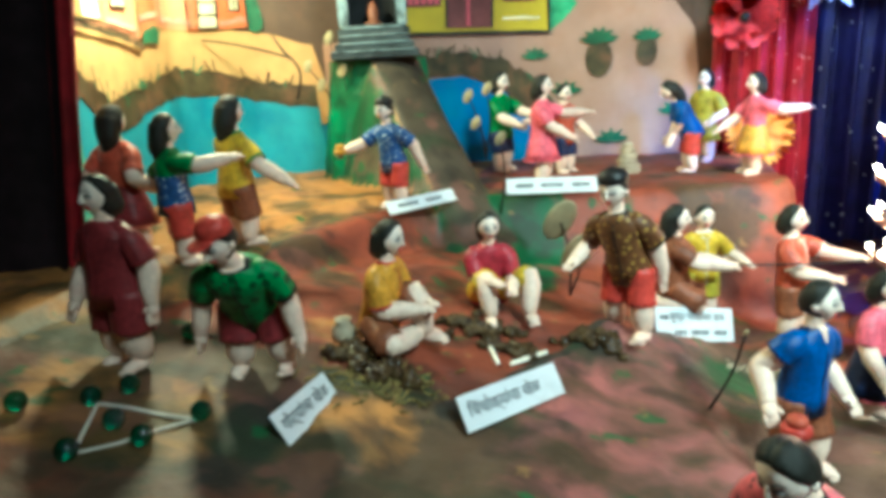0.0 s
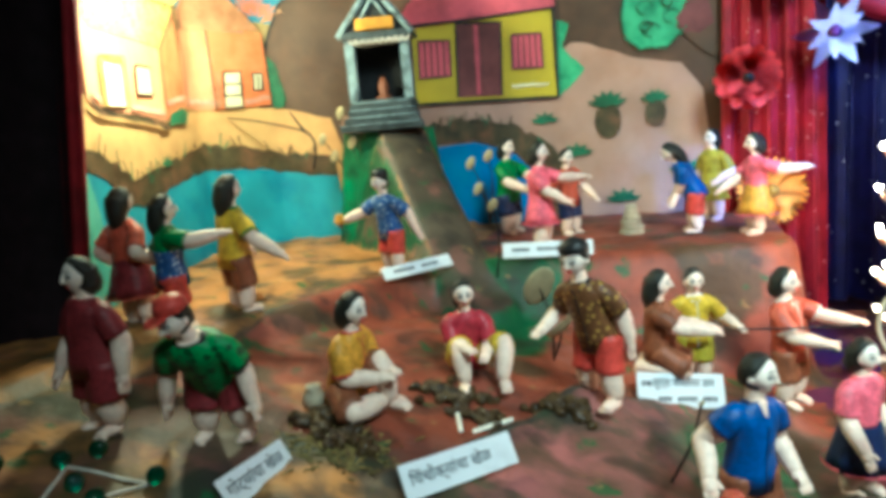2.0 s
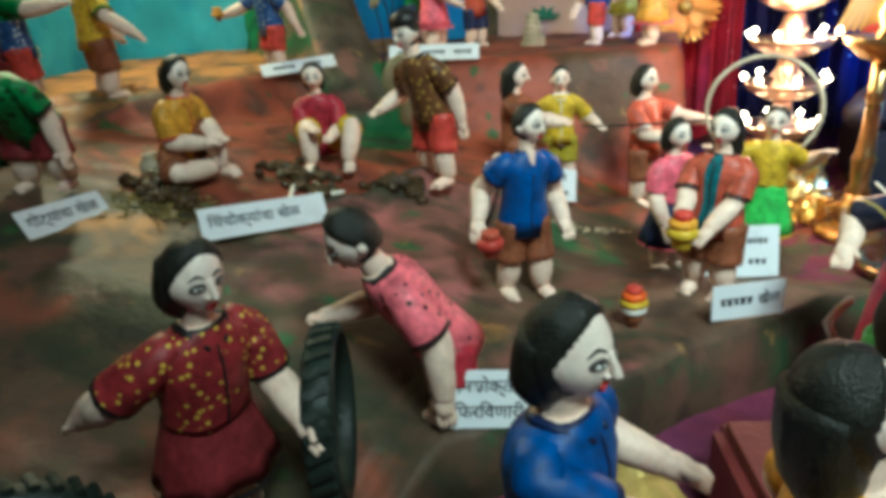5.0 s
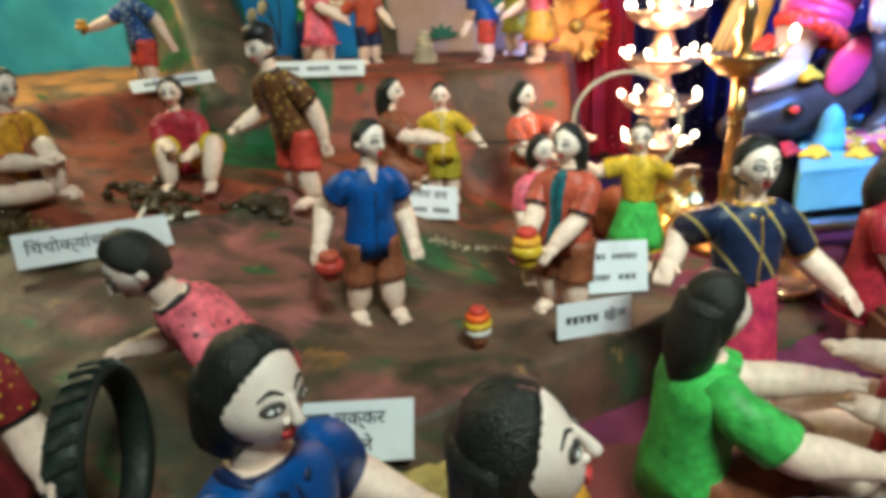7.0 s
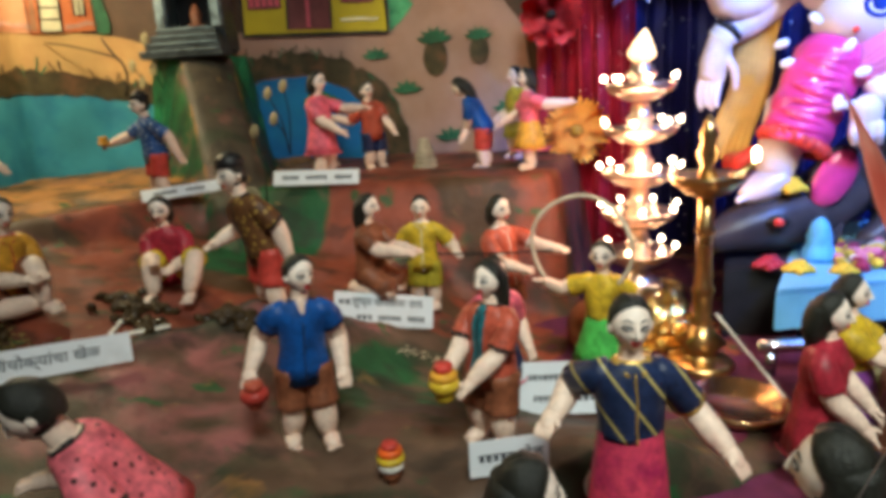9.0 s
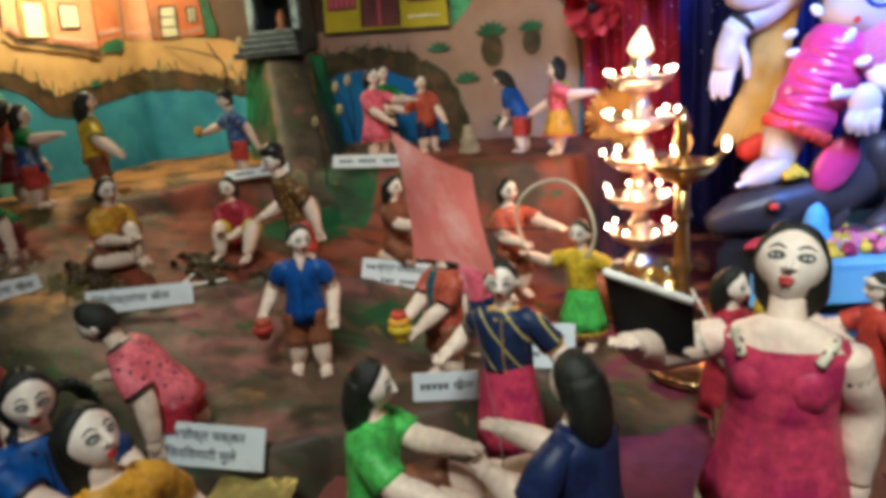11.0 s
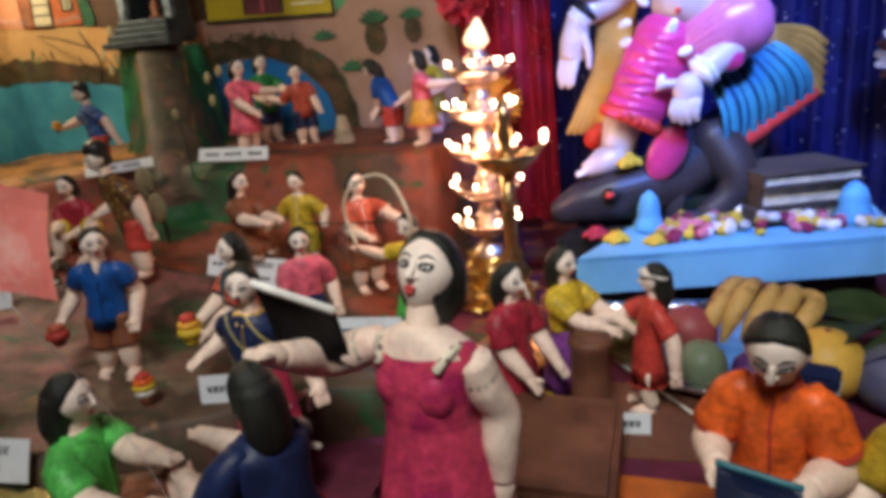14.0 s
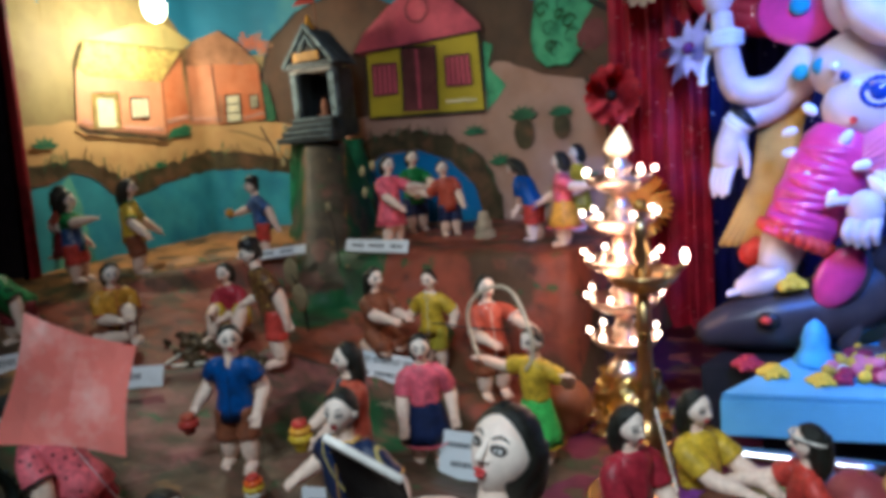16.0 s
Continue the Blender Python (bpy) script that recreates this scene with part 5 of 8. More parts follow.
GREEN_PAPER = mat("green_painted_paper", (0.018, 0.15, 0.060), 0.45, 0.35, 30, 0.5, second=(0.010, 0.06, 0.022), blot=16, amount=0.7)
bm = bmesh.new()
rings = []
for i in range(13):
    k = i / 12
    ring = []
    for j in range(36):
        a = 2 * math.pi * j / 36
        fold = 1 + 0.10 * noise.noise((3.2 * math.cos(a), 3.2 * math.sin(a), 2.2 * k)) + 0.05 * noise.noise((9 * math.cos(a), 9 * math.sin(a), 6 * k))
        ring.append(bm.verts.new(S0 + QS @ Vector(((0.104 - 0.026 * k) * math.cos(a) * fold, 0.022 + (0.085 - 0.016 * k) * math.sin(a) * fold, -0.215 + 0.215 * k))))
    rings.append(ring)
for r0, r1 in zip(rings, rings[1:]):
    for j in range(36):
        bm.faces.new((r0[j], r0[(j + 1) % 36], r1[(j + 1) % 36], r1[j]))
bm.faces.new(rings[-1])
part("plinth", bm, GREEN_PAPER, sh, "crumpled green painted mound", False)
for k in range(4):
    step = sbox("step", (0, -0.038 + 0.012 * k, 0.006 + 0.012 * k), (0.135 - 0.012 * k, 0.05, 0.011), STONE)
    bm = bmesh.new()
    tube(bm, [S0 + QS @ Vector((sx * (0.066 - 0.006 * k), -0.0635 + 0.012 * k, 0.0112 + 0.012 * k)) for sx in (-1, 0.1, 1)], [0.0012, 0.002, 0.001], 0, 6)
    part("step_edge", bm, PALEBLUE, step, "pale edge strip")
sbox("base", (0, 0.03, 0.03), (0.115, 0.08, 0.045), STONE)
for s in (-1, 1):
    sbox("pillar", (0.046 * s, -0.002, 0.10), (0.016, 0.016, 0.10), PALEBLUE, "pale blue pillar")
    sbox("wall", (0.049 * s, 0.035, 0.10), (0.01, 0.06, 0.10), STONE)
# near-black colour puts the shade of the recess into the rear wall
sbox("rear_wall", (0, 0.066, 0.10), (0.10, 0.008, 0.10), SHADE)
sbox("lintel", (0, -0.004, 0.155), (0.115, 0.03, 0.014), STONE)
sbox("name_board", (0, -0.022, 0.172), (0.062, 0.006, 0.018), C["orange"], "orange board")
bm = bmesh.new()
v = [bm.verts.new(S0 + QS @ Vector(p)) for p in ((-0.058, -0.012, 0.158), (0.058, -0.012, 0.158), (0, -0.012, 0.228), (-0.058, 0.075, 0.158), (0.058, 0.075, 0.158), (0, 0.075, 0.228))]
for f in ((0, 1, 2), (3, 5, 4), (0, 2, 5, 3), (1, 4, 5, 2), (0, 3, 4, 1)):
    bm.faces.new([v[i] for i in f])
part("gable_roof", bm, SHADE, sh, "dark gabled roof", False)
for s in (-1, 1):
    bm = bmesh.new(); tube(bm, [S0 + QS @ Vector((0.061 * s, -0.016, 0.155)), S0 + QS @ Vector((0, -0.016, 0.234))], [0.006, 0.005]); part("roof_rib", bm, PALEBLUE, sh)
    bm = bmesh.new(); tube(bm, [S0 + QS @ Vector((0.030 * s, -0.016, 0.168)), S0 + QS @ Vector((0, -0.016, 0.214))], [0.004, 0.003]); part("roof_rib", bm, PALEBLUE, sh)
    # left battens are coloured yellow for warm light falling on that side
    for k in range(5):
        y = 0.0 + 0.017 * k
        bm = bmesh.new(); tube(bm, [S0 + QS @ Vector((0.062 * s, y, 0.157)), S0 + QS @ Vector((0.002 * s, y, 0.232))], [0.0045, 0.004], 0, 8); part("roof_batten", bm, C["orange"] if s < 0 and k % 2 else (C["olive"] if s < 0 else STONE), sh)
bm = bmesh.new(); lathe(bm, S0 + QS @ Vector((0, 0.0, 0.226)), [(0.012, 0), (0.014, 0.006), (0.007, 0.014), (0.002, 0.03)], 0, 12); part("roof_finial", bm, C["orange"], sh)
for k in range(9):
    x = -0.044 + 0.011 * k
    bm = bmesh.new(); tube(bm, [S0 + QS @ Vector((x, -0.020, 0.149)), S0 + QS @ Vector((x + 0.0055, -0.020, 0.141)), S0 + QS @ Vector((x + 0.011, -0.020, 0.149))], [0.0014, 0.0014], 0, 6, 1, None, 4); part("fringe", bm, C["white"], sh)
bm = bmesh.new(); lathe(bm, S0 + QS @ Vector((0, 0.03, 0.052)), [(0.014, 0), (0.015, 0.006), (0.007, 0.010), (0.010, 0.022), (0.006, 0.034), (0.002, 0.040)], 0, 12); part("altar_piece", bm, C["brown"], sh, "small dull altar piece")
bm = bmesh.new(); tube(bm, [S0 + QS @ Vector((0, 0.03, 0.23)), S0 + QS @ Vector((0.002, 0.03, 0.31))], [0.0022, 0.0018]); part("flag_pole", bm, WOOD, sh)
bm = bmesh.new()
v = [bm.verts.new(S0 + QS @ Vector(p)) for p in ((0, 0.03, 0.31), (-0.05, 0.026, 0.312), (-0.035, 0.027, 0.298), (-0.05, 0.026, 0.284), (0, 0.03, 0.286))]
f = bm.faces.new(v); bmesh.ops.solidify(bm, geom=[f], thickness=0.0012); part("flag", bm, C["red"], sh, "small red pennant", False)

# ---- figures on the hillside ----
def W3(x, y, z):
    """A hand's place in the room's own axes, in figure heights from its feet."""
    return ((x, y, z),)


G = ground
figure("clay girl in a red dress with long dark hair", (-0.272, 0.651, 0.470), G, 172, "brick", "darkred", hair="long", skirt=0.18, a=(-0.17, -0.08, 0.45), b=(0.17, -0.06, 0.42))
figure("clay girl in a dark green top stretching one arm", (-0.203, 0.637, 0.461), G, 132, "green", "red", hair="long", a=W3(0.50, 0.10, 0.68), strip="bluedot", sash=True)
figure("clay girl in a yellow top and brown shorts", (-0.187, 0.726, 0.471), G, 152, "yellow", "brown", hair="long", side=-4, a=W3(0.42, -0.06, 0.42), b=(0.22, -0.2, 0.42), trim="green")
figure("clay boy in a speckled blue shirt holding out a top", (-0.070, 0.890, 0.456), G, -30, "bluedot", "red", lean=8, a=W3(-0.50, -0.08, 0.50), b=W3(0.28, 0.0, 0.38), cap="black")
figure("clay boy in a maroon shirt standing in shade", (-0.143, 0.473, 0.429), G, -15, "darkred", "darkred", hair="bob", a=W3(-0.22, -0.05, 0.36), b=W3(0.20, -0.03, 0.34), fat=1.2)
figure("clay boy in a red cap stooping over marbles", (-0.047, 0.462, 0.398), G, 14, "greendot", "darkred", lean=40, nod=0, turn=-28, hipz=0.36, a=W3(-0.24, -0.14, 0.18), b=W3(0.27, -0.06, 0.18), cap="red", fat=1.18, big=1.05, trim="black", feet=((-0.10, 0.0), (0.12, 0.02)))
figure("clay child in an orange shirt sitting with drawn-up knees", (0.025, 0.595, 0.366), G, 80, "orange", "brown", "cross", hair="bob", lean=12, a=(-0.04, -0.24, 0.22), b=(0.08, -0.22, 0.22), feet=((-0.05, 0.10), (0.06, 0.06)), trim="red")
figure("clay child in a red shirt sitting over tamarind seeds", (0.087, 0.725, 0.344), G, 22, "crimson", "yellow", "sit", hair="bob", lean=8, a=(-0.02, -0.28, 0.27), b=(0.10, -0.26, 0.22), feet=((-0.05, 0.02), (0.20, 0.0)))
figure("clay boy in a brown blotched shirt bending sideways", (0.209, 0.694, 0.385), G, -27, "browndot", "red", lean=16, side=-6, a=W3(-0.30, -0.04, 0.46), b=W3(0.20, -0.02, 0.30), cap="black", feet=((-0.10, 0.03), (0.10, -0.02)), trim="black")
figure("clay girl in a blue top bending over stacked stones", (0.301, 1.161, 0.451), G, -85, "blue", "red", lean=26, nod=14, hair="long", a=W3(-0.22, -0.10, 0.26), b=W3(-0.24, 0.08, 0.28))
figure("clay child in an olive yellow dress watching", (0.367, 1.260, 0.464), G, -45, "olive", "olive", hair="bob", skirt=0.16, a=(-0.18, -0.12, 0.45), b=(0.18, -0.12, 0.45))
figure("clay girl in pink and orange stretching an arm back", (0.414, 1.121, 0.458), G, -75, "pink", "orange", hair="bob", skirt=0.2, a=W3(-0.30, 0.05, 0.45), b=W3(0.50, -0.12, 0.62))
figure("clay girl in a pink dress linking arms with friends", (0.118, 1.041, 0.471), G, 82, "pink", "pink", hair="bob", skirt=0.16, a=W3(0.28, -0.12, 0.42), b=W3(0.44, 0.14, 0.62))
figure("clay child in red and dark shorts linking arms", (0.141, 1.161, 0.455), G, 55, "brick", "navy", side=-8, lean=4, a=W3(-0.36, -0.20, 0.60), b=W3(0.34, -0.1, 0.36))
figure("clay child in a green top behind linked friends", (0.035, 1.194, 0.477), G, 65, "green", "navy", hair="bob", a=W3(0.2, -0.22, 0.48), b=W3(0.36, 0.0, 0.55))
figure("clay girl in brown kneeling and reaching out", (0.281, 0.834, 0.326), G, 82, "brown", "brown", "kneel", hair="long", a=W3(0.30, -0.14, 0.34), b=W3(0.28, 0.04, 0.32))
figure("clay boy in a yellow shirt with both arms spread", (0.320, 0.901, 0.312), G, 14, "yellow", "olive", a=W3(-0.22, -0.18, 0.50), b=W3(0.32, -0.06, 0.52), trim="white", fat=0.95)
figure("clay boy in a red shirt pointing sideways", (0.418, 0.904, 0.309), G, 55, "brick", "brown", lean=-6, hair="bob", a=W3(0.16, -0.2, 0.52), b=W3(0.40, 0.0, 0.60), trim="white")
figure("clay boy in a bright blue shirt holding a red pot", (0.347, 0.572, 0.327), G, 38, "blue", "brown", lean=2, side=3, turn=22, hair="short", a=W3(-0.18, -0.17, 0.44), b=W3(0.20, 0.03, 0.40), fat=0.94, feet=((-0.09, 0.02), (0.08, -0.05)), trim="navy", sleeves=0.24, vneck=True)
figure("clay boy in a pink black-dotted shirt stooping forward", (0.285, 0.400, 0.302), G, -50, "pinkdot", "crimson", lean=34, nod=8, hipz=0.24, a=W3(-0.36, -0.06, 0.32), b=W3(0.06, -0.20, 0.14), trim="black", hair="short", feet=((-0.10, 0.06), (0.10, 0.0)))
figure("clay girl in a pink top and navy skirt", (0.453, 0.733, 0.284), G, 42, "pink", "navy", hair="bob", skirt=0.20, a=(-0.16, -0.14, 0.36), b=(0.20, -0.05, 0.38))
figure("clay child in a red shirt hugging a pot", (0.482, 0.608, 0.317), G, -28, "brick", "brown", lean=-4, hair="long", a=W3(-0.18, -0.20, 0.44), b=W3(-0.06, -0.24, 0.41), trim="black", strip="teal", fat=1.08)
figure("clay girl in a green skirt skipping with rope", (0.545, 0.813, 0.280), G, -8, "yellow", "lime", skirt=0.24, flare=1.2, fat=0.9, a=W3(-0.36, -0.10, 0.72), b=W3(0.28, -0.04, 0.68), sleeves=0.3)
figure("clay girl in a maroon yellow-dotted shirt running", (0.262, 0.306, 0.321), G, 70, "reddot", "darkred", hair="bob", lean=12, skirt=0.13, flare=0.75, a=W3(-0.36, -0.14, 0.42), b=W3(0.28, 0.04, 0.44), trim="black", feet=((-0.10, -0.10), (0.10, 0.14)))

# ---- figures in front and beside the hillside ----
FRONT = 0.138
figure("clay boy in a glossy blue shirt twirling a plate", (0.416, 0.282, 0.322), 0.174, 72, "blue", "brown", hair="bob", a=W3(0.36, -0.06, 0.55), b=W3(0.2, 0.2, 0.5), trim="navy", fat=1.05)
figure("clay girl in an orange-yellow dress with upturned face", (0.487, 0.271, 0.322), 0.174, 82, "orange", "orange", hair="long", skirt=0.2, nod=-16, turn=14, a=W3(0.34, -0.12, 0.42), b=W3(0.1, 0.25, 0.42))
figure("clay girl in a navy gold-lined blouse and rose red skirt", (0.584, 0.515, 0.325), 0.186, 18, "navygold", "rose", hair="short", skirt=0.36, flare=0.62, a=W3(-0.26, -0.06, 0.54), b=W3(0.32, 0.0, 0.44), trim="gold", nod=-4)
figure("clay girl in a red dress looking along the table", (0.717, 0.679, 0.278), FRONT, 70, "crimson", "crimson", hair="long", skirt=0.22, a=W3(0.15, -0.15, 0.38), b=(0.16, -0.2, 0.36))
figure("clay girl in yellow and purple holding hands", (0.745, 0.741, 0.274), FRONT, 70, "yellow", "purple", lean=-6, hair="long", skirt=0.30, a=W3(0.42, -0.12, 0.46), b=W3(0.42, 0.04, 0.44))
figure("clay girl in red with a pale band round her hair", (0.825, 0.743, 0.264), FRONT, -70, "red", "red", lean=-6, hair="long", skirt=0.20, flare=0.6, fat=0.85, a=W3(-0.42, 0.03, 0.52), b=W3(0.18, -0.15, 0.36), cap="white")
figure("clay boy in a green shirt sitting and clapping", (0.549, 0.401, 0.295), 0.196, 112, "lime", "brown", "stretch", hair="long", lean=4, a=W3(0.40, -0.10, 0.26), b=W3(0.42, 0.08, 0.36), feet=((-0.06, -0.05), (0.08, -0.08)))
figure("clay boy in a navy shirt sitting back turned", (0.663, 0.431, 0.302), 0.196, -112, "navy", "crimson", "stretch", hair="long", lean=4, a=W3(-0.27, 0.04, 0.36), b=W3(-0.27, -0.10, 0.28))
figure("large clay girl in a rose red dress lifting a slate", (0.761, 0.462, 0.366), 0.192, -4, "rose", "rose", hair="bob", skirt=0.16, nod=-28, a=W3(-0.32, -0.16, 0.71), b=W3(0.17, 0.02, 0.34), trim="lace", fat=1.06, big=1.05, sleeves=0.05, neckline=True)
figure("clay boy in a bright orange shirt reading", (0.914, 0.533, 0.311), FRONT, -8, "fire", "brown", nod=22, lean=6, a=(-0.11, -0.20, 0.55), b=(0.10, -0.20, 0.55), trim="red", fat=0.82, sleeves=0.38)
figure("clay boy in a yellow shirt beside the reader", (0.990, 0.525, 0.305), FRONT, -30, "yellow", "darkred", hair="bob", a=(-0.20, -0.12, 0.40), b=(0.18, -0.1, 0.42), trim="olive")

# ---- boards and blocks in front ----
def block(name, label, at, size, m, yaw=0, tilt=0, cat="board"):
    bm = bmesh.new()
    box(bm, at, size, 0, Euler((radians(tilt), 0, radians(yaw))).to_matrix(), min(size) * 0.12)
    return tagged(link(bm, name, [m], None, False), label, cat)


CLOTH_PURPLE_RED = mat("plum_cloth", (0.10, 0.022, 0.075), 0.5, 0.25, 60, 0.3, blot=6)
MAROON_BOARD = mat("maroon_board", (0.125, 0.024, 0.024), 0.45, 0.25, 30, 0.2, blot=6)
block("low_board", "maroon painted board under the sitting boys", (0.60, 0.405, 0.167), (0.23, 0.12, 0.058), MAROON_BOARD, 14)
block("wooden_block", "rough brown wooden block under the girl with a slate", (0.760, 0.468, 0.165), (0.10, 0.10, 0.054), WOOD, 8, 0, "block")
block("wooden_block", "rough brown wooden block behind the girl with a slate", (0.768, 0.608, 0.160), (0.105, 0.13, 0.044), WOOD, 8, 0, "block")
block("low_board", "purple covered board before the hillside", (0.445, 0.30, 0.155), (0.22, 0.13, 0.034), CLOTH_PURPLE_RED, 6)
block("board", "flat brown board under the girls holding hands", (0.815, 0.72, 0.1385), (0.20, 0.12, 0.002), WOOD, 12)
block("orange_cloth", "orange cloth laid over the table", (0.87, 0.58, 0.1400), (0.14, 0.12, 0.003), CLOTH_ORANGE, 8, 0, "cloth")
block("purple_cloth", "purple cloth laid over the table", (0.89, 0.485, 0.1402), (0.15, 0.07, 0.003), CLOTH_PURPLE, 8, 0, "cloth")

# ---- tiered lamp with electric flames ----
COPPER = mat("bright_brass", (0.88, 0.66, 0.52), 0.34, 0.12, 30, 0.05, metal=1.0)
BRASS = mat("polished_brass", (0.62, 0.42, 0.18), 0.30, 0.15, 30, 0.05, metal=1.0, second=(0.50, 0.28, 0.09))
FLAME = mat("electric_flame", (1.0, 0.70, 0.45), 0.3, 0, 5, 0, glow=34.0)
LX, LY = 0.575, 0.98
tier = tagged(new("tiered_lamp"), "tall brass lamp of five tiers lit by small electric flames", "lamp")
bm = bmesh.new()
lathe(bm, (LX, LY, 0.138), [(0.055, 0), (0.055, 0.006), (0.04, 0.014), (0.022, 0.022), (0.016, 0.035), (0.024, 0.045), (0.03, 0.058), (0.02, 0.07), (0.012, 0.078), (0.012, 0.095)], 0, 28)
part("foot", bm, COPPER, tier)
TIERS = [(0.237, 0.042), (0.287, 0.045), (0.337, 0.046), (0.388, 0.044), (0.438, 0.041)]
for k, (z, r) in enumerate(TIERS):
    bm = bmesh.new()
    lathe(bm, (LX, LY, z), [(0.010, -0.016), (r * 0.55, -0.012), (r * 0.9, -0.003), (r, 0.004), (r * 0.97, 0.006), (r * 0.6, -0.004), (0.011, -0.006)], 0, 28)
    dish = part("tier_dish", bm, COPPER, tier)
    bm = bmesh.new()
    lathe(bm, (LX, LY, z - 0.004), [(0.011, 0), (0.018, 0.006), (0.012, 0.012), (0.017, 0.018), (0.012, 0.026), (0.010, 0.036)], 0, 18)
    part("stem", bm, COPPER, tier)
    for i in range(7):
        t = 2 * math.pi * (i + 0.37 * k) / 7
        p = Vector((LX + r * 0.98 * math.cos(t), LY + r * 0.98 * math.sin(t), z + 0.010))
        bm = bmesh.new()
        tube(bm, [p, p + Vector((math.cos(t) * 0.004, math.sin(t) * 0.004, 0.005))], [0.0026, 0.0034, 0.0014], 0, 8, 1, None, 4)
        part("electric_flame", bm, FLAME, dish, "small lit flame bulb")
bm = bmesh.new()
lathe(bm, (LX, LY, 0.448), [(0.012, 0), (0.019, 0.006), (0.012, 0.012), (0.009, 0.018)], 0, 16); part("finial", bm, COPPER, tier)
bm = bmesh.new()
tube(bm, [(LX, LY, 0.466), (LX + 0.001, LY, 0.480), (LX + 0.004, LY, 0.502)], [0.008, 0.017, 0.012, 0.002], 0, 12); part("top_flame", bm, mat("top_flame_glow", (1.0, 0.66, 0.36), 0.3, 0, 5, 0, glow=3.0), tier, "large glowing flame bulb")

# ---- brass oil lamp ----
QX, QY = 0.644, 0.880
oil = tagged(new("oil_lamp"), "slender brass oil lamp on a wide dish foot", "lamp")
bm = bmesh.new()
lathe(bm, (QX, QY, 0.138), [(0.034, 0.0), (0.036, 0.006), (0.030, 0.010), (0.022, 0.012), (0.018, 0.014), (0.016, 0.02), (0.026, 0.03), (0.014, 0.04), (0.012, 0.05)], 0, 32); part("dish_foot", bm, BRASS, oil)
bm = bmesh.new()
lathe(bm, (QX, QY, 0.186), [(0.009, 0), (0.0125, 0.006), (0.009, 0.012), (0.0105, 0.036), (0.0125, 0.040), (0.0095, 0.046), (0.008, 0.07), (0.0075, 0.10), (0.011, 0.105), (0.0078, 0.111), (0.0085, 0.15)], 0, 18); part("pillar", bm, BRASS, oil)
bm = bmesh.new()
lathe(bm, (QX, QY, 0.326), [(0.010, 0), (0.022, 0.005), (0.034, 0.016), (0.038, 0.024), (0.036, 0.025), (0.022, 0.014), (0.012, 0.010)], 0, 28); part("oil_bowl", bm, BRASS, oil)
bm = bmesh.new()
tube(bm, [(QX + 0.024, QY, 0.346), (QX + 0.034, QY + 0.001, 0.352), (QX + 0.044, QY + 0.002, 0.361)], [0.007, 0.004, 0.003], 0, 8); part("spout", bm, BRASS, oil)
bm = bmesh.new()
lathe(bm, (QX, QY, 0.338), [(0.006, 0), (0.010, 0.012), (0.006, 0.02), (0.011, 0.034), (0.007, 0.045), (0.009, 0.052), (0.002, 0.072)], 0, 14); part("finial", bm, BRASS, oil)
bm = bmesh.new()
ball(bm, (QX + 0.0445, QY + 0.002, 0.369), (0.0040, 0.0040, 0.0075), 0, None, 10); part("electric_flame", bm, FLAME, oil, "small lit flame bulb")

PLATE = mat("worn_brass_plate", (0.55, 0.36, 0.18), 0.22, 0.2, 30, 0.08, metal=1.0, second=(0.40, 0.22, 0.10))
bm = bmesh.new()
lathe(bm, (0.672, 0.782, 0.1385), [(0.036, 0), (0.044, 0.006), (0.0465, 0.014), (0.0445, 0.014), (0.036, 0.003), (0.004, 0.002)], 0, 40)
tagged(link(bm, "brass_plate", [PLATE]), "round shallow brass plate before the oil lamp", "plate")

# bare twigs leaning against the shrine's mound
TWIG = mat("dry_twig", (0.035, 0.024, 0.016), 0.6, 0.4, 90, 0.4)
for pts in ([(-0.445, 1.09, 0.573), (-0.383, 1.09, 0.562), (-0.302, 1.09, 0.54), (-0.284, 1.09, 0.531), (-0.274, 1.09, 0.508), (-0.284, 1.09, 0.471)], [(-0.316, 1.09, 0.571), (-0.304, 1.09, 0.553), (-0.289, 1.09, 0.533)], [(-0.214, 1.09, 0.518), (-0.196, 1.09, 0.488), (-0.185, 1.09, 0.45)]):
    bm = bmesh.new()
    tube(bm, pts, [0.0012, 0.0020, 0.0024], 0, 7, 1, None, 14)
    tagged(link(bm, "dry_twig", [TWIG]), "thin dark dry twig beside the model shrine", "twig", "twigs beside the shrine")

# ---- platform and idol ----
PLAT = mat("light_blue_paint", (0.18, 0.45, 0.62), 0.5, 0.12, 14, 0.2, second=(0.15, 0.39, 0.55), blot=4)
a0, a1 = Vector((0.716, 0.892, 0)), Vector((1.052, 1.036, 0))
d = (a1 - a0).normalized()


def prism(name, corners, z0, z1, m, parent, label="", bevel=0.002):
    """A board with upright sides over a plan of corners."""
    bm = bmesh.new()
    low = [bm.verts.new((x, y, z0)) for x, y in corners]
    high = [bm.verts.new((x, y, z1)) for x, y in corners]
    bm.faces.new(high), bm.faces.new(low[::-1])
    for k in range(len(corners)):
        e = (k + 1) % len(corners)
        bm.faces.new((low[k], low[e], high[e], high[k]))
    bmesh.ops.bevel(bm, geom=bm.edges[:], offset=bevel, segments=2, affect="EDGES")
    return part(name, bm, m, parent, label, False)


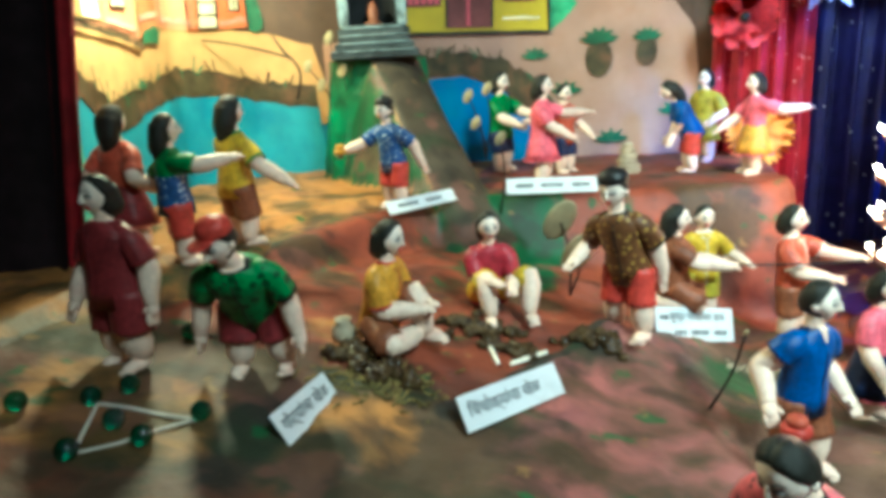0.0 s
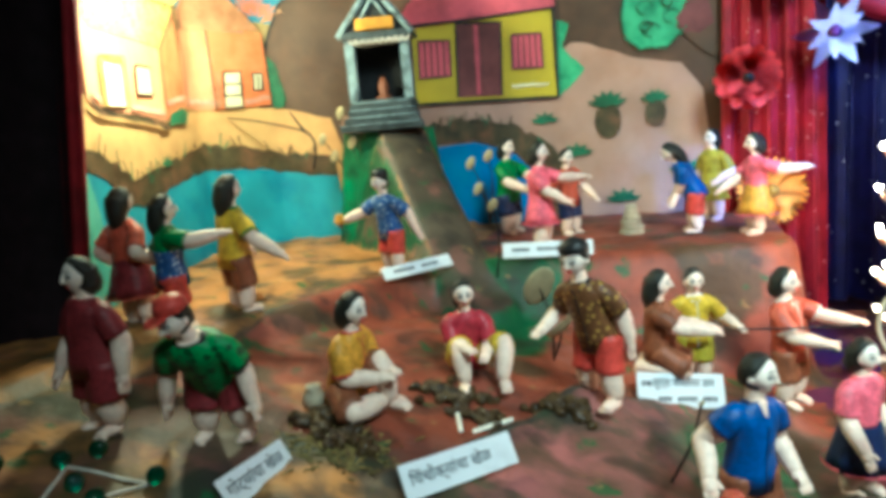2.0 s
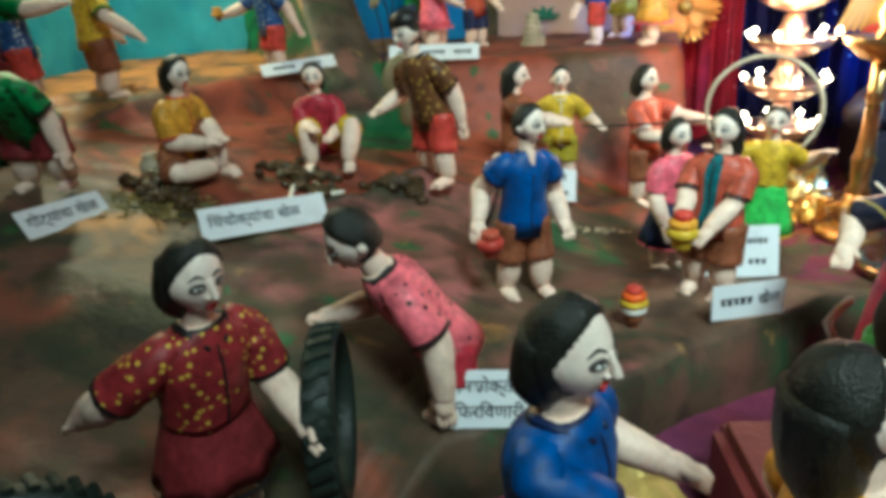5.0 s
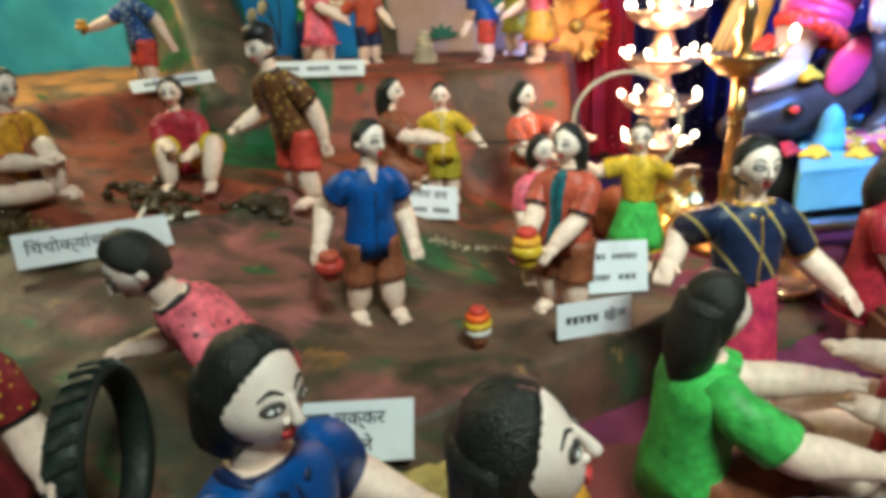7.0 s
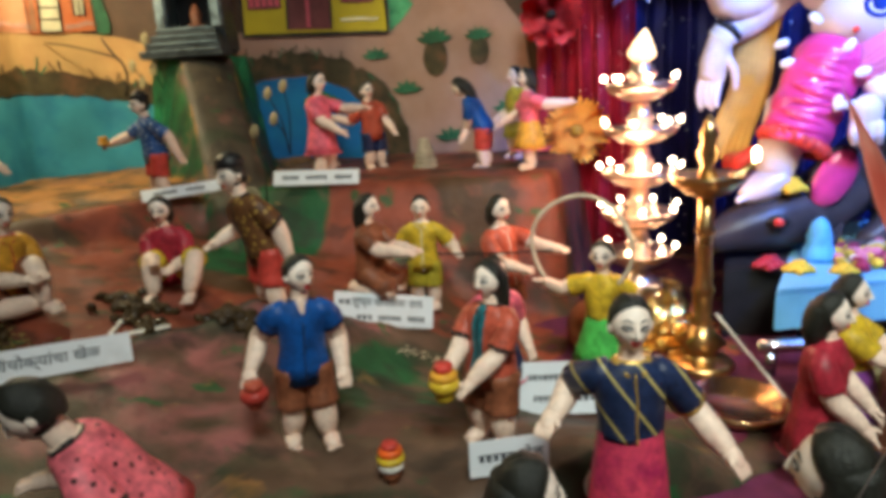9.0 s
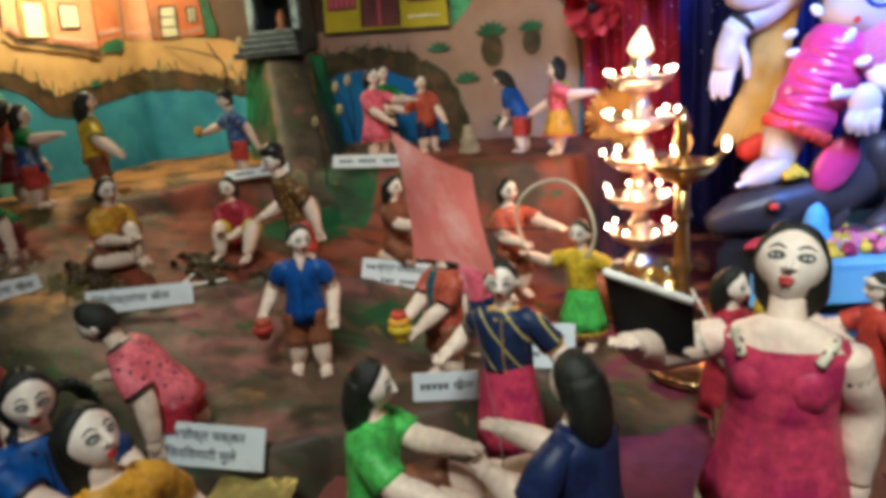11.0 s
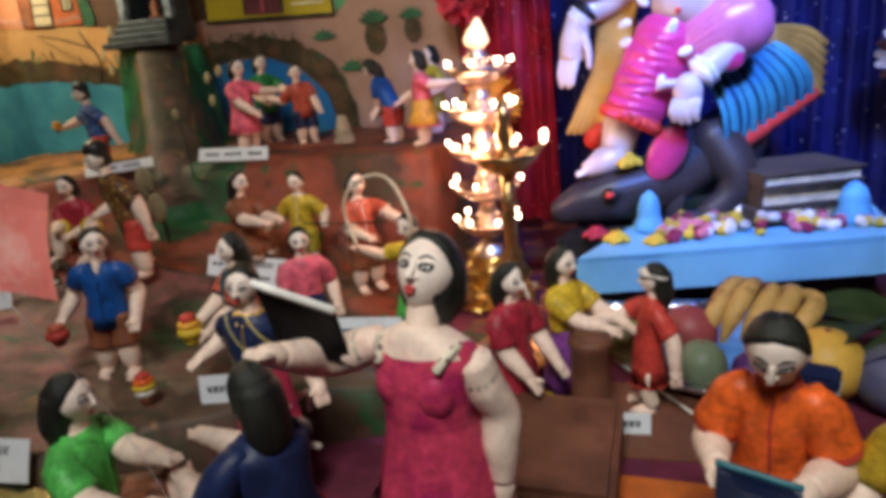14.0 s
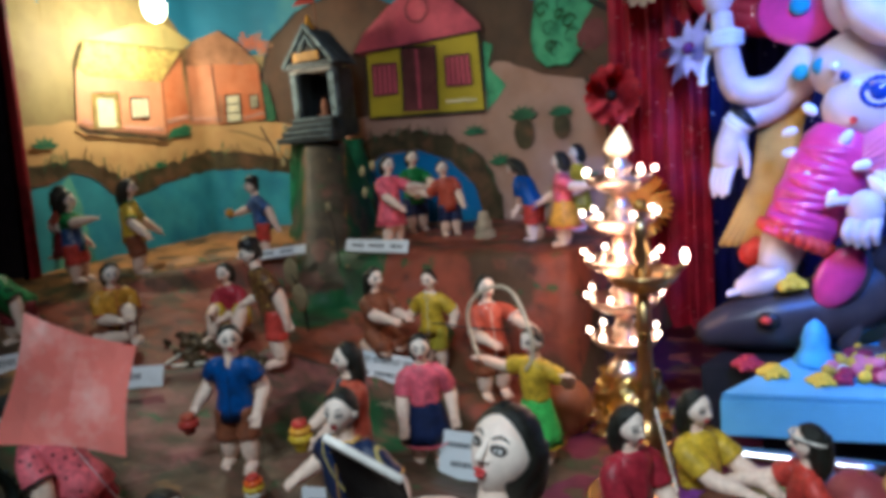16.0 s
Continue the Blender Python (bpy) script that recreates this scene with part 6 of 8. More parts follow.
plat = tagged(new("idol_platform"), "light blue painted platform under the statue", "platform")
side = Vector((0.075, 0.30))
plan = [(a0.x, a0.y), (a1.x, a1.y), (a1.x - 0.03, a1.y + 0.28), (a0.x + side.x, a0.y + side.y)]
prism("body", plan, 0.178, 0.2205, PLAT, plat)
prism("top_board", [(x, y - 0.0006) for x, y in plan], 0.2207, 0.225, PLAT, plat, "thin top board")
under = tagged(new("platform_support"), "black cloth-covered base under the blue platform", "support")
prism("base", [(a0.x + 0.03, a0.y + 0.04), (a1.x - 0.02, a1.y + 0.02), (a1.x - 0.05, a1.y + 0.26), (a0.x + 0.09, a0.y + 0.28)], 0.1385, 0.1775, C["black"], under)
prism("rear_base", [(0.672, 0.968), (0.742, 0.985), (0.800, 1.235), (0.700, 1.230)], 0.1385, 0.2235, C["black"], under, "black cloth-covered block")

I_SKIN = mat("idol_pale_paint", (0.64, 0.54, 0.56), 0.42, 0.08, 20, 0.05, coat=0.3)
I_PINK = mat("idol_magenta_cloth", (0.72, 0.05, 0.24), 0.32, 0.15, 20, 0.1, coat=0.3)
I_ROSE = mat("idol_rose_cloth", (0.70, 0.19, 0.40), 0.3, 0.12, 20, 0.08, coat=0.3)
I_JEWEL = mat("idol_blue_jewel", (0.02, 0.05, 0.30), 0.15, 0.2, 40, 0.05, coat=0.5)
I_GOLD = mat("idol_gold_drape", (0.48, 0.26, 0.06), 0.35, 0.2, 30, 0.2)
I_TEAL = mat("idol_teal_cloth", (0.05, 0.30, 0.40), 0.35, 0.2, 30, 0.1, second=(0.03, 0.22, 0.34))
# darker copy of the teal: shade between the quilted ribs, put into the colour
I_TEAL_SHADED = mat("idol_teal_crease_shade", (0.010, 0.075, 0.13), 0.45, 0.2, 30, 0.1)
I_RED = mat("idol_red_edge", (0.62, 0.05, 0.04), 0.4, 0.2, 30, 0.2)
I_GREY = mat("statue_grey_paint", (0.030, 0.026, 0.030), 0.35, 0.3, 30, 0.1, second=(0.06, 0.046, 0.045))
I_SILVER = mat("idol_pearl_paint", (0.80, 0.80, 0.84), 0.25, 0.05, 40, 0.05, coat=0.4)
bm = bmesh.new()
# lower leg and foot, thighs in folds of cloth, belly, chest
tube(bm, [(0.752, 1.085, 0.405), (0.739, 1.062, 0.355), (0.731, 1.050, 0.320)], [0.030, 0.026, 0.020], 0, 12)
tube(bm, [(0.735, 1.052, 0.318), (0.715, 1.040, 0.308), (0.697, 1.030, 0.299)], [0.020, 0.018, 0.010], 0, 12, 1.2, (0.5, -0.8, 0))
for k in range(4):
    tube(bm, [(0.700 + 0.004 * k, 1.024 + 0.006 * k, 0.300), (0.688 + 0.004 * k, 1.018 + 0.006 * k, 0.296)], [0.005, 0.004], 0, 8)
tube(bm, [(0.752, 1.058, 0.362), (0.770, 1.075, 0.412), (0.798, 1.092, 0.468)], [0.035, 0.0385, 0.037, 0.040, 0.038, 0.041, 0.0395, 0.0415, 0.036], 1, 24, 1.04, (1, 0.2, -0.4), 40)
for q in range(24):
    t = 2 * math.pi * q / 24
    ball(bm, Vector((0.752, 1.058, 0.362)) + Euler((radians(-12), radians(24), 0)).to_matrix() @ Vector((0.037 * math.cos(t), 0.036 * math.sin(t), -0.002)), (0.008, 0.008, 0.009), 4, None, 6)
# cloth drawn in gathers round the shin, fanned folds along the raised thigh
lo, hi = Vector((0.752, 1.058, 0.362)), Vector((0.798, 1.092, 0.468))
ax = (hi - lo).normalized()
sx = (Vector((1, 0.2, -0.4)) - ax * ax.dot(Vector((1, 0.2, -0.4)))).normalized()
fx = Vector((0, -1, 0)) - ax * ax.dot(Vector((0, -1, 0)))
fx.normalize()
for k in range(10):
    t = 0.07 + 0.088 * k
    line = []
    for q in range(7):
        a = radians(-85 + 170 * q / 6)
        line.append(lo.lerp(hi, t - 0.08 * math.cos(a) + (0.10 - 0.05 * (k % 3)) * math.sin(a)) + (sx * math.sin(a) + fx * math.cos(a)) * (0.0350 + 0.001 * (k % 2)))
    tube(bm, line, [0.002, 0.0055, 0.0068, 0.005, 0.001], 1, 8, 1, None, 14)
th = [Vector((0.812, 1.082, 0.446)), Vector((0.852, 1.084, 0.461)), Vector((0.898, 1.095, 0.474))]
tube(bm, th, [0.026, 0.033, 0.038, 0.042, 0.044, 0.042, 0.030], 7, 24, 1.0, (0, 0.2, 1), 30)
for k in range(8):
    a = radians(-62 + 19 * k)
    line = []
    for q in range(6):
        t = q / 5
        p = th[0].lerp(th[2], 0.92 * t) + Vector((0, 0, 0.004 * math.sin(math.pi * t)))
        r = 0.026 + 0.0165 * math.sin(min(1.0, t * 1.25) * math.pi / 2) - 0.009 * max(0, t - 0.7) * 3.3
        b = a * (0.55 + 0.45 * t) - 0.35 * (1 - t)
        p = p + Vector((0, -math.cos(b), math.sin(b))) * r
        line.append(p)
    tube(bm, line, [0.002, 0.0055, 0.0065, 0.0055, 0.003, 0.0005], 7, 8, 1, None, 16)
ball(bm, (0.862, 1.056, 0.426), (0.018, 0.012, 0.014), 1, None, 12)
ball(bm, (0.818, 1.095, 0.500), (0.050, 0.046, 0.042), 0, None, 20)
ball(bm, (0.812, 1.112, 0.545), (0.060, 0.045, 0.042), 0, None, 20)
ball(bm, (0.806, 1.052, 0.487), (0.004, 0.003, 0.004), 4, None, 8)
for q in range(18):
    t = 2 * math.pi * q / 18
    ball(bm, (0.828 + 0.015 * math.cos(t), 1.050, 0.514 + 0.014 * math.sin(t)), (0.0032, 0.0022, 0.0032), 8, None, 6)
ball(bm, (0.828, 1.051, 0.514), (0.009, 0.003, 0.009), 8, None, 12)
for k in range(9):
    t = k / 8
    ball(bm, (0.785 + 0.085 * t, 1.068 - 0.014 * math.sin(math.pi * t), 0.545 - 0.030 * math.sin(math.pi * t)), (0.0055, 0.003, 0.0055), 8 if k % 2 else 5, None, 8)
# arms
tube(bm, [(0.755, 1.135, 0.555), (0.722, 1.142, 0.520), (0.696, 1.138, 0.503), (0.669, 1.120, 0.492)], [0.022, 0.019, 0.017, 0.014], 0, 12, 1, None, 12)
tube(bm, [(0.670, 1.120, 0.494), (0.664, 1.117, 0.462), (0.660, 1.115, 0.440)], [0.013, 0.0165, 0.0145], 0, 12, 1.2, (1, 0.3, 0))
for k in range(4):
    tube(bm, [(0.650 + 0.0065 * k, 1.113, 0.446), (0.645 + 0.007 * k, 1.108 - 0.003 * k, 0.422), (0.648 + 0.006 * k, 1.104 - 0.004 * k, 0.402 + 0.004 * (k % 2))], [0.0056, 0.0048, 0.003], 0, 8)
tube(bm, [(0.676, 1.114, 0.470), (0.686, 1.104, 0.450), (0.688, 1.100, 0.426)], [0.007, 0.0055, 0.0035], 0, 8)
for k in range(3):
    tube(bm, [(0.668 + 0.005 * k, 1.120, 0.488 + 0.005 * k), (0.671 + 0.005 * k, 1.1205, 0.4915 + 0.005 * k)], [0.017, 0.017], 5 if k < 2 else 6, 14, 1.1, None, 2)
tube(bm, [(0.750, 1.135, 0.565), (0.712, 1.135, 0.532), (0.672, 1.122, 0.535), (0.661, 1.112, 0.585), (0.657, 1.110, 0.628)], [0.022, 0.019, 0.018, 0.015, 0.012], 0, 12, 1, None, 16)
for k in range(3):
    tube(bm, [(0.660, 1.111, 0.588 + 0.006 * k), (0.6598, 1.111, 0.592 + 0.006 * k)], [0.021, 0.021], 5, 14, 1.1, None, 2)
ball(bm, (0.655, 1.108, 0.655), (0.020, 0.014, 0.030), 0, None, 12)
for k in range(4):
    tube(bm, [(0.643 + 0.008 * k, 1.106, 0.672), (0.642 + 0.009 * k, 1.104, 0.705)], [0.006, 0.0045], 0, 8)
tube(bm, [(0.645, 1.108, 0.588), (0.636, 1.106, 0.565), (0.634, 1.106, 0.545)], [0.004, 0.004, 0.006], 5, 8)
tube(bm, [(0.872, 1.075, 0.446), (0.856, 1.058, 0.432), (0.836, 1.045, 0.416)], [0.018, 0.018, 0.015], 0, 12, 1, None, 14)
ball(bm, (0.820, 1.036, 0.394), (0.0175, 0.013, 0.022), 0, None, 12)
tube(bm, [(0.806, 1.036, 0.404), (0.794, 1.030, 0.404), (0.786, 1.027, 0.400)], [0.006, 0.005, 0.0035], 0, 8)
for k in range(4):
    tube(bm, [(0.808 + 0.008 * k, 1.030, 0.384), (0.805 + 0.0085 * k, 1.021, 0.372 - 0.003 * (k in (1, 2))), (0.808 + 0.008 * k, 1.024, 0.360 - 0.003 * (k in (1, 2)))], [0.0056, 0.0052, 0.0035], 0, 8)
for k in range(2):
    tube(bm, [(0.832 + 0.006 * k, 1.043, 0.412 + 0.005 * k), (0.835 + 0.006 * k, 1.0445, 0.4145 + 0.005 * k)], [0.019, 0.019], 5, 14, 1.1, None, 2)
# head with a curved trunk, ears, gems
ball(bm, (0.812, 1.120, 0.625), (0.048, 0.045, 0.052), 0, None, 18)
tube(bm, [(0.808, 1.085, 0.625), (0.820, 1.062, 0.592), (0.850, 1.052, 0.572), (0.880, 1.055, 0.580), (0.888, 1.060, 0.602)], [0.026, 0.023, 0.019, 0.015, 0.010], 0, 12, 1, None, 16)
lathe(bm, (0.812, 1.125, 0.662), [(0.046, 0), (0.05, 0.012), (0.036, 0.03), (0.04, 0.042), (0.022, 0.062), (0.006, 0.17)], 2, 18)
for s in (-1, 1):
    ball(bm, (0.812 - 0.074 * s, 1.128, 0.618), (0.046, 0.010, 0.040), 1, Euler((0, radians(18 * s), 0)).to_matrix(), 16)
    ball(bm, (0.812 - 0.070 * s, 1.116, 0.622), (0.012, 0.006, 0.012), 3, None, 10)
for p in ((0.737, 1.092, 0.478), (0.742, 1.072, 0.455), (0.768, 1.042, 0.428), (0.815, 1.046, 0.440), (0.790, 1.034, 0.408), (0.800, 1.050, 0.470), (0.765, 1.055, 0.502), (0.845, 1.058, 0.480)):
    ball(bm, p, (0.0060, 0.0035, 0.0092), 5, Euler((0, p[0] * 40, 0)).to_matrix(), 10)
for p in ((0.822, 1.062, 0.515), (0.805, 1.074, 0.540), (0.770, 1.085, 0.548), (0.745, 1.108, 0.545), (0.835, 1.078, 0.545)):
    ball(bm, p, (0.010, 0.005, 0.010), 3, None, 10)
# gold drape behind and saddle cloth with a red edge
for k in range(7):
    tube(bm, [(0.752 - 0.006 * k, 1.150 + 0.004 * (k % 2), 0.545), (0.733 - 0.006 * k, 1.150, 0.490), (0.728 - 0.006 * k, 1.140, 0.430), (0.714 - 0.007 * k, 1.132, 0.380), (0.704 - 0.009 * k, 1.120, 0.335)], [0.005, 0.007, 0.007, 0.006, 0.003], 2, 8, 1.2, (1, 0.4, 0), 16)
tube(bm, [(0.690, 1.118, 0.330), (0.700, 1.075, 0.335), (0.712, 1.062, 0.352)], [0.014, 0.016, 0.010], 4, 10)
rows = []
for i in range(55):
    t = 0.11 + 0.89 * i / 54
    e0, e1 = Vector((0.818, 1.092, 0.400)).lerp(Vector((0.912, 1.185, 0.440)), t), Vector((0.840, 1.078, 0.294)).lerp(Vector((0.962, 1.225, 0.366)), t)
    row = []
    for j in range(9):
        k = j / 8
        p = e0.lerp(e1, k) + Vector((0.6, -0.7, 0.2)).normalized() * (0.020 * math.sin(math.pi * k) + 0.0085 * abs(math.sin(math.pi * 11 * t)) * (0.55 + 0.45 * abs(math.sin(math.pi * 3.5 * k))))
        row.append(bm.verts.new(p))
    rows.append(row)
for r0, r1 in zip(rows, rows[1:]):
    for j in range(8):
        # faces low between ribs get the darker teal as painted crease shade
        f = bm.faces.new((r0[j], r1[j], r1[j + 1], r0[j + 1]))
        f.material_index = 3 if abs(math.sin(math.pi * 11 * (0.11 + 0.89 * (rows.index(r0) + 0.5) / 54))) > 0.42 else 9
tube(bm, [rows[0][8].co.copy(), rows[27][8].co.copy(), rows[54][8].co.copy()], [0.0095, 0.0095], 4, 8, 1, None, 10)
up = Vector((-0.003, -0.004, 0.012))
tube(bm, [rows[0][8].co + up, rows[27][8].co + up, rows[54][8].co + up], [0.003, 0.003], 2, 8, 1, None, 10)
for k in range(6):
    tube(bm, [(0.906, 1.188, 0.456 - 0.004 * k), (0.944, 1.216, 0.448 - 0.011 * k), (0.972, 1.236, 0.428 - 0.013 * k)], [0.005, 0.008, 0.006], 2, 8)
idol = link(bm, "seated_statue", [I_SKIN, I_PINK, I_GOLD, I_TEAL, I_RED, I_SILVER, C["black"], I_ROSE, I_JEWEL, I_TEAL_SHADED])
tagged(idol, "painted plaster festival statue in magenta and gold drapery", "statue")
bm = bmesh.new()
tube(bm, [(0.658, 1.014, 0.243), (0.687, 1.030, 0.254), (0.725, 1.050, 0.262), (0.775, 1.080, 0.272), (0.825, 1.125, 0.298), (0.872, 1.195, 0.318)], [0.015, 0.028, 0.038, 0.040, 0.044, 0.046], 0, 20, 1.0, None, 28)
tube(bm, [(0.835, 1.115, 0.335), (0.872, 1.100, 0.285), (0.868, 1.085, 0.255), (0.838, 1.066, 0.234)], [0.034, 0.030, 0.020, 0.012], 0, 12, 1, None, 12)
ball(bm, (0.826, 1.058, 0.232), (0.020, 0.014, 0.009), 0, None, 10)
tube(bm, [(0.800, 1.085, 0.300), (0.806, 1.072, 0.262), (0.800, 1.062, 0.232)], [0.018, 0.012, 0.009], 0, 10)
ball(bm, (0.796, 1.046, 0.318), (0.022, 0.008, 0.037), 1, Euler((0, radians(26), radians(10))).to_matrix(), 16)
ball(bm, (0.797, 1.052, 0.318), (0.026, 0.009, 0.042), 0, Euler((0, radians(26), radians(10))).to_matrix(), 16)
ball(bm, (0.734, 1.010, 0.272), (0.013, 0.006, 0.010), 3, None, 12)
ball(bm, (0.733, 1.004, 0.273), (0.006, 0.004, 0.005), 2, None, 10)
tagged(link(bm, "mount_statue", [I_GREY, I_PINK, I_RED, C["black"]]), "dark grey plaster mount crouching under the statue", "statue")

# ---- offerings on and before the platform ----
PAGE = mat("paper_edge", (0.74, 0.66, 0.48), 0.7, 0.2, 90, 0.3)
COVER = mat("book_cover", (0.10, 0.075, 0.06), 0.5, 0.2, 30, 0.15)
for k, (w, dd, h, dx) in enumerate(((0.130, 0.095, 0.020, -0.006), (0.118, 0.09, 0.026, -0.004), (0.128, 0.10, 0.018, 0.0))):
    bk = tagged(new("book"), "thick closed book with dark covers in a stack", "book", "stacked books")
    bk.matrix_world = pose(0.938 + dx, 1.118, 0.2255 + (0, 0.0205, 0.047)[k], 0, 0, 30)
    bm = bmesh.new(); box(bm, (0, 0.002, h / 2), (w - 0.008, dd - 0.008, h - 0.005)); part("page_block", bm, PAGE, bk, "yellowed page block", False)
    for z in (0.0013, h - 0.0013):
        bm = bmesh.new(); box(bm, (0, 0, z), (w, dd, 0.0024), 0, None, 0.0006); part("cover", bm, COVER, bk, "", False)
    bm = bmesh.new(); box(bm, (-w / 2 + 0.001, 0, h / 2), (0.003, dd, h - 0.002)); part("spine", bm, COVER, bk, "", False)

rnd = random.Random(7)
PETALS = [mat("petal_white", (0.75, 0.68, 0.62), 0.6), mat("petal_yellow", (0.68, 0.45, 0.04), 0.6), mat("petal_maroon", (0.30, 0.02, 0.06), 0.6), mat("petal_pink", (0.6, 0.18, 0.25), 0.6)]
bm = bmesh.new()
for k in range(130):
    t, s = rnd.random(), rnd.random()
    p = a0.lerp(a1, 0.30 + 0.68 * t) + Vector((-d.y, d.x, 0)) * (0.03 + 0.09 * s)
    ball(bm, (p.x, p.y, 0.231 + 0.010 * rnd.random() * (1 - abs(2 * t - 1))), (0.007 + 0.004 * rnd.random(), 0.007, 0.006), rnd.randrange(4), Euler((rnd.random(), rnd.random(), rnd.random() * 6)).to_matrix(), 7)
tagged(link(bm, "flower_offering", PETALS), "strewn white, yellow and maroon flower heads on the platform", "flowers", kind="stuff")


def blossom(at, r, m, label):
    fl = tagged(new("marigold"), label, "flower")
    fl.location = at
    bm = bmesh.new()
    ball(bm, (0, 0, 0), (r * 0.36, r * 0.30, r * 0.20), 0, None, 7)
    me = bpy.data.meshes.new("petal"); bm.to_mesh(me); bm.free(); me.materials.append(m)
    for p in me.polygons:
        p.use_smooth = True
    for k in range(18):
        t = k * 2.4
        w = math.sqrt((k + 0.5) / 18)
        ob = new("petal", me)
        ob.parent = fl
        ob.matrix_local = Matrix.Translation((r * 0.85 * w * math.cos(t), r * 0.85 * w * math.sin(t), r * (1.0 - 0.65 * w))) @ Euler((0.5 * math.sin(k), 0.6 * w, t)).to_matrix().to_4x4()
    bm = bmesh.new()
    ball(bm, (0, 0, r * 0.45), (r * 0.75, r * 0.75, r * 0.45), 0, None, 9)
    part("flower_heart", bm, m, fl)


blossom((0.750, 0.962, 0.2225), 0.016, PETALS[1], "yellow marigold head lying on the platform")
blossom((0.795, 0.962, 0.2225), 0.014, PETALS[1], "yellow marigold head lying on the platform")
blossom((0.722, 0.975, 0.2225), 0.017, C["crimson"], "crimson flower head lying on the platform")
blossom((0.748, 1.040, 0.300), 0.020, PETALS[1], "yellow flower cluster on the mount's head")
# the first cone is a plain shape for a small lumpy toy figure
for (x, y, h, r), lab in zip(((0.779, 1.015, 0.052, 0.018), (1.005, 1.085, 0.05, 0.022)), ("pale blue cone for a small lumpy toy figure on the platform", "blue folded cloth with a yellow base on the platform")):
    bm = bmesh.new()
    lathe(bm, (x, y, 0.2247), [(r, 0), (r * 1.05, h * 0.15), (r * 0.75, h * 0.45), (r * 0.8, h * 0.55), (r * 0.55, h * 0.85), (r * 0.15, h)], 0, 16)
    tagged(link(bm, "cloth_cone", [mat("bundle_blue", (0.12, 0.42, 0.68), 0.5)]), lab, "cloth")

TIN = mat("steel_tray", (0.72, 0.72, 0.74), 0.22, 0.1, 40, 0.05, metal=1.0)
bm = bmesh.new(); lathe(bm, (0.872, 0.852, 0.1392), [(0.080, 0), (0.096, 0.010), (0.101, 0.018), (0.099, 0.018), (0.080, 0.003), (0.01, 0.002)], 0, 48)
tagged(link(bm, "steel_tray", [TIN]), "round polished steel tray of fruit before the platform", "tray")


def fruit(name, label, at, r, color, second, squash=1.0):
    bm = bmesh.new()
    ball(bm, (at[0], at[1], at[2]), (r, r, r * squash), 0, None, 20)
    ball(bm, (at[0], at[1], at[2] + r * squash * 0.98), (r * 0.1, r * 0.1, r * 0.08), 1, None, 8)
    tagged(link(bm, name, [mat(name + "_skin", color, 0.45, 0.2, 30, 0.3, second=second, blot=14), C["brown"]]), label, "fruit")


fruit("orange", "ripe yellow-orange fruit in the offering", (0.962, 0.800, 0.172), 0.033, (0.60, 0.36, 0.06), (0.48, 0.25, 0.05))
fruit("guava", "olive green guava on the steel tray", (0.790, 0.820, 0.168), 0.029, (0.20, 0.17, 0.06), (0.26, 0.13, 0.06), 0.95)
fruit("pomegranate", "dull red pomegranate on the steel tray", (0.845, 0.846, 0.169), 0.028, (0.30, 0.06, 0.07), (0.22, 0.05, 0.05))
fruit("sweet_lime", "small grey-green sweet lime on the steel tray", (0.862, 0.789, 0.164), 0.023, (0.12, 0.16, 0.10), (0.16, 0.18, 0.10))
fruit("custard_apple", "grey knobbly custard apple beside the tray", (1.011, 0.794, 0.168), 0.030, (0.09, 0.09, 0.17), (0.14, 0.14, 0.12))
fruit("plum", "dark purple plum under the bananas", (0.905, 0.800, 0.158), 0.018, (0.06, 0.02, 0.12), (0.10, 0.03, 0.14))
BANANA = mat("banana_skin", (0.50, 0.31, 0.10), 0.5, 0.2, 40, 0.15, second=(0.16, 0.07, 0.03), blot=40, amount=0.45)
bn = tagged(new("banana_bunch"), "bunch of ripe spotted bananas leaning on the fruit", "fruit")
for k in range(5):
    x = 0.872 + 0.0185 * k
    bm = bmesh.new(); tube(bm, [(0.905 + 0.006 * k, 0.905 - 0.006 * k, 0.205), (x + 0.010, 0.882 - 0.006 * k, 0.210 + 0.003 * (k % 2)), (x - 0.003, 0.850 - 0.005 * k, 0.192 + 0.005 * (k % 2)), (x - 0.014, 0.838 - 0.003 * k, 0.160 + 0.006 * (k % 3))], [0.003, 0.0075, 0.0105, 0.0095, 0.003], 0, 7, 1, None, 14); part("banana", bm, BANANA, bn)
bm = bmesh.new(); tube(bm, [(0.900, 0.900, 0.204), (0.935, 0.884, 0.204)], [0.006, 0.006], 0, 8); part("stalk", bm, C["brown"], bn)
BETEL = mat("betel_leaf", (0.045, 0.085, 0.03), 0.4, 0.3, 40, 0.2, second=(0.07, 0.10, 0.04))
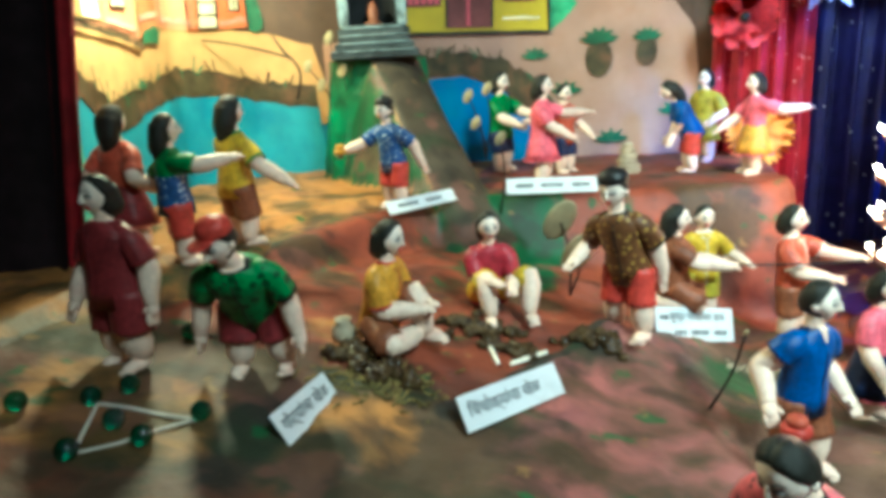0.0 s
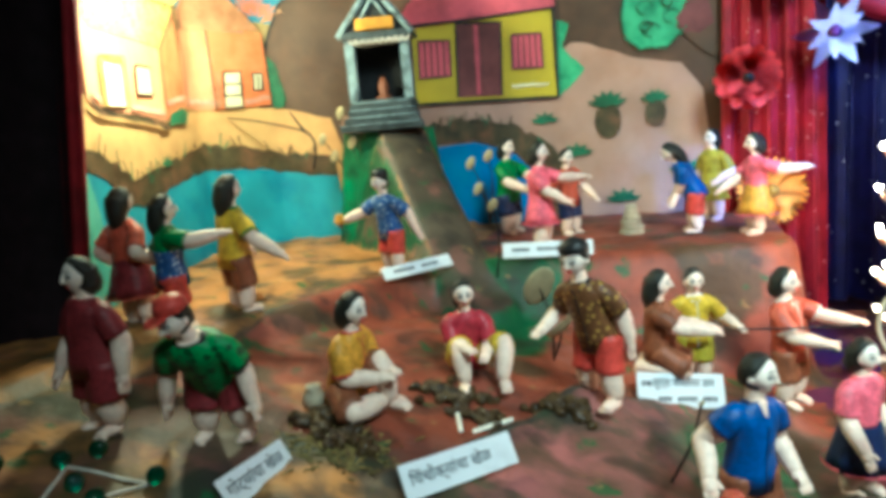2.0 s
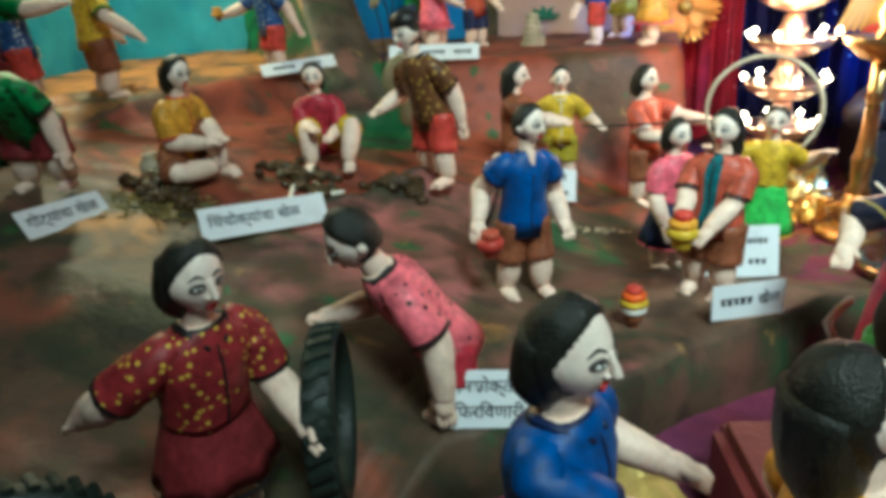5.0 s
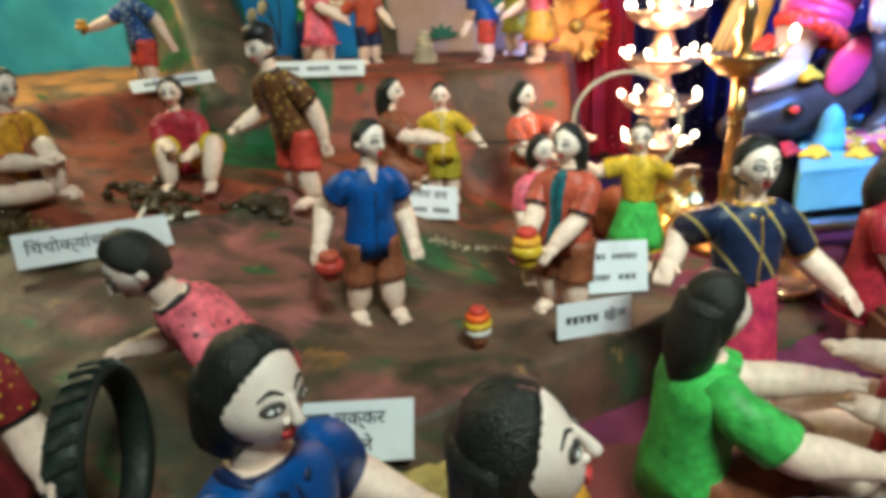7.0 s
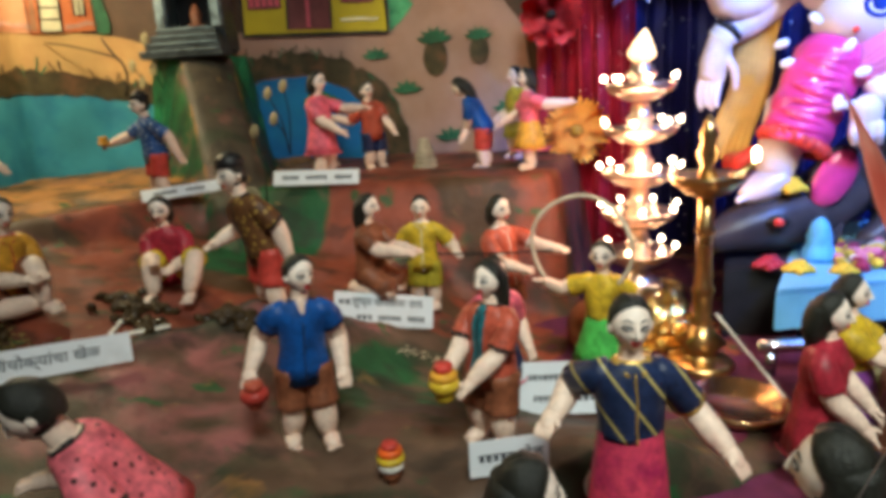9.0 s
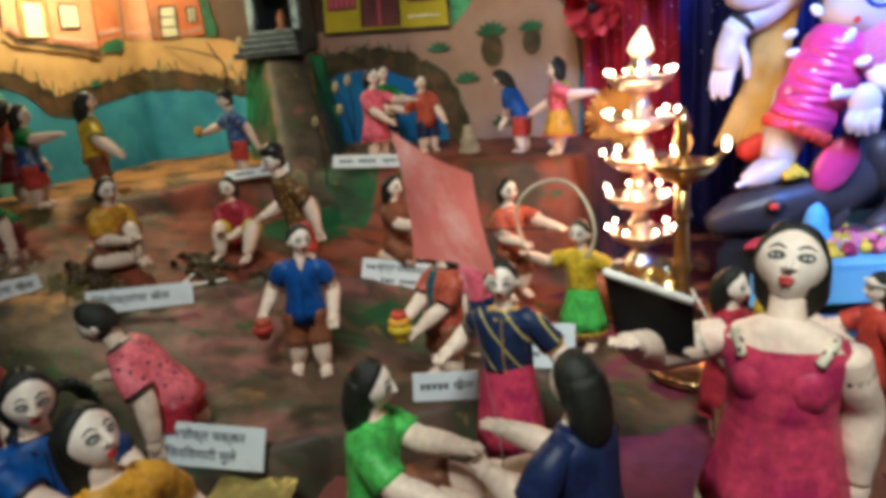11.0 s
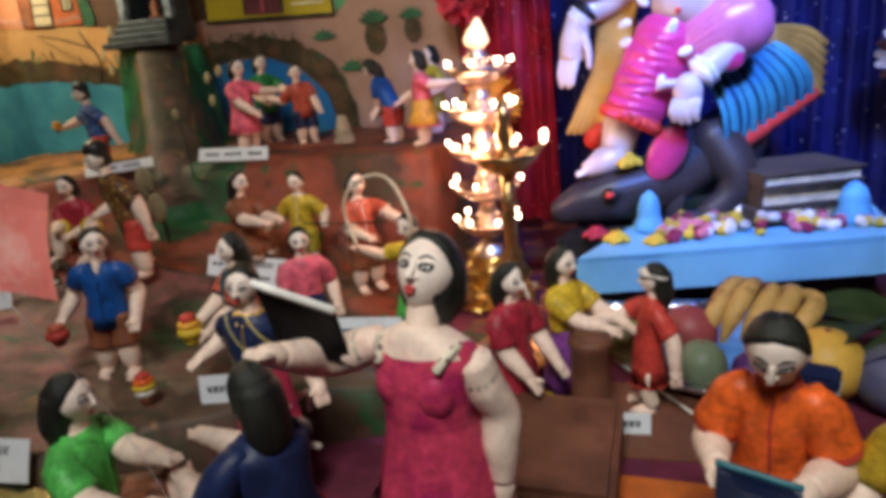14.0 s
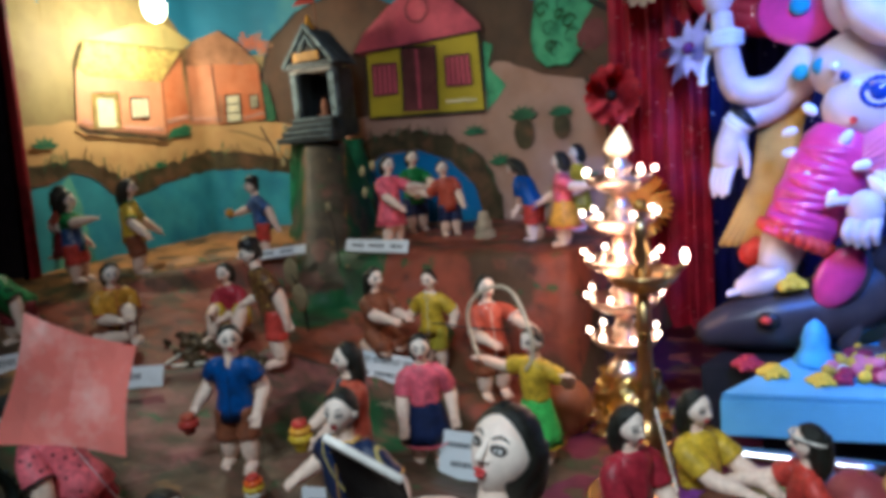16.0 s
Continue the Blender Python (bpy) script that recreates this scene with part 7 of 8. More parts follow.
for k, (x, y, z, turn, dip) in enumerate(((0.955, 0.865, 0.190, 20, -14), (1.00, 0.865, 0.196, -25, 12), (0.985, 0.83, 0.199, 70, -18), (1.035, 0.835, 0.188, 140, 14), (1.02, 0.80, 0.199, 200, 8))):
    bm = bmesh.new()
    rows = []
    for i in range(9):
        t = i / 8
        w = 0.030 * math.sin(math.pi * min(1, 0.08 + t * 0.92)) ** 0.8 * (1.15 - 0.5 * t)
        rows.append([bm.verts.new((-0.045 + 0.09 * t, w * s, 0.006 * abs(s) - 0.016 * (t - 0.4) ** 2 * 3)) for s in (-1, -0.5, 0, 0.5, 1)])
    fs = [bm.faces.new((r0[j], r1[j], r1[j + 1], r0[j + 1])) for r0, r1 in zip(rows, rows[1:]) for j in range(4)]
    bmesh.ops.solidify(bm, geom=fs, thickness=0.0008)
    lf = link(bm, "betel_leaf", [BETEL])
    lf.matrix_world = pose(x, y, z, dip, 8, turn)
    tagged(lf, "broad dark green betel leaf laid over the fruit", "leaf", "betel leaves on the fruit")
fruit("coconut", "brown husked coconut beside the tiered lamp", (0.530, 0.902, 0.168), 0.034, (0.24, 0.085, 0.035), (0.16, 0.05, 0.02), 1.05)
FOIL = mat("gold_foil", (0.95, 0.68, 0.22), 0.30, 0.3, 60, 0.5, metal=1.0)
bm = bmesh.new()
for k in range(90):
    p = Vector((0.605 + 0.03 * rnd.gauss(0, 1), 0.925 + 0.018 * rnd.gauss(0, 1), 0.141 + 0.028 * rnd.random()))
    box(bm, p, (0.012, 0.009, 0.0012), 0, Euler((rnd.random() * 3, rnd.random() * 3, rnd.random() * 6)).to_matrix())
tagged(link(bm, "gold_foil_heap", [FOIL], None, False), "crumpled gold foil leaves heaped at the lamps", "decoration", kind="stuff")
bm = bmesh.new()
sheet_rows = []
for i in range(27):
    row = []
    for j in range(19):
        t, k = i / 26, j / 18
        p = Vector((0.405, 0.352, 0)).lerp(Vector((0.470, 0.377, 0)), t).lerp(Vector((0.374, 0.416, 0)).lerp(Vector((0.436, 0.438, 0)), t), k + 0.03 * math.sin(9 * t))
        row.append(bm.verts.new((p.x, p.y, 0.1735 + 0.003 * abs(noise.noise((p.x * 90, p.y * 90, 2))) + 0.007 * smooth((t - 0.45) * 3) * abs(noise.noise((p.x * 50, p.y * 60, 5))))))
    sheet_rows.append(row)
for r0, r1 in zip(sheet_rows, sheet_rows[1:]):
    for j in range(18):
        bm.faces.new((r0[j], r1[j], r1[j + 1], r0[j + 1]))
FOIL_SHEET = mat("pale_gold_foil", (0.74, 0.55, 0.17), 0.38, 0.3, 60, 0.4, metal=0.45)
tagged(link(bm, "gold_foil_sheet", [FOIL_SHEET], None, False), "crumpled gold foil sheet lying before the hillside", "foil")

# ---- playthings ----
def tyre(label, at, R, r, m, axis):
    """A small rubber tyre: a round band with a row of raised lugs on its tread."""
    ob = tagged(new("toy_hoop"), label, "tyre")
    q = Vector(axis).to_track_quat("Z", "Y").to_matrix()
    ob.matrix_world = Matrix.Translation(at) @ q.to_4x4()
    bm = bmesh.new()
    n, m_ = 60, 10
    rr = [[bm.verts.new(Vector((math.cos(t), math.sin(t), 0)) * (R + r * 0.8 * math.cos(v)) + Vector((0, 0, r * 1.7 * math.sin(v)))) for v in (2 * math.pi * k / m_ for k in range(m_))] for t in (2 * math.pi * i / n for i in range(n))]
    for i in range(n):
        for k in range(m_):
            bm.faces.new((rr[i][k], rr[(i + 1) % n][k], rr[(i + 1) % n][(k + 1) % m_], rr[i][(k + 1) % m_]))
    part("band", bm, m, ob)
    bm = bmesh.new()
    box(bm, (0, 0, 0), (r * 0.75, 2 * math.pi * R / 30 * 0.55, r * 2.6), 0, None, r * 0.15)
    me = bpy.data.meshes.new("lug"); bm.to_mesh(me); bm.free(); me.materials.append(m)
    for i in range(30):
        lug = new("lug", me)
        lug.parent = ob
        lug.matrix_local = Matrix.Rotation(2 * math.pi * i / 30, 4, "Z") @ Matrix.Translation((R + r * 0.8, 0, 0)) @ Matrix.Rotation(radians(18), 4, "X")
    return ob


RUBBER = mat("black_rubber", (0.016, 0.024, 0.019), 0.5, 0.4, 60, 0.4)
tyre("black ribbed toy tyre standing beside the running girl", (0.288, 0.350, 0.226), 0.041, 0.0048, RUBBER, (0.93, 0.38, 0.0))
tyre("black ribbed toy tyre under the running girl's hand", (0.205, 0.238, 0.214), 0.036, 0.0048, RUBBER, (0.72, -0.66, 0.15))
bm = bmesh.new()
q = Vector((-0.2, -1, 0.10)).to_track_quat("Z", "Y").to_matrix()
tube(bm, [Vector((0.527, 0.779, 0.297)) + q @ Vector((0.049 * math.cos(radians(a)), 0.049 * math.sin(radians(a)), 0.004 * math.sin(radians(3 * a)))) for a in range(-42, 232, 12)], [0.0021, 0.0021], 0, 8, 1, None, 50)
tagged(link(bm, "skipping_rope", [mat("cream_rope", (0.66, 0.55, 0.40), 0.6)]), "cream skipping rope swung in a wide loop", "rope")


def slab(name, label, corners, thick, mats, cat, pinch=0.0):
    """A thin sheet between four corners."""
    bm = bmesh.new()
    v = [Vector(c) for c in corners]
    n = (v[1] - v[0]).cross(v[3] - v[0]).normalized()
    g = 6
    top = [[bm.verts.new(v[0].lerp(v[1], i / g).lerp(v[3].lerp(v[2], i / g), j / g) + n * 0.004 * math.sin(math.pi * i / g) * math.sin(math.pi * j / g)) for j in range(g + 1)] for i in range(g + 1)]
    mid = (v[0] + v[1] + v[2] + v[3]) / 4
    for i in range(g + 1):
        for j in range(g + 1):
            k = pinch * (math.sin(math.pi * i / g) * abs(2 * j / g - 1) + math.sin(math.pi * j / g) * abs(2 * i / g - 1))
            top[i][j].co = top[i][j].co.lerp(mid, k)
    fs = [bm.faces.new((top[i][j], top[i + 1][j], top[i + 1][j + 1], top[i][j + 1])) for i in range(g) for j in range(g)]
    bmesh.ops.solidify(bm, geom=fs, thickness=thick)
    return tagged(link(bm, name, mats, None, False), label, cat)


KITE = mat("salmon_kite_paper", (0.88, 0.30, 0.25), 0.55, 0.10, 20, 0.15, second=(0.95, 0.62, 0.56), blot=34, amount=0.45)
kt = slab("paper_kite", "salmon pink paper kite raised on a thin wire", [(0.630, 0.330, 0.449), (0.645, 0.364, 0.427), (0.662, 0.346, 0.389), (0.650, 0.307, 0.408)], 0.0012, [KITE], "kite", 0.09)
bm = bmesh.new(); tube(bm, [(0.655, 0.330, 0.400), (0.645, 0.372, 0.30), (0.640, 0.395, 0.196)], [0.00022, 0.00022], 0, 6); part("wire", bm, STEEL, kt, "thin pale wire")
sl = slab("writing_slate", "black writing slate with a pale edge held high", [(0.681, 0.428, 0.366), (0.721, 0.438, 0.351), (0.722, 0.444, 0.318), (0.684, 0.434, 0.333)], 0.004, [C["black"]], "slate")
bm = bmesh.new(); tube(bm, [(0.681, 0.427, 0.3675), (0.721, 0.437, 0.3525)], [0.0022, 0.0022], 0, 6); part("slate_edge", bm, C["white"], sl, "pale edge strip")
bkk = slab("open_book", "dark blue book held open by the reading boy", [(0.890, 0.496, 0.264), (0.927, 0.493, 0.260), (0.929, 0.476, 0.243), (0.891, 0.479, 0.247)], 0.005, [C["navy"]], "book")


bm = bmesh.new(); tube(bm, [(0.890, 0.4965, 0.2645), (0.927, 0.4935, 0.2605)], [0.0018, 0.0018], 0, 6); part("page_edge", bm, C["teal"], bkk, "teal upper edge")


def stack(name, label, at, rows, cat):
    st = tagged(new(name), label, cat)
    z = at[2]
    for r, h, m, off in rows:
        bm = bmesh.new()
        lathe(bm, (at[0] + off, at[1], z), [(r * 0.86, 0), (r, h * 0.3), (r, h * 0.7), (r * 0.86, h)], 0, 14)
        part("disc", bm, m, st)
        z += h
    return st


W = C["white"]
PALE = mat("pale_stone", (0.42, 0.36, 0.25), 0.6, 0.25, 50, 0.3)
stack("stone_pile", "pale flat stones stacked for a throwing game", (0.240, 1.146, 0.3275), [(0.020, 0.008, PALE, 0), (0.018, 0.008, PALE, 0.002), (0.016, 0.008, PALE, -0.001), (0.014, 0.008, PALE, 0.001), (0.011, 0.008, PALE, 0), (0.009, 0.008, PALE, 0)], "stones")
stack("spinning_top", "wooden top with white, yellow and red bands", (0.428, 0.530, 0.192), [(0.0035, 0.006, C["brown"], 0), (0.0068, 0.007, C["brown"], 0), (0.0092, 0.005, W, 0), (0.0098, 0.005, C["yellow"], 0), (0.0085, 0.005, C["fire"], 0), (0.006, 0.004, C["red"], 0)], "toy")
stack("toy_pot", "yellow and red banded toy pot in the child's arm", (0.457, 0.566, 0.240), [(0.007, 0.008, C["yellow"], 0), (0.011, 0.008, C["yellow"], 0), (0.010, 0.006, C["orange"], 0), (0.007, 0.006, C["red"], 0)], "pot")
stack("toy_pot", "small red pot in the blue boy's hand", (0.327, 0.528, 0.240), [(0.006, 0.006, C["brick"], 0), (0.010, 0.008, C["red"], 0), (0.007, 0.006, C["brick"], 0)], "pot")
stack("spinning_top", "small orange top on the boy's outstretched hand", (-0.128, 0.874, 0.398), [(0.003, 0.006, C["brown"], 0), (0.008, 0.006, C["orange"], 0), (0.006, 0.006, C["orange"], 0)], "toy")
MARBLE = bpy.data.materials.new("green_glass")
MARBLE.use_nodes = True
g = MARBLE.node_tree.nodes["Principled BSDF"]
g.inputs["Base Color"].default_value = (0.02, 0.16, 0.08, 1); g.inputs["Roughness"].default_value = 0.03; g.inputs["Transmission Weight"].default_value = 0.85; g.inputs["IOR"].default_value = 1.5
for x, y in ((-0.131, 0.419), (-0.060, 0.433), (-0.105, 0.369), (-0.164, 0.394), (-0.101, 0.403), (-0.118, 0.44), (-0.13, 0.527), (-0.075, 0.395)):
    bm = bmesh.new(); ball(bm, (x, y, ground(x, y) + 0.0062), (0.007, 0.007, 0.007), 0, None, 16)
    tagged(link(bm, "glass_marble", [MARBLE]), "green glass marble lying on the ground", "marble", "marbles of the game")
CHALK = mat("white_thread", (0.75, 0.70, 0.6), 0.6)
tri = ((-0.128, 0.420), (-0.062, 0.430), (-0.104, 0.372))
for k in range(3):
    p, q = tri[k], tri[(k + 1) % 3]
    bm = bmesh.new(); tube(bm, [(p[0] + (q[0] - p[0]) * t, p[1] + (q[1] - p[1]) * t, ground(p[0] + (q[0] - p[0]) * t, p[1] + (q[1] - p[1]) * t) + 0.0010) for t in (0, 0.33, 0.66, 1)], [0.0012, 0.0012], 0, 6)
    tagged(link(bm, "white_stick", [CHALK]), "thin white stick marking out the marble game", "stick", "sticks of the marble game")
SEED = mat("tamarind_seed", (0.060, 0.038, 0.016), 0.2, 0.5, 90, 0.2, second=(0.022, 0.012, 0.007), blot=60)
bm = bmesh.new()
for cx, cy, sx, sy, n in ((0.080, 0.672, 0.026, 0.010, 60), (0.120, 0.645, 0.024, 0.010, 34), (0.195, 0.682, 0.024, 0.008, 40), (0.005, 0.560, 0.026, 0.014, 40), (0.035, 0.545, 0.022, 0.012, 24)):
    for k in range(n):
        x, y = cx + sx * rnd.gauss(0, 0.7), cy + sy * rnd.gauss(0, 0.7)
        ball(bm, (x, y, ground(x, y) + 0.0025 + 0.004 * rnd.random() * (k % 3 == 0)), (0.0074, 0.0056, 0.0042), 0, Euler((rnd.random(), rnd.random(), 6 * rnd.random())).to_matrix(), 6)
tagged(link(bm, "tamarind_seeds", [SEED]), "scattered glossy dark tamarind seeds", "seeds", kind="stuff")
bm = bmesh.new()
for k in range(220):
    x, y = 0.030 + 0.028 * rnd.gauss(0, 0.8), 0.535 + 0.02 * rnd.gauss(0, 0.8)
    z = ground(x, y)
    tube(bm, [(x, y, z), (x + 0.006 * rnd.gauss(0, 1), y + 0.006 * rnd.gauss(0, 1), z + 0.001 + 0.003 * rnd.random())], [0.0012, 0.0007], 0, 4, 1, None, 2)
tagged(link(bm, "dry_moss", [mat("dry_moss", (0.26, 0.19, 0.06), 0.8, 0.4, 60, 0.3, second=(0.10, 0.09, 0.03))]), "patch of dry olive moss on the bank", "moss", kind="stuff")
tb2 = bmesh.new()
lathe(tb2, (-0.022, 0.590, 0.272), [(0.007, 0), (0.0115, 0.007), (0.010, 0.015), (0.006, 0.019), (0.008, 0.022), (0.006, 0.021), (0.004, 0.012)], 0, 18)
tagged(link(tb2, "clay_pot", [PALE]), "small pale clay pot beside the sitting child", "pot")

# ---- thin wire plants with paper leaves ----
DRYLEAF = mat("pale_paper_leaf", (0.42, 0.36, 0.20), 0.6, 0.2, 50, 0.2)
def sprig(base, tips, leaf=0.02, label="thin dark wire twig with pale paper leaves"):
    sp = tagged(new("wire_twig"), label, "plant")
    b = Vector(base)
    for t in tips:
        t = Vector(t)
        bm = bmesh.new(); tube(bm, [b, b.lerp(t, 0.5) + Vector((0.006, 0, 0.004)), t], [0.0014, 0.001], 0, 6); part("stem", bm, C["black"], sp)
        bm = bmesh.new()
        ball(bm, t, (leaf * 0.35, 0.0012, leaf * 0.6), 0, Euler((0.3, 0.5, 0.2)).to_matrix(), 10)
        part("paper_leaf", bm, DRYLEAF, sp, "pale paper leaf")
    return sp


sprig((-0.21, 1.12, 0.40), [(-0.26, 1.09, 0.52), (-0.235, 1.08, 0.49), (-0.19, 1.06, 0.51), (-0.215, 1.08, 0.56)])
sprig((0.022, 1.10, 0.36), [(0.0, 1.09, 0.46), (0.03, 1.09, 0.47), (0.012, 1.08, 0.42)])
sprig((0.065, 0.955, 0.305), [(0.070, 0.94, 0.41)], 0.018)
sprig((0.165, 0.80, 0.245), [(0.175, 0.785, 0.30), (0.155, 0.79, 0.335)], 0.045)
bm = bmesh.new()
tube(bm, [(0.560, 0.585, 0.18), (0.570, 0.575, 0.205), (0.556, 0.560, 0.192), (0.572, 0.548, 0.176), (0.60, 0.545, 0.178)], [0.003, 0.003], 0, 6, 1, None, 20)
tagged(link(bm, "cotton_string", [CHALK]), "loose end of white cord at the hillside's edge", "string")

# ---- small loose things ----
bm = bmesh.new(); tube(bm, [(0.350, 0.868, 0.262), (0.42, 0.862, 0.266), (0.488, 0.858, 0.272)], [0.0013, 0.0013], 0, 6)
tagged(link(bm, "thin_rod", [C["black"]]), "thin dark rod held between the yellow and red boys", "rod")
bm = bmesh.new()
lathe(bm, (0.778, 0.702, 0.1395), [(0.018, 0), (0.019, 0.008), (0.0165, 0.020), (0.0172, 0.045), (0.0162, 0.070), (0.019, 0.078), (0.018, 0.083), (0.004, 0.081)], 0, 20)
tagged(link(bm, "wooden_post", [WOOD]), "short dark brown wooden post between the girls", "post")
for p0, p1, lab in (((0.776, 0.815, 0.1425), (0.880, 0.715, 0.1425), "thin white stick lying on the brown board"), ((0.657, 0.872, 0.203), (0.712, 0.790, 0.1535), "thin white stick leaning between lamp and plate")):
    bm = bmesh.new(); tube(bm, [p0, p1], [0.0016, 0.0016], 0, 8)
    tagged(link(bm, "white_stick", [CHALK]), lab, "stick")
rail = tagged(new("steel_bar"), "polished steel bar before the platform on two added feet", "rail")
bm = bmesh.new(); tube(bm, [(0.700, 0.868, 0.170), (0.860, 0.905, 0.174)], [0.0075, 0.0075], 0, 14); part("tube", bm, TIN, rail)
# feet added only to carry the bar above the table
for x, y in ((0.712, 0.871), (0.848, 0.902)):
    bm = bmesh.new(); box(bm, (x, y, 0.1515), (0.010, 0.010, 0.026), 0, None, 0.001); part("foot", bm, TIN, rail)
bm = bmesh.new()
rings = []
for i in range(12):
    k = i / 11
    ring = []
    for j in range(40):
        a = 2 * math.pi * j / 40
        r = (0.047 - 0.012 * k) * (1 + 0.22 * noise.noise((2.6 * math.cos(a), 2.6 * math.sin(a), 4 * k)) + 0.16 * noise.noise((8 * math.cos(a), 8 * math.sin(a), 11 * k)))
        ring.append(bm.verts.new((0.590 + r * math.cos(a), 0.958 + 0.8 * r * math.sin(a), 0.139 + 0.066 * k)))
    rings.append(ring)
for r0, r1 in zip(rings, rings[1:]):
    for j in range(40):
        bm.faces.new((r0[j], r0[(j + 1) % 40], r1[(j + 1) % 40], r1[j]))
tagged(link(bm, "gold_foil_wrap", [FOIL], None, False), "crumpled gold foil wrapped round the foot of the tiered lamp", "foil")
sprig((0.283, 0.625, 0.196), [(0.313, 0.625, 0.279)], 0.006, "thin dark wire stem stuck in the ground")
for x0, y0, x1, y1 in ((0.096, 0.646, 0.111, 0.611), (0.122, 0.613, 0.151, 0.644)):
    bm = bmesh.new(); tube(bm, [(x0, y0, ground(x0, y0) + 0.003), (x1, y1, ground(x1, y1) + 0.003)], [0.0022, 0.0022], 0, 8)
    tagged(link(bm, "white_stick", [CHALK]), "short white chalk stick among the tamarind seeds", "stick")
rn = random.Random(11)
bm = bmesh.new()
for k in range(60):
    t = rn.random()
    x, y = 0.332 + 0.075 * t + rn.gauss(0, 0.003), 0.778 + 0.048 * t + rn.gauss(0, 0.004)
    ball(bm, (x, y, ground(x, y) + 0.0008), (0.0014 + 0.001 * rn.random(), 0.0014, 0.001), 0, None, 6)
tagged(link(bm, "pale_chips", [PALE]), "pale chips of dried paint strewn on the ground", "chips", kind="stuff")
LEDM = mat("string_light_glow", (1.0, 0.62, 0.55), 0.3, 0, 5, 0, glow=22.0)
ls = tagged(new("light_string"), "string of small lit bulbs hanging down the red curtain", "lights")
bm = bmesh.new(); tube(bm, [(1.096, 1.352, 0.62), (1.099, 1.350, 0.41), (1.110, 1.350, 0.30), (1.122, 1.350, 0.18)], [0.001, 0.001], 0, 6, 1, None, 12); part("wire", bm, C["black"], ls)
for x, z in ((1.093, 0.52), (1.098, 0.462), (1.100, 0.409), (1.105, 0.355), (1.111, 0.306), (1.115, 0.258), (1.122, 0.184)):
    bm = bmesh.new(); ball(bm, (x, 1.346, z), (0.004, 0.004, 0.006), 0, None, 8); part("bulb", bm, LEDM, ls, "small lit bulb")
bm = bmesh.new()
box(bm, (0.948, 0.742, 0.168), (0.040, 0.026, 0.058), 0, Euler((0.1, 0, -0.2)).to_matrix(), 0.003)
sb = link(bm, "striped_box", [C["navy"]], None, False)
tagged(sb, "small navy box with pale stripes by the fruit", "box")
for k in range(3):
    bm = bmesh.new(); box(bm, (0.9475, 0.7385 - 0.0, 0.152 + 0.015 * k), (0.0405, 0.0275, 0.005), 0, Euler((0.1, 0, -0.2)).to_matrix()); part("stripe", bm, C["white"], sb, "pale stripe", False)
bm = bmesh.new()
box(bm, (0.945, 0.487, 0.215), (0.026, 0.010, 0.034), 0, Euler((0.5, 0.2, -0.3)).to_matrix(), 0.001)
tagged(link(bm, "small_book", [C["blue"]], None, False), "small blue book in the yellow boy's hand", "book")

# ---- paper labels ----
PAPER = mat("label_paper", (0.67, 0.71, 0.74), 0.7, 0.04, 30, 0.05)
INK = mat("printed_ink", (0.035, 0.04, 0.05), 0.6, 0.1, 30, 0)


def sign(label, tl, tr, bl, lines, size, bars=()):
    """A card between three corners, with printed lines; bars are (x, y, width, height) in card lengths for what cannot be read."""
    tl, tr, bl = Vector(tl), Vector(tr), Vector(bl)
    ux = (tr - tl)
    w, uy = ux.length, (tl - bl)
    ux.normalize()
    uy = (uy - ux * uy.dot(ux))
    h = uy.length
    uy.normalize()
    n = ux.cross(uy)
    m = Matrix((ux, uy, n)).transposed().to_4x4()
    m.translation = bl
    card = tagged(new("paper_label"), label, "label", "printed labels of the games")
    card.matrix_world = m
    bm = bmesh.new()
    box(bm, (w / 2, h / 2, -0.0006), (w, h, 0.0010))
    part("card", bm, PAPER, card, "", False)
    for text, x, y in lines:
        cu = bpy.data.curves.new("print", "FONT")
        cu.body, cu.size, cu.extrude, cu.offset = text, size, 0.00005, 0.00012
        cu.align_x, cu.align_y = "LEFT", "CENTER"
        cu.materials.append(INK)
        t = new("print", cu)
        t.parent = card
        t.matrix_local = Matrix.Translation((x * w, y * h, 0.0003))
    for x, y, bw, bh in bars:
        # a line over hanging letters
        bm = bmesh.new()
        box(bm, (x * w, y * h + 0.0021, 0.0001), (bw * w, 0.0010, 0.0004))
        part("print_bar", bm, INK, card, "", False)
        k = max(2, int(bw * w / 0.0048))
        for i in range(k):
            bm = bmesh.new()
            box(bm, ((x - bw / 2 + bw * (i + 0.5) / k) * w, y * h - 0.0006, 0.0001), (bw * w / k * 0.62, 0.0036 + 0.0008 * (i % 2), 0.0004))
            part("print_bar", bm, INK, card, "", False)


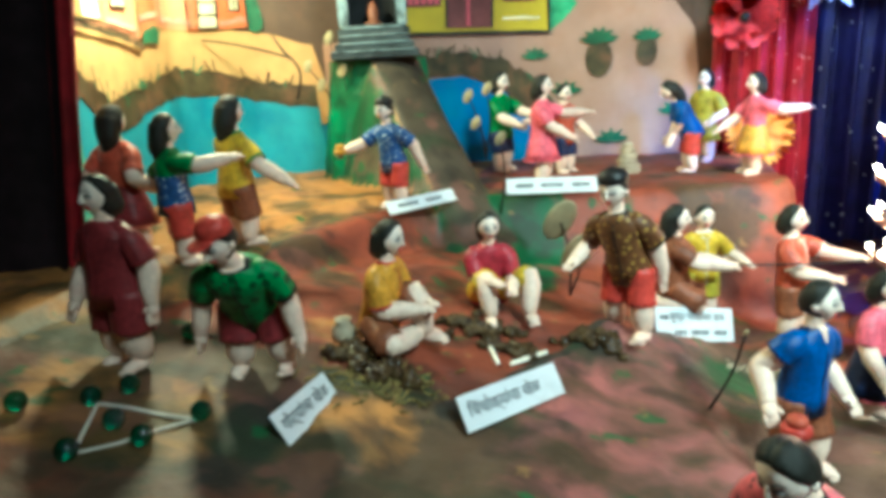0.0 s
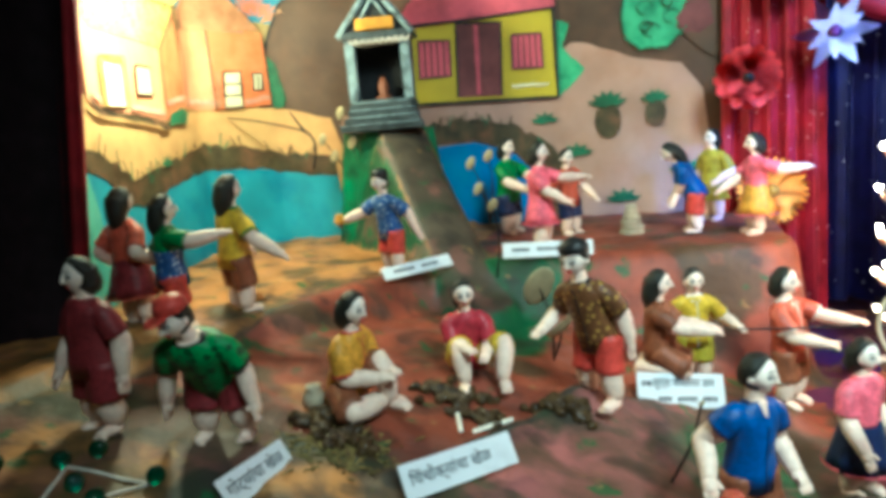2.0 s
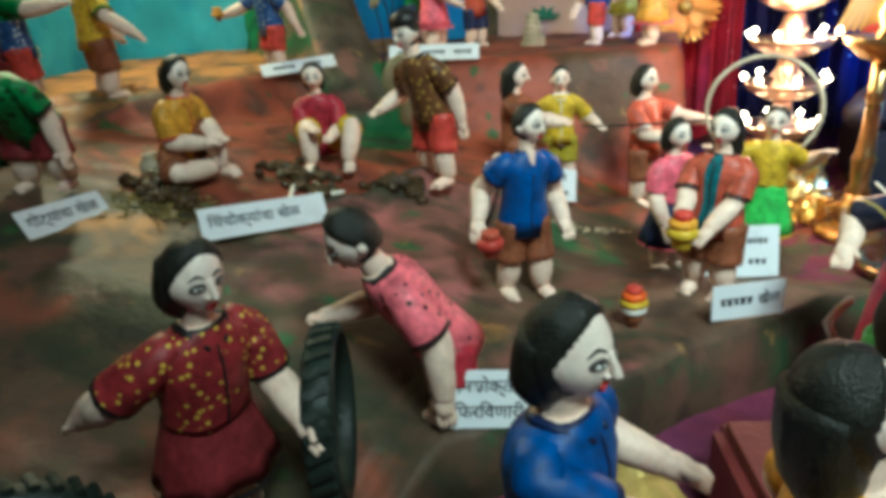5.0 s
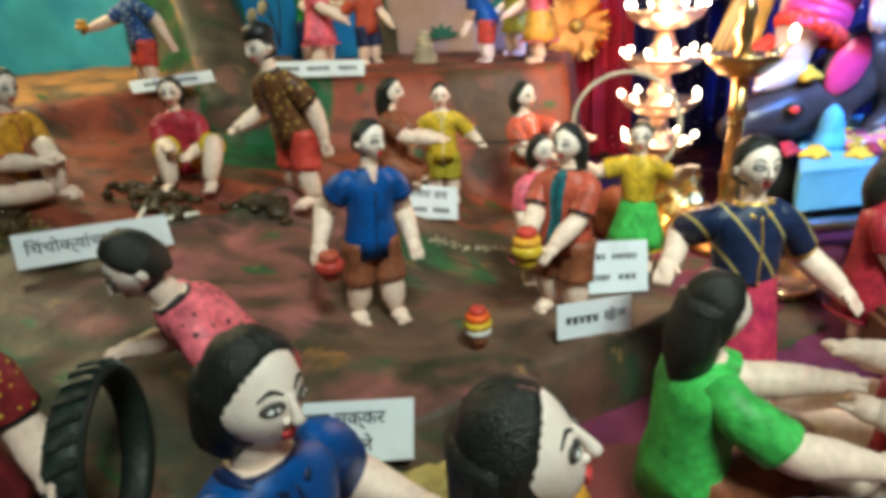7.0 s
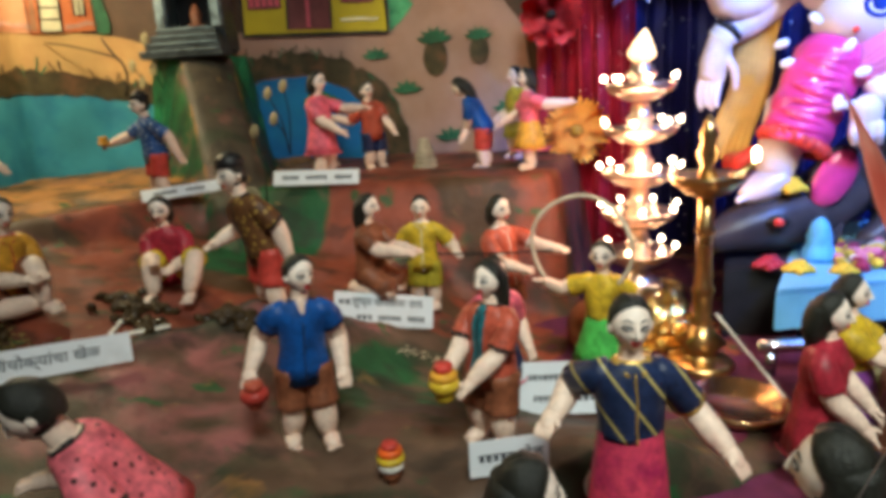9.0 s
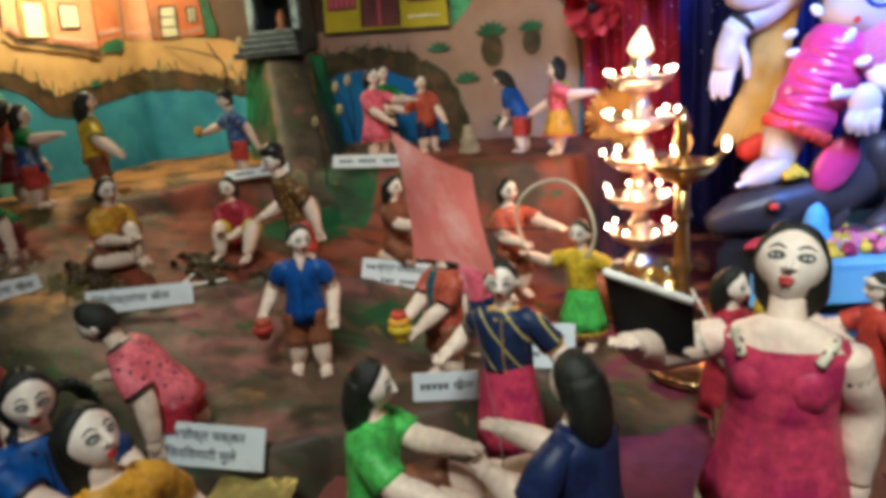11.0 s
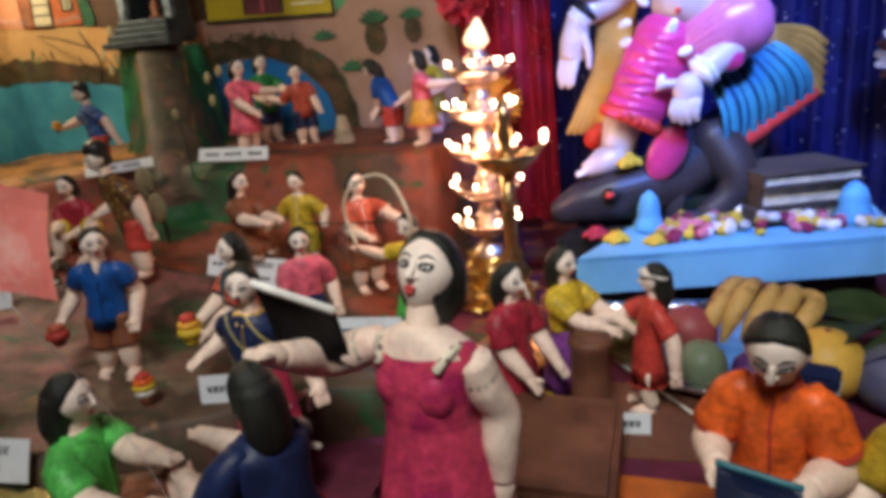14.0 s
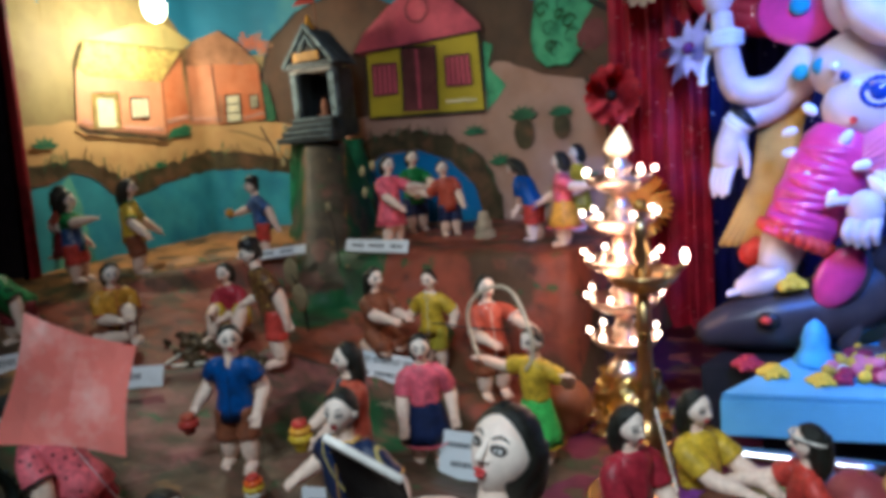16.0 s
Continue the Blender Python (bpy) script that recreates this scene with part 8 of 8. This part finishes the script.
sign("white paper label lying before the lake terrace", (-0.066, 0.866, 0.342), (0.005, 0.939, 0.346), (-0.060, 0.854, 0.328), [], 0.01, [(0.3, 0.5, 0.3, 0.17), (0.68, 0.5, 0.25, 0.17)])
sign("long white paper label on the terrace edge", (0.073, 0.972, 0.351), (0.195, 1.000, 0.348), (0.073, 0.964, 0.331), [], 0.01, [(0.2, 0.5, 0.2, 0.17), (0.5, 0.5, 0.25, 0.17), (0.82, 0.5, 0.2, 0.17)])
sign("white paper label of the marble game", (-0.010, 0.438, 0.289), (-0.006, 0.512, 0.284), (0.003, 0.432, 0.270), [("गोट्यांचा खेळ", 0.07, 0.5)], 0.0125)
sign("white paper label of the tamarind seed game", (0.097, 0.497, 0.275), (0.159, 0.584, 0.264), (0.109, 0.489, 0.253), [("िचंचोक्यांचा खेळ", 0.06, 0.5)], 0.0125)
sign("white paper label with two printed lines", (0.254, 0.781, 0.241), (0.345, 0.852, 0.214), (0.258, 0.767, 0.206), [("लुप्त पावलेला डाव", 0.17, 0.72)], 0.0125, [(0.1, 0.7, 0.12, 0.17), (0.30, 0.26, 0.16, 0.17), (0.55, 0.26, 0.24, 0.17), (0.82, 0.26, 0.18, 0.17)])
sign("white paper label of the whirling children", (0.329, 0.405, 0.222), (0.408, 0.440, 0.212), (0.330, 0.394, 0.190), [("मनसोक्त चक्कर", 0.06, 0.72), ("िफरिवणारी मुले", 0.08, 0.28)], 0.0105)
sign("small white paper label at the ledge", (0.481, 0.546, 0.221), (0.530, 0.574, 0.219), (0.480, 0.542, 0.196), [("खेळ", 0.62, 0.5)], 0.011, [(0.33, 0.5, 0.45, 0.22)])
sign("white paper label behind the ledge", (0.472, 0.733, 0.194), (0.552, 0.763, 0.190), (0.476, 0.719, 0.146), [], 0.01, [(0.3, 0.7, 0.4, 0.17), (0.72, 0.7, 0.3, 0.17), (0.35, 0.3, 0.4, 0.17), (0.75, 0.3, 0.22, 0.17)])
sign("long white paper label before the sitting boys", (0.549, 0.381, 0.218), (0.678, 0.404, 0.218), (0.551, 0.374, 0.196), [("सोमवार-मंगळवार", 0.06, 0.62)], 0.0135)
sign("small white paper label by the girl in red", (0.790, 0.690, 0.158), (0.830, 0.700, 0.157), (0.790, 0.686, 0.1395), [], 0.01, [(0.5, 0.5, 0.6, 0.3)])
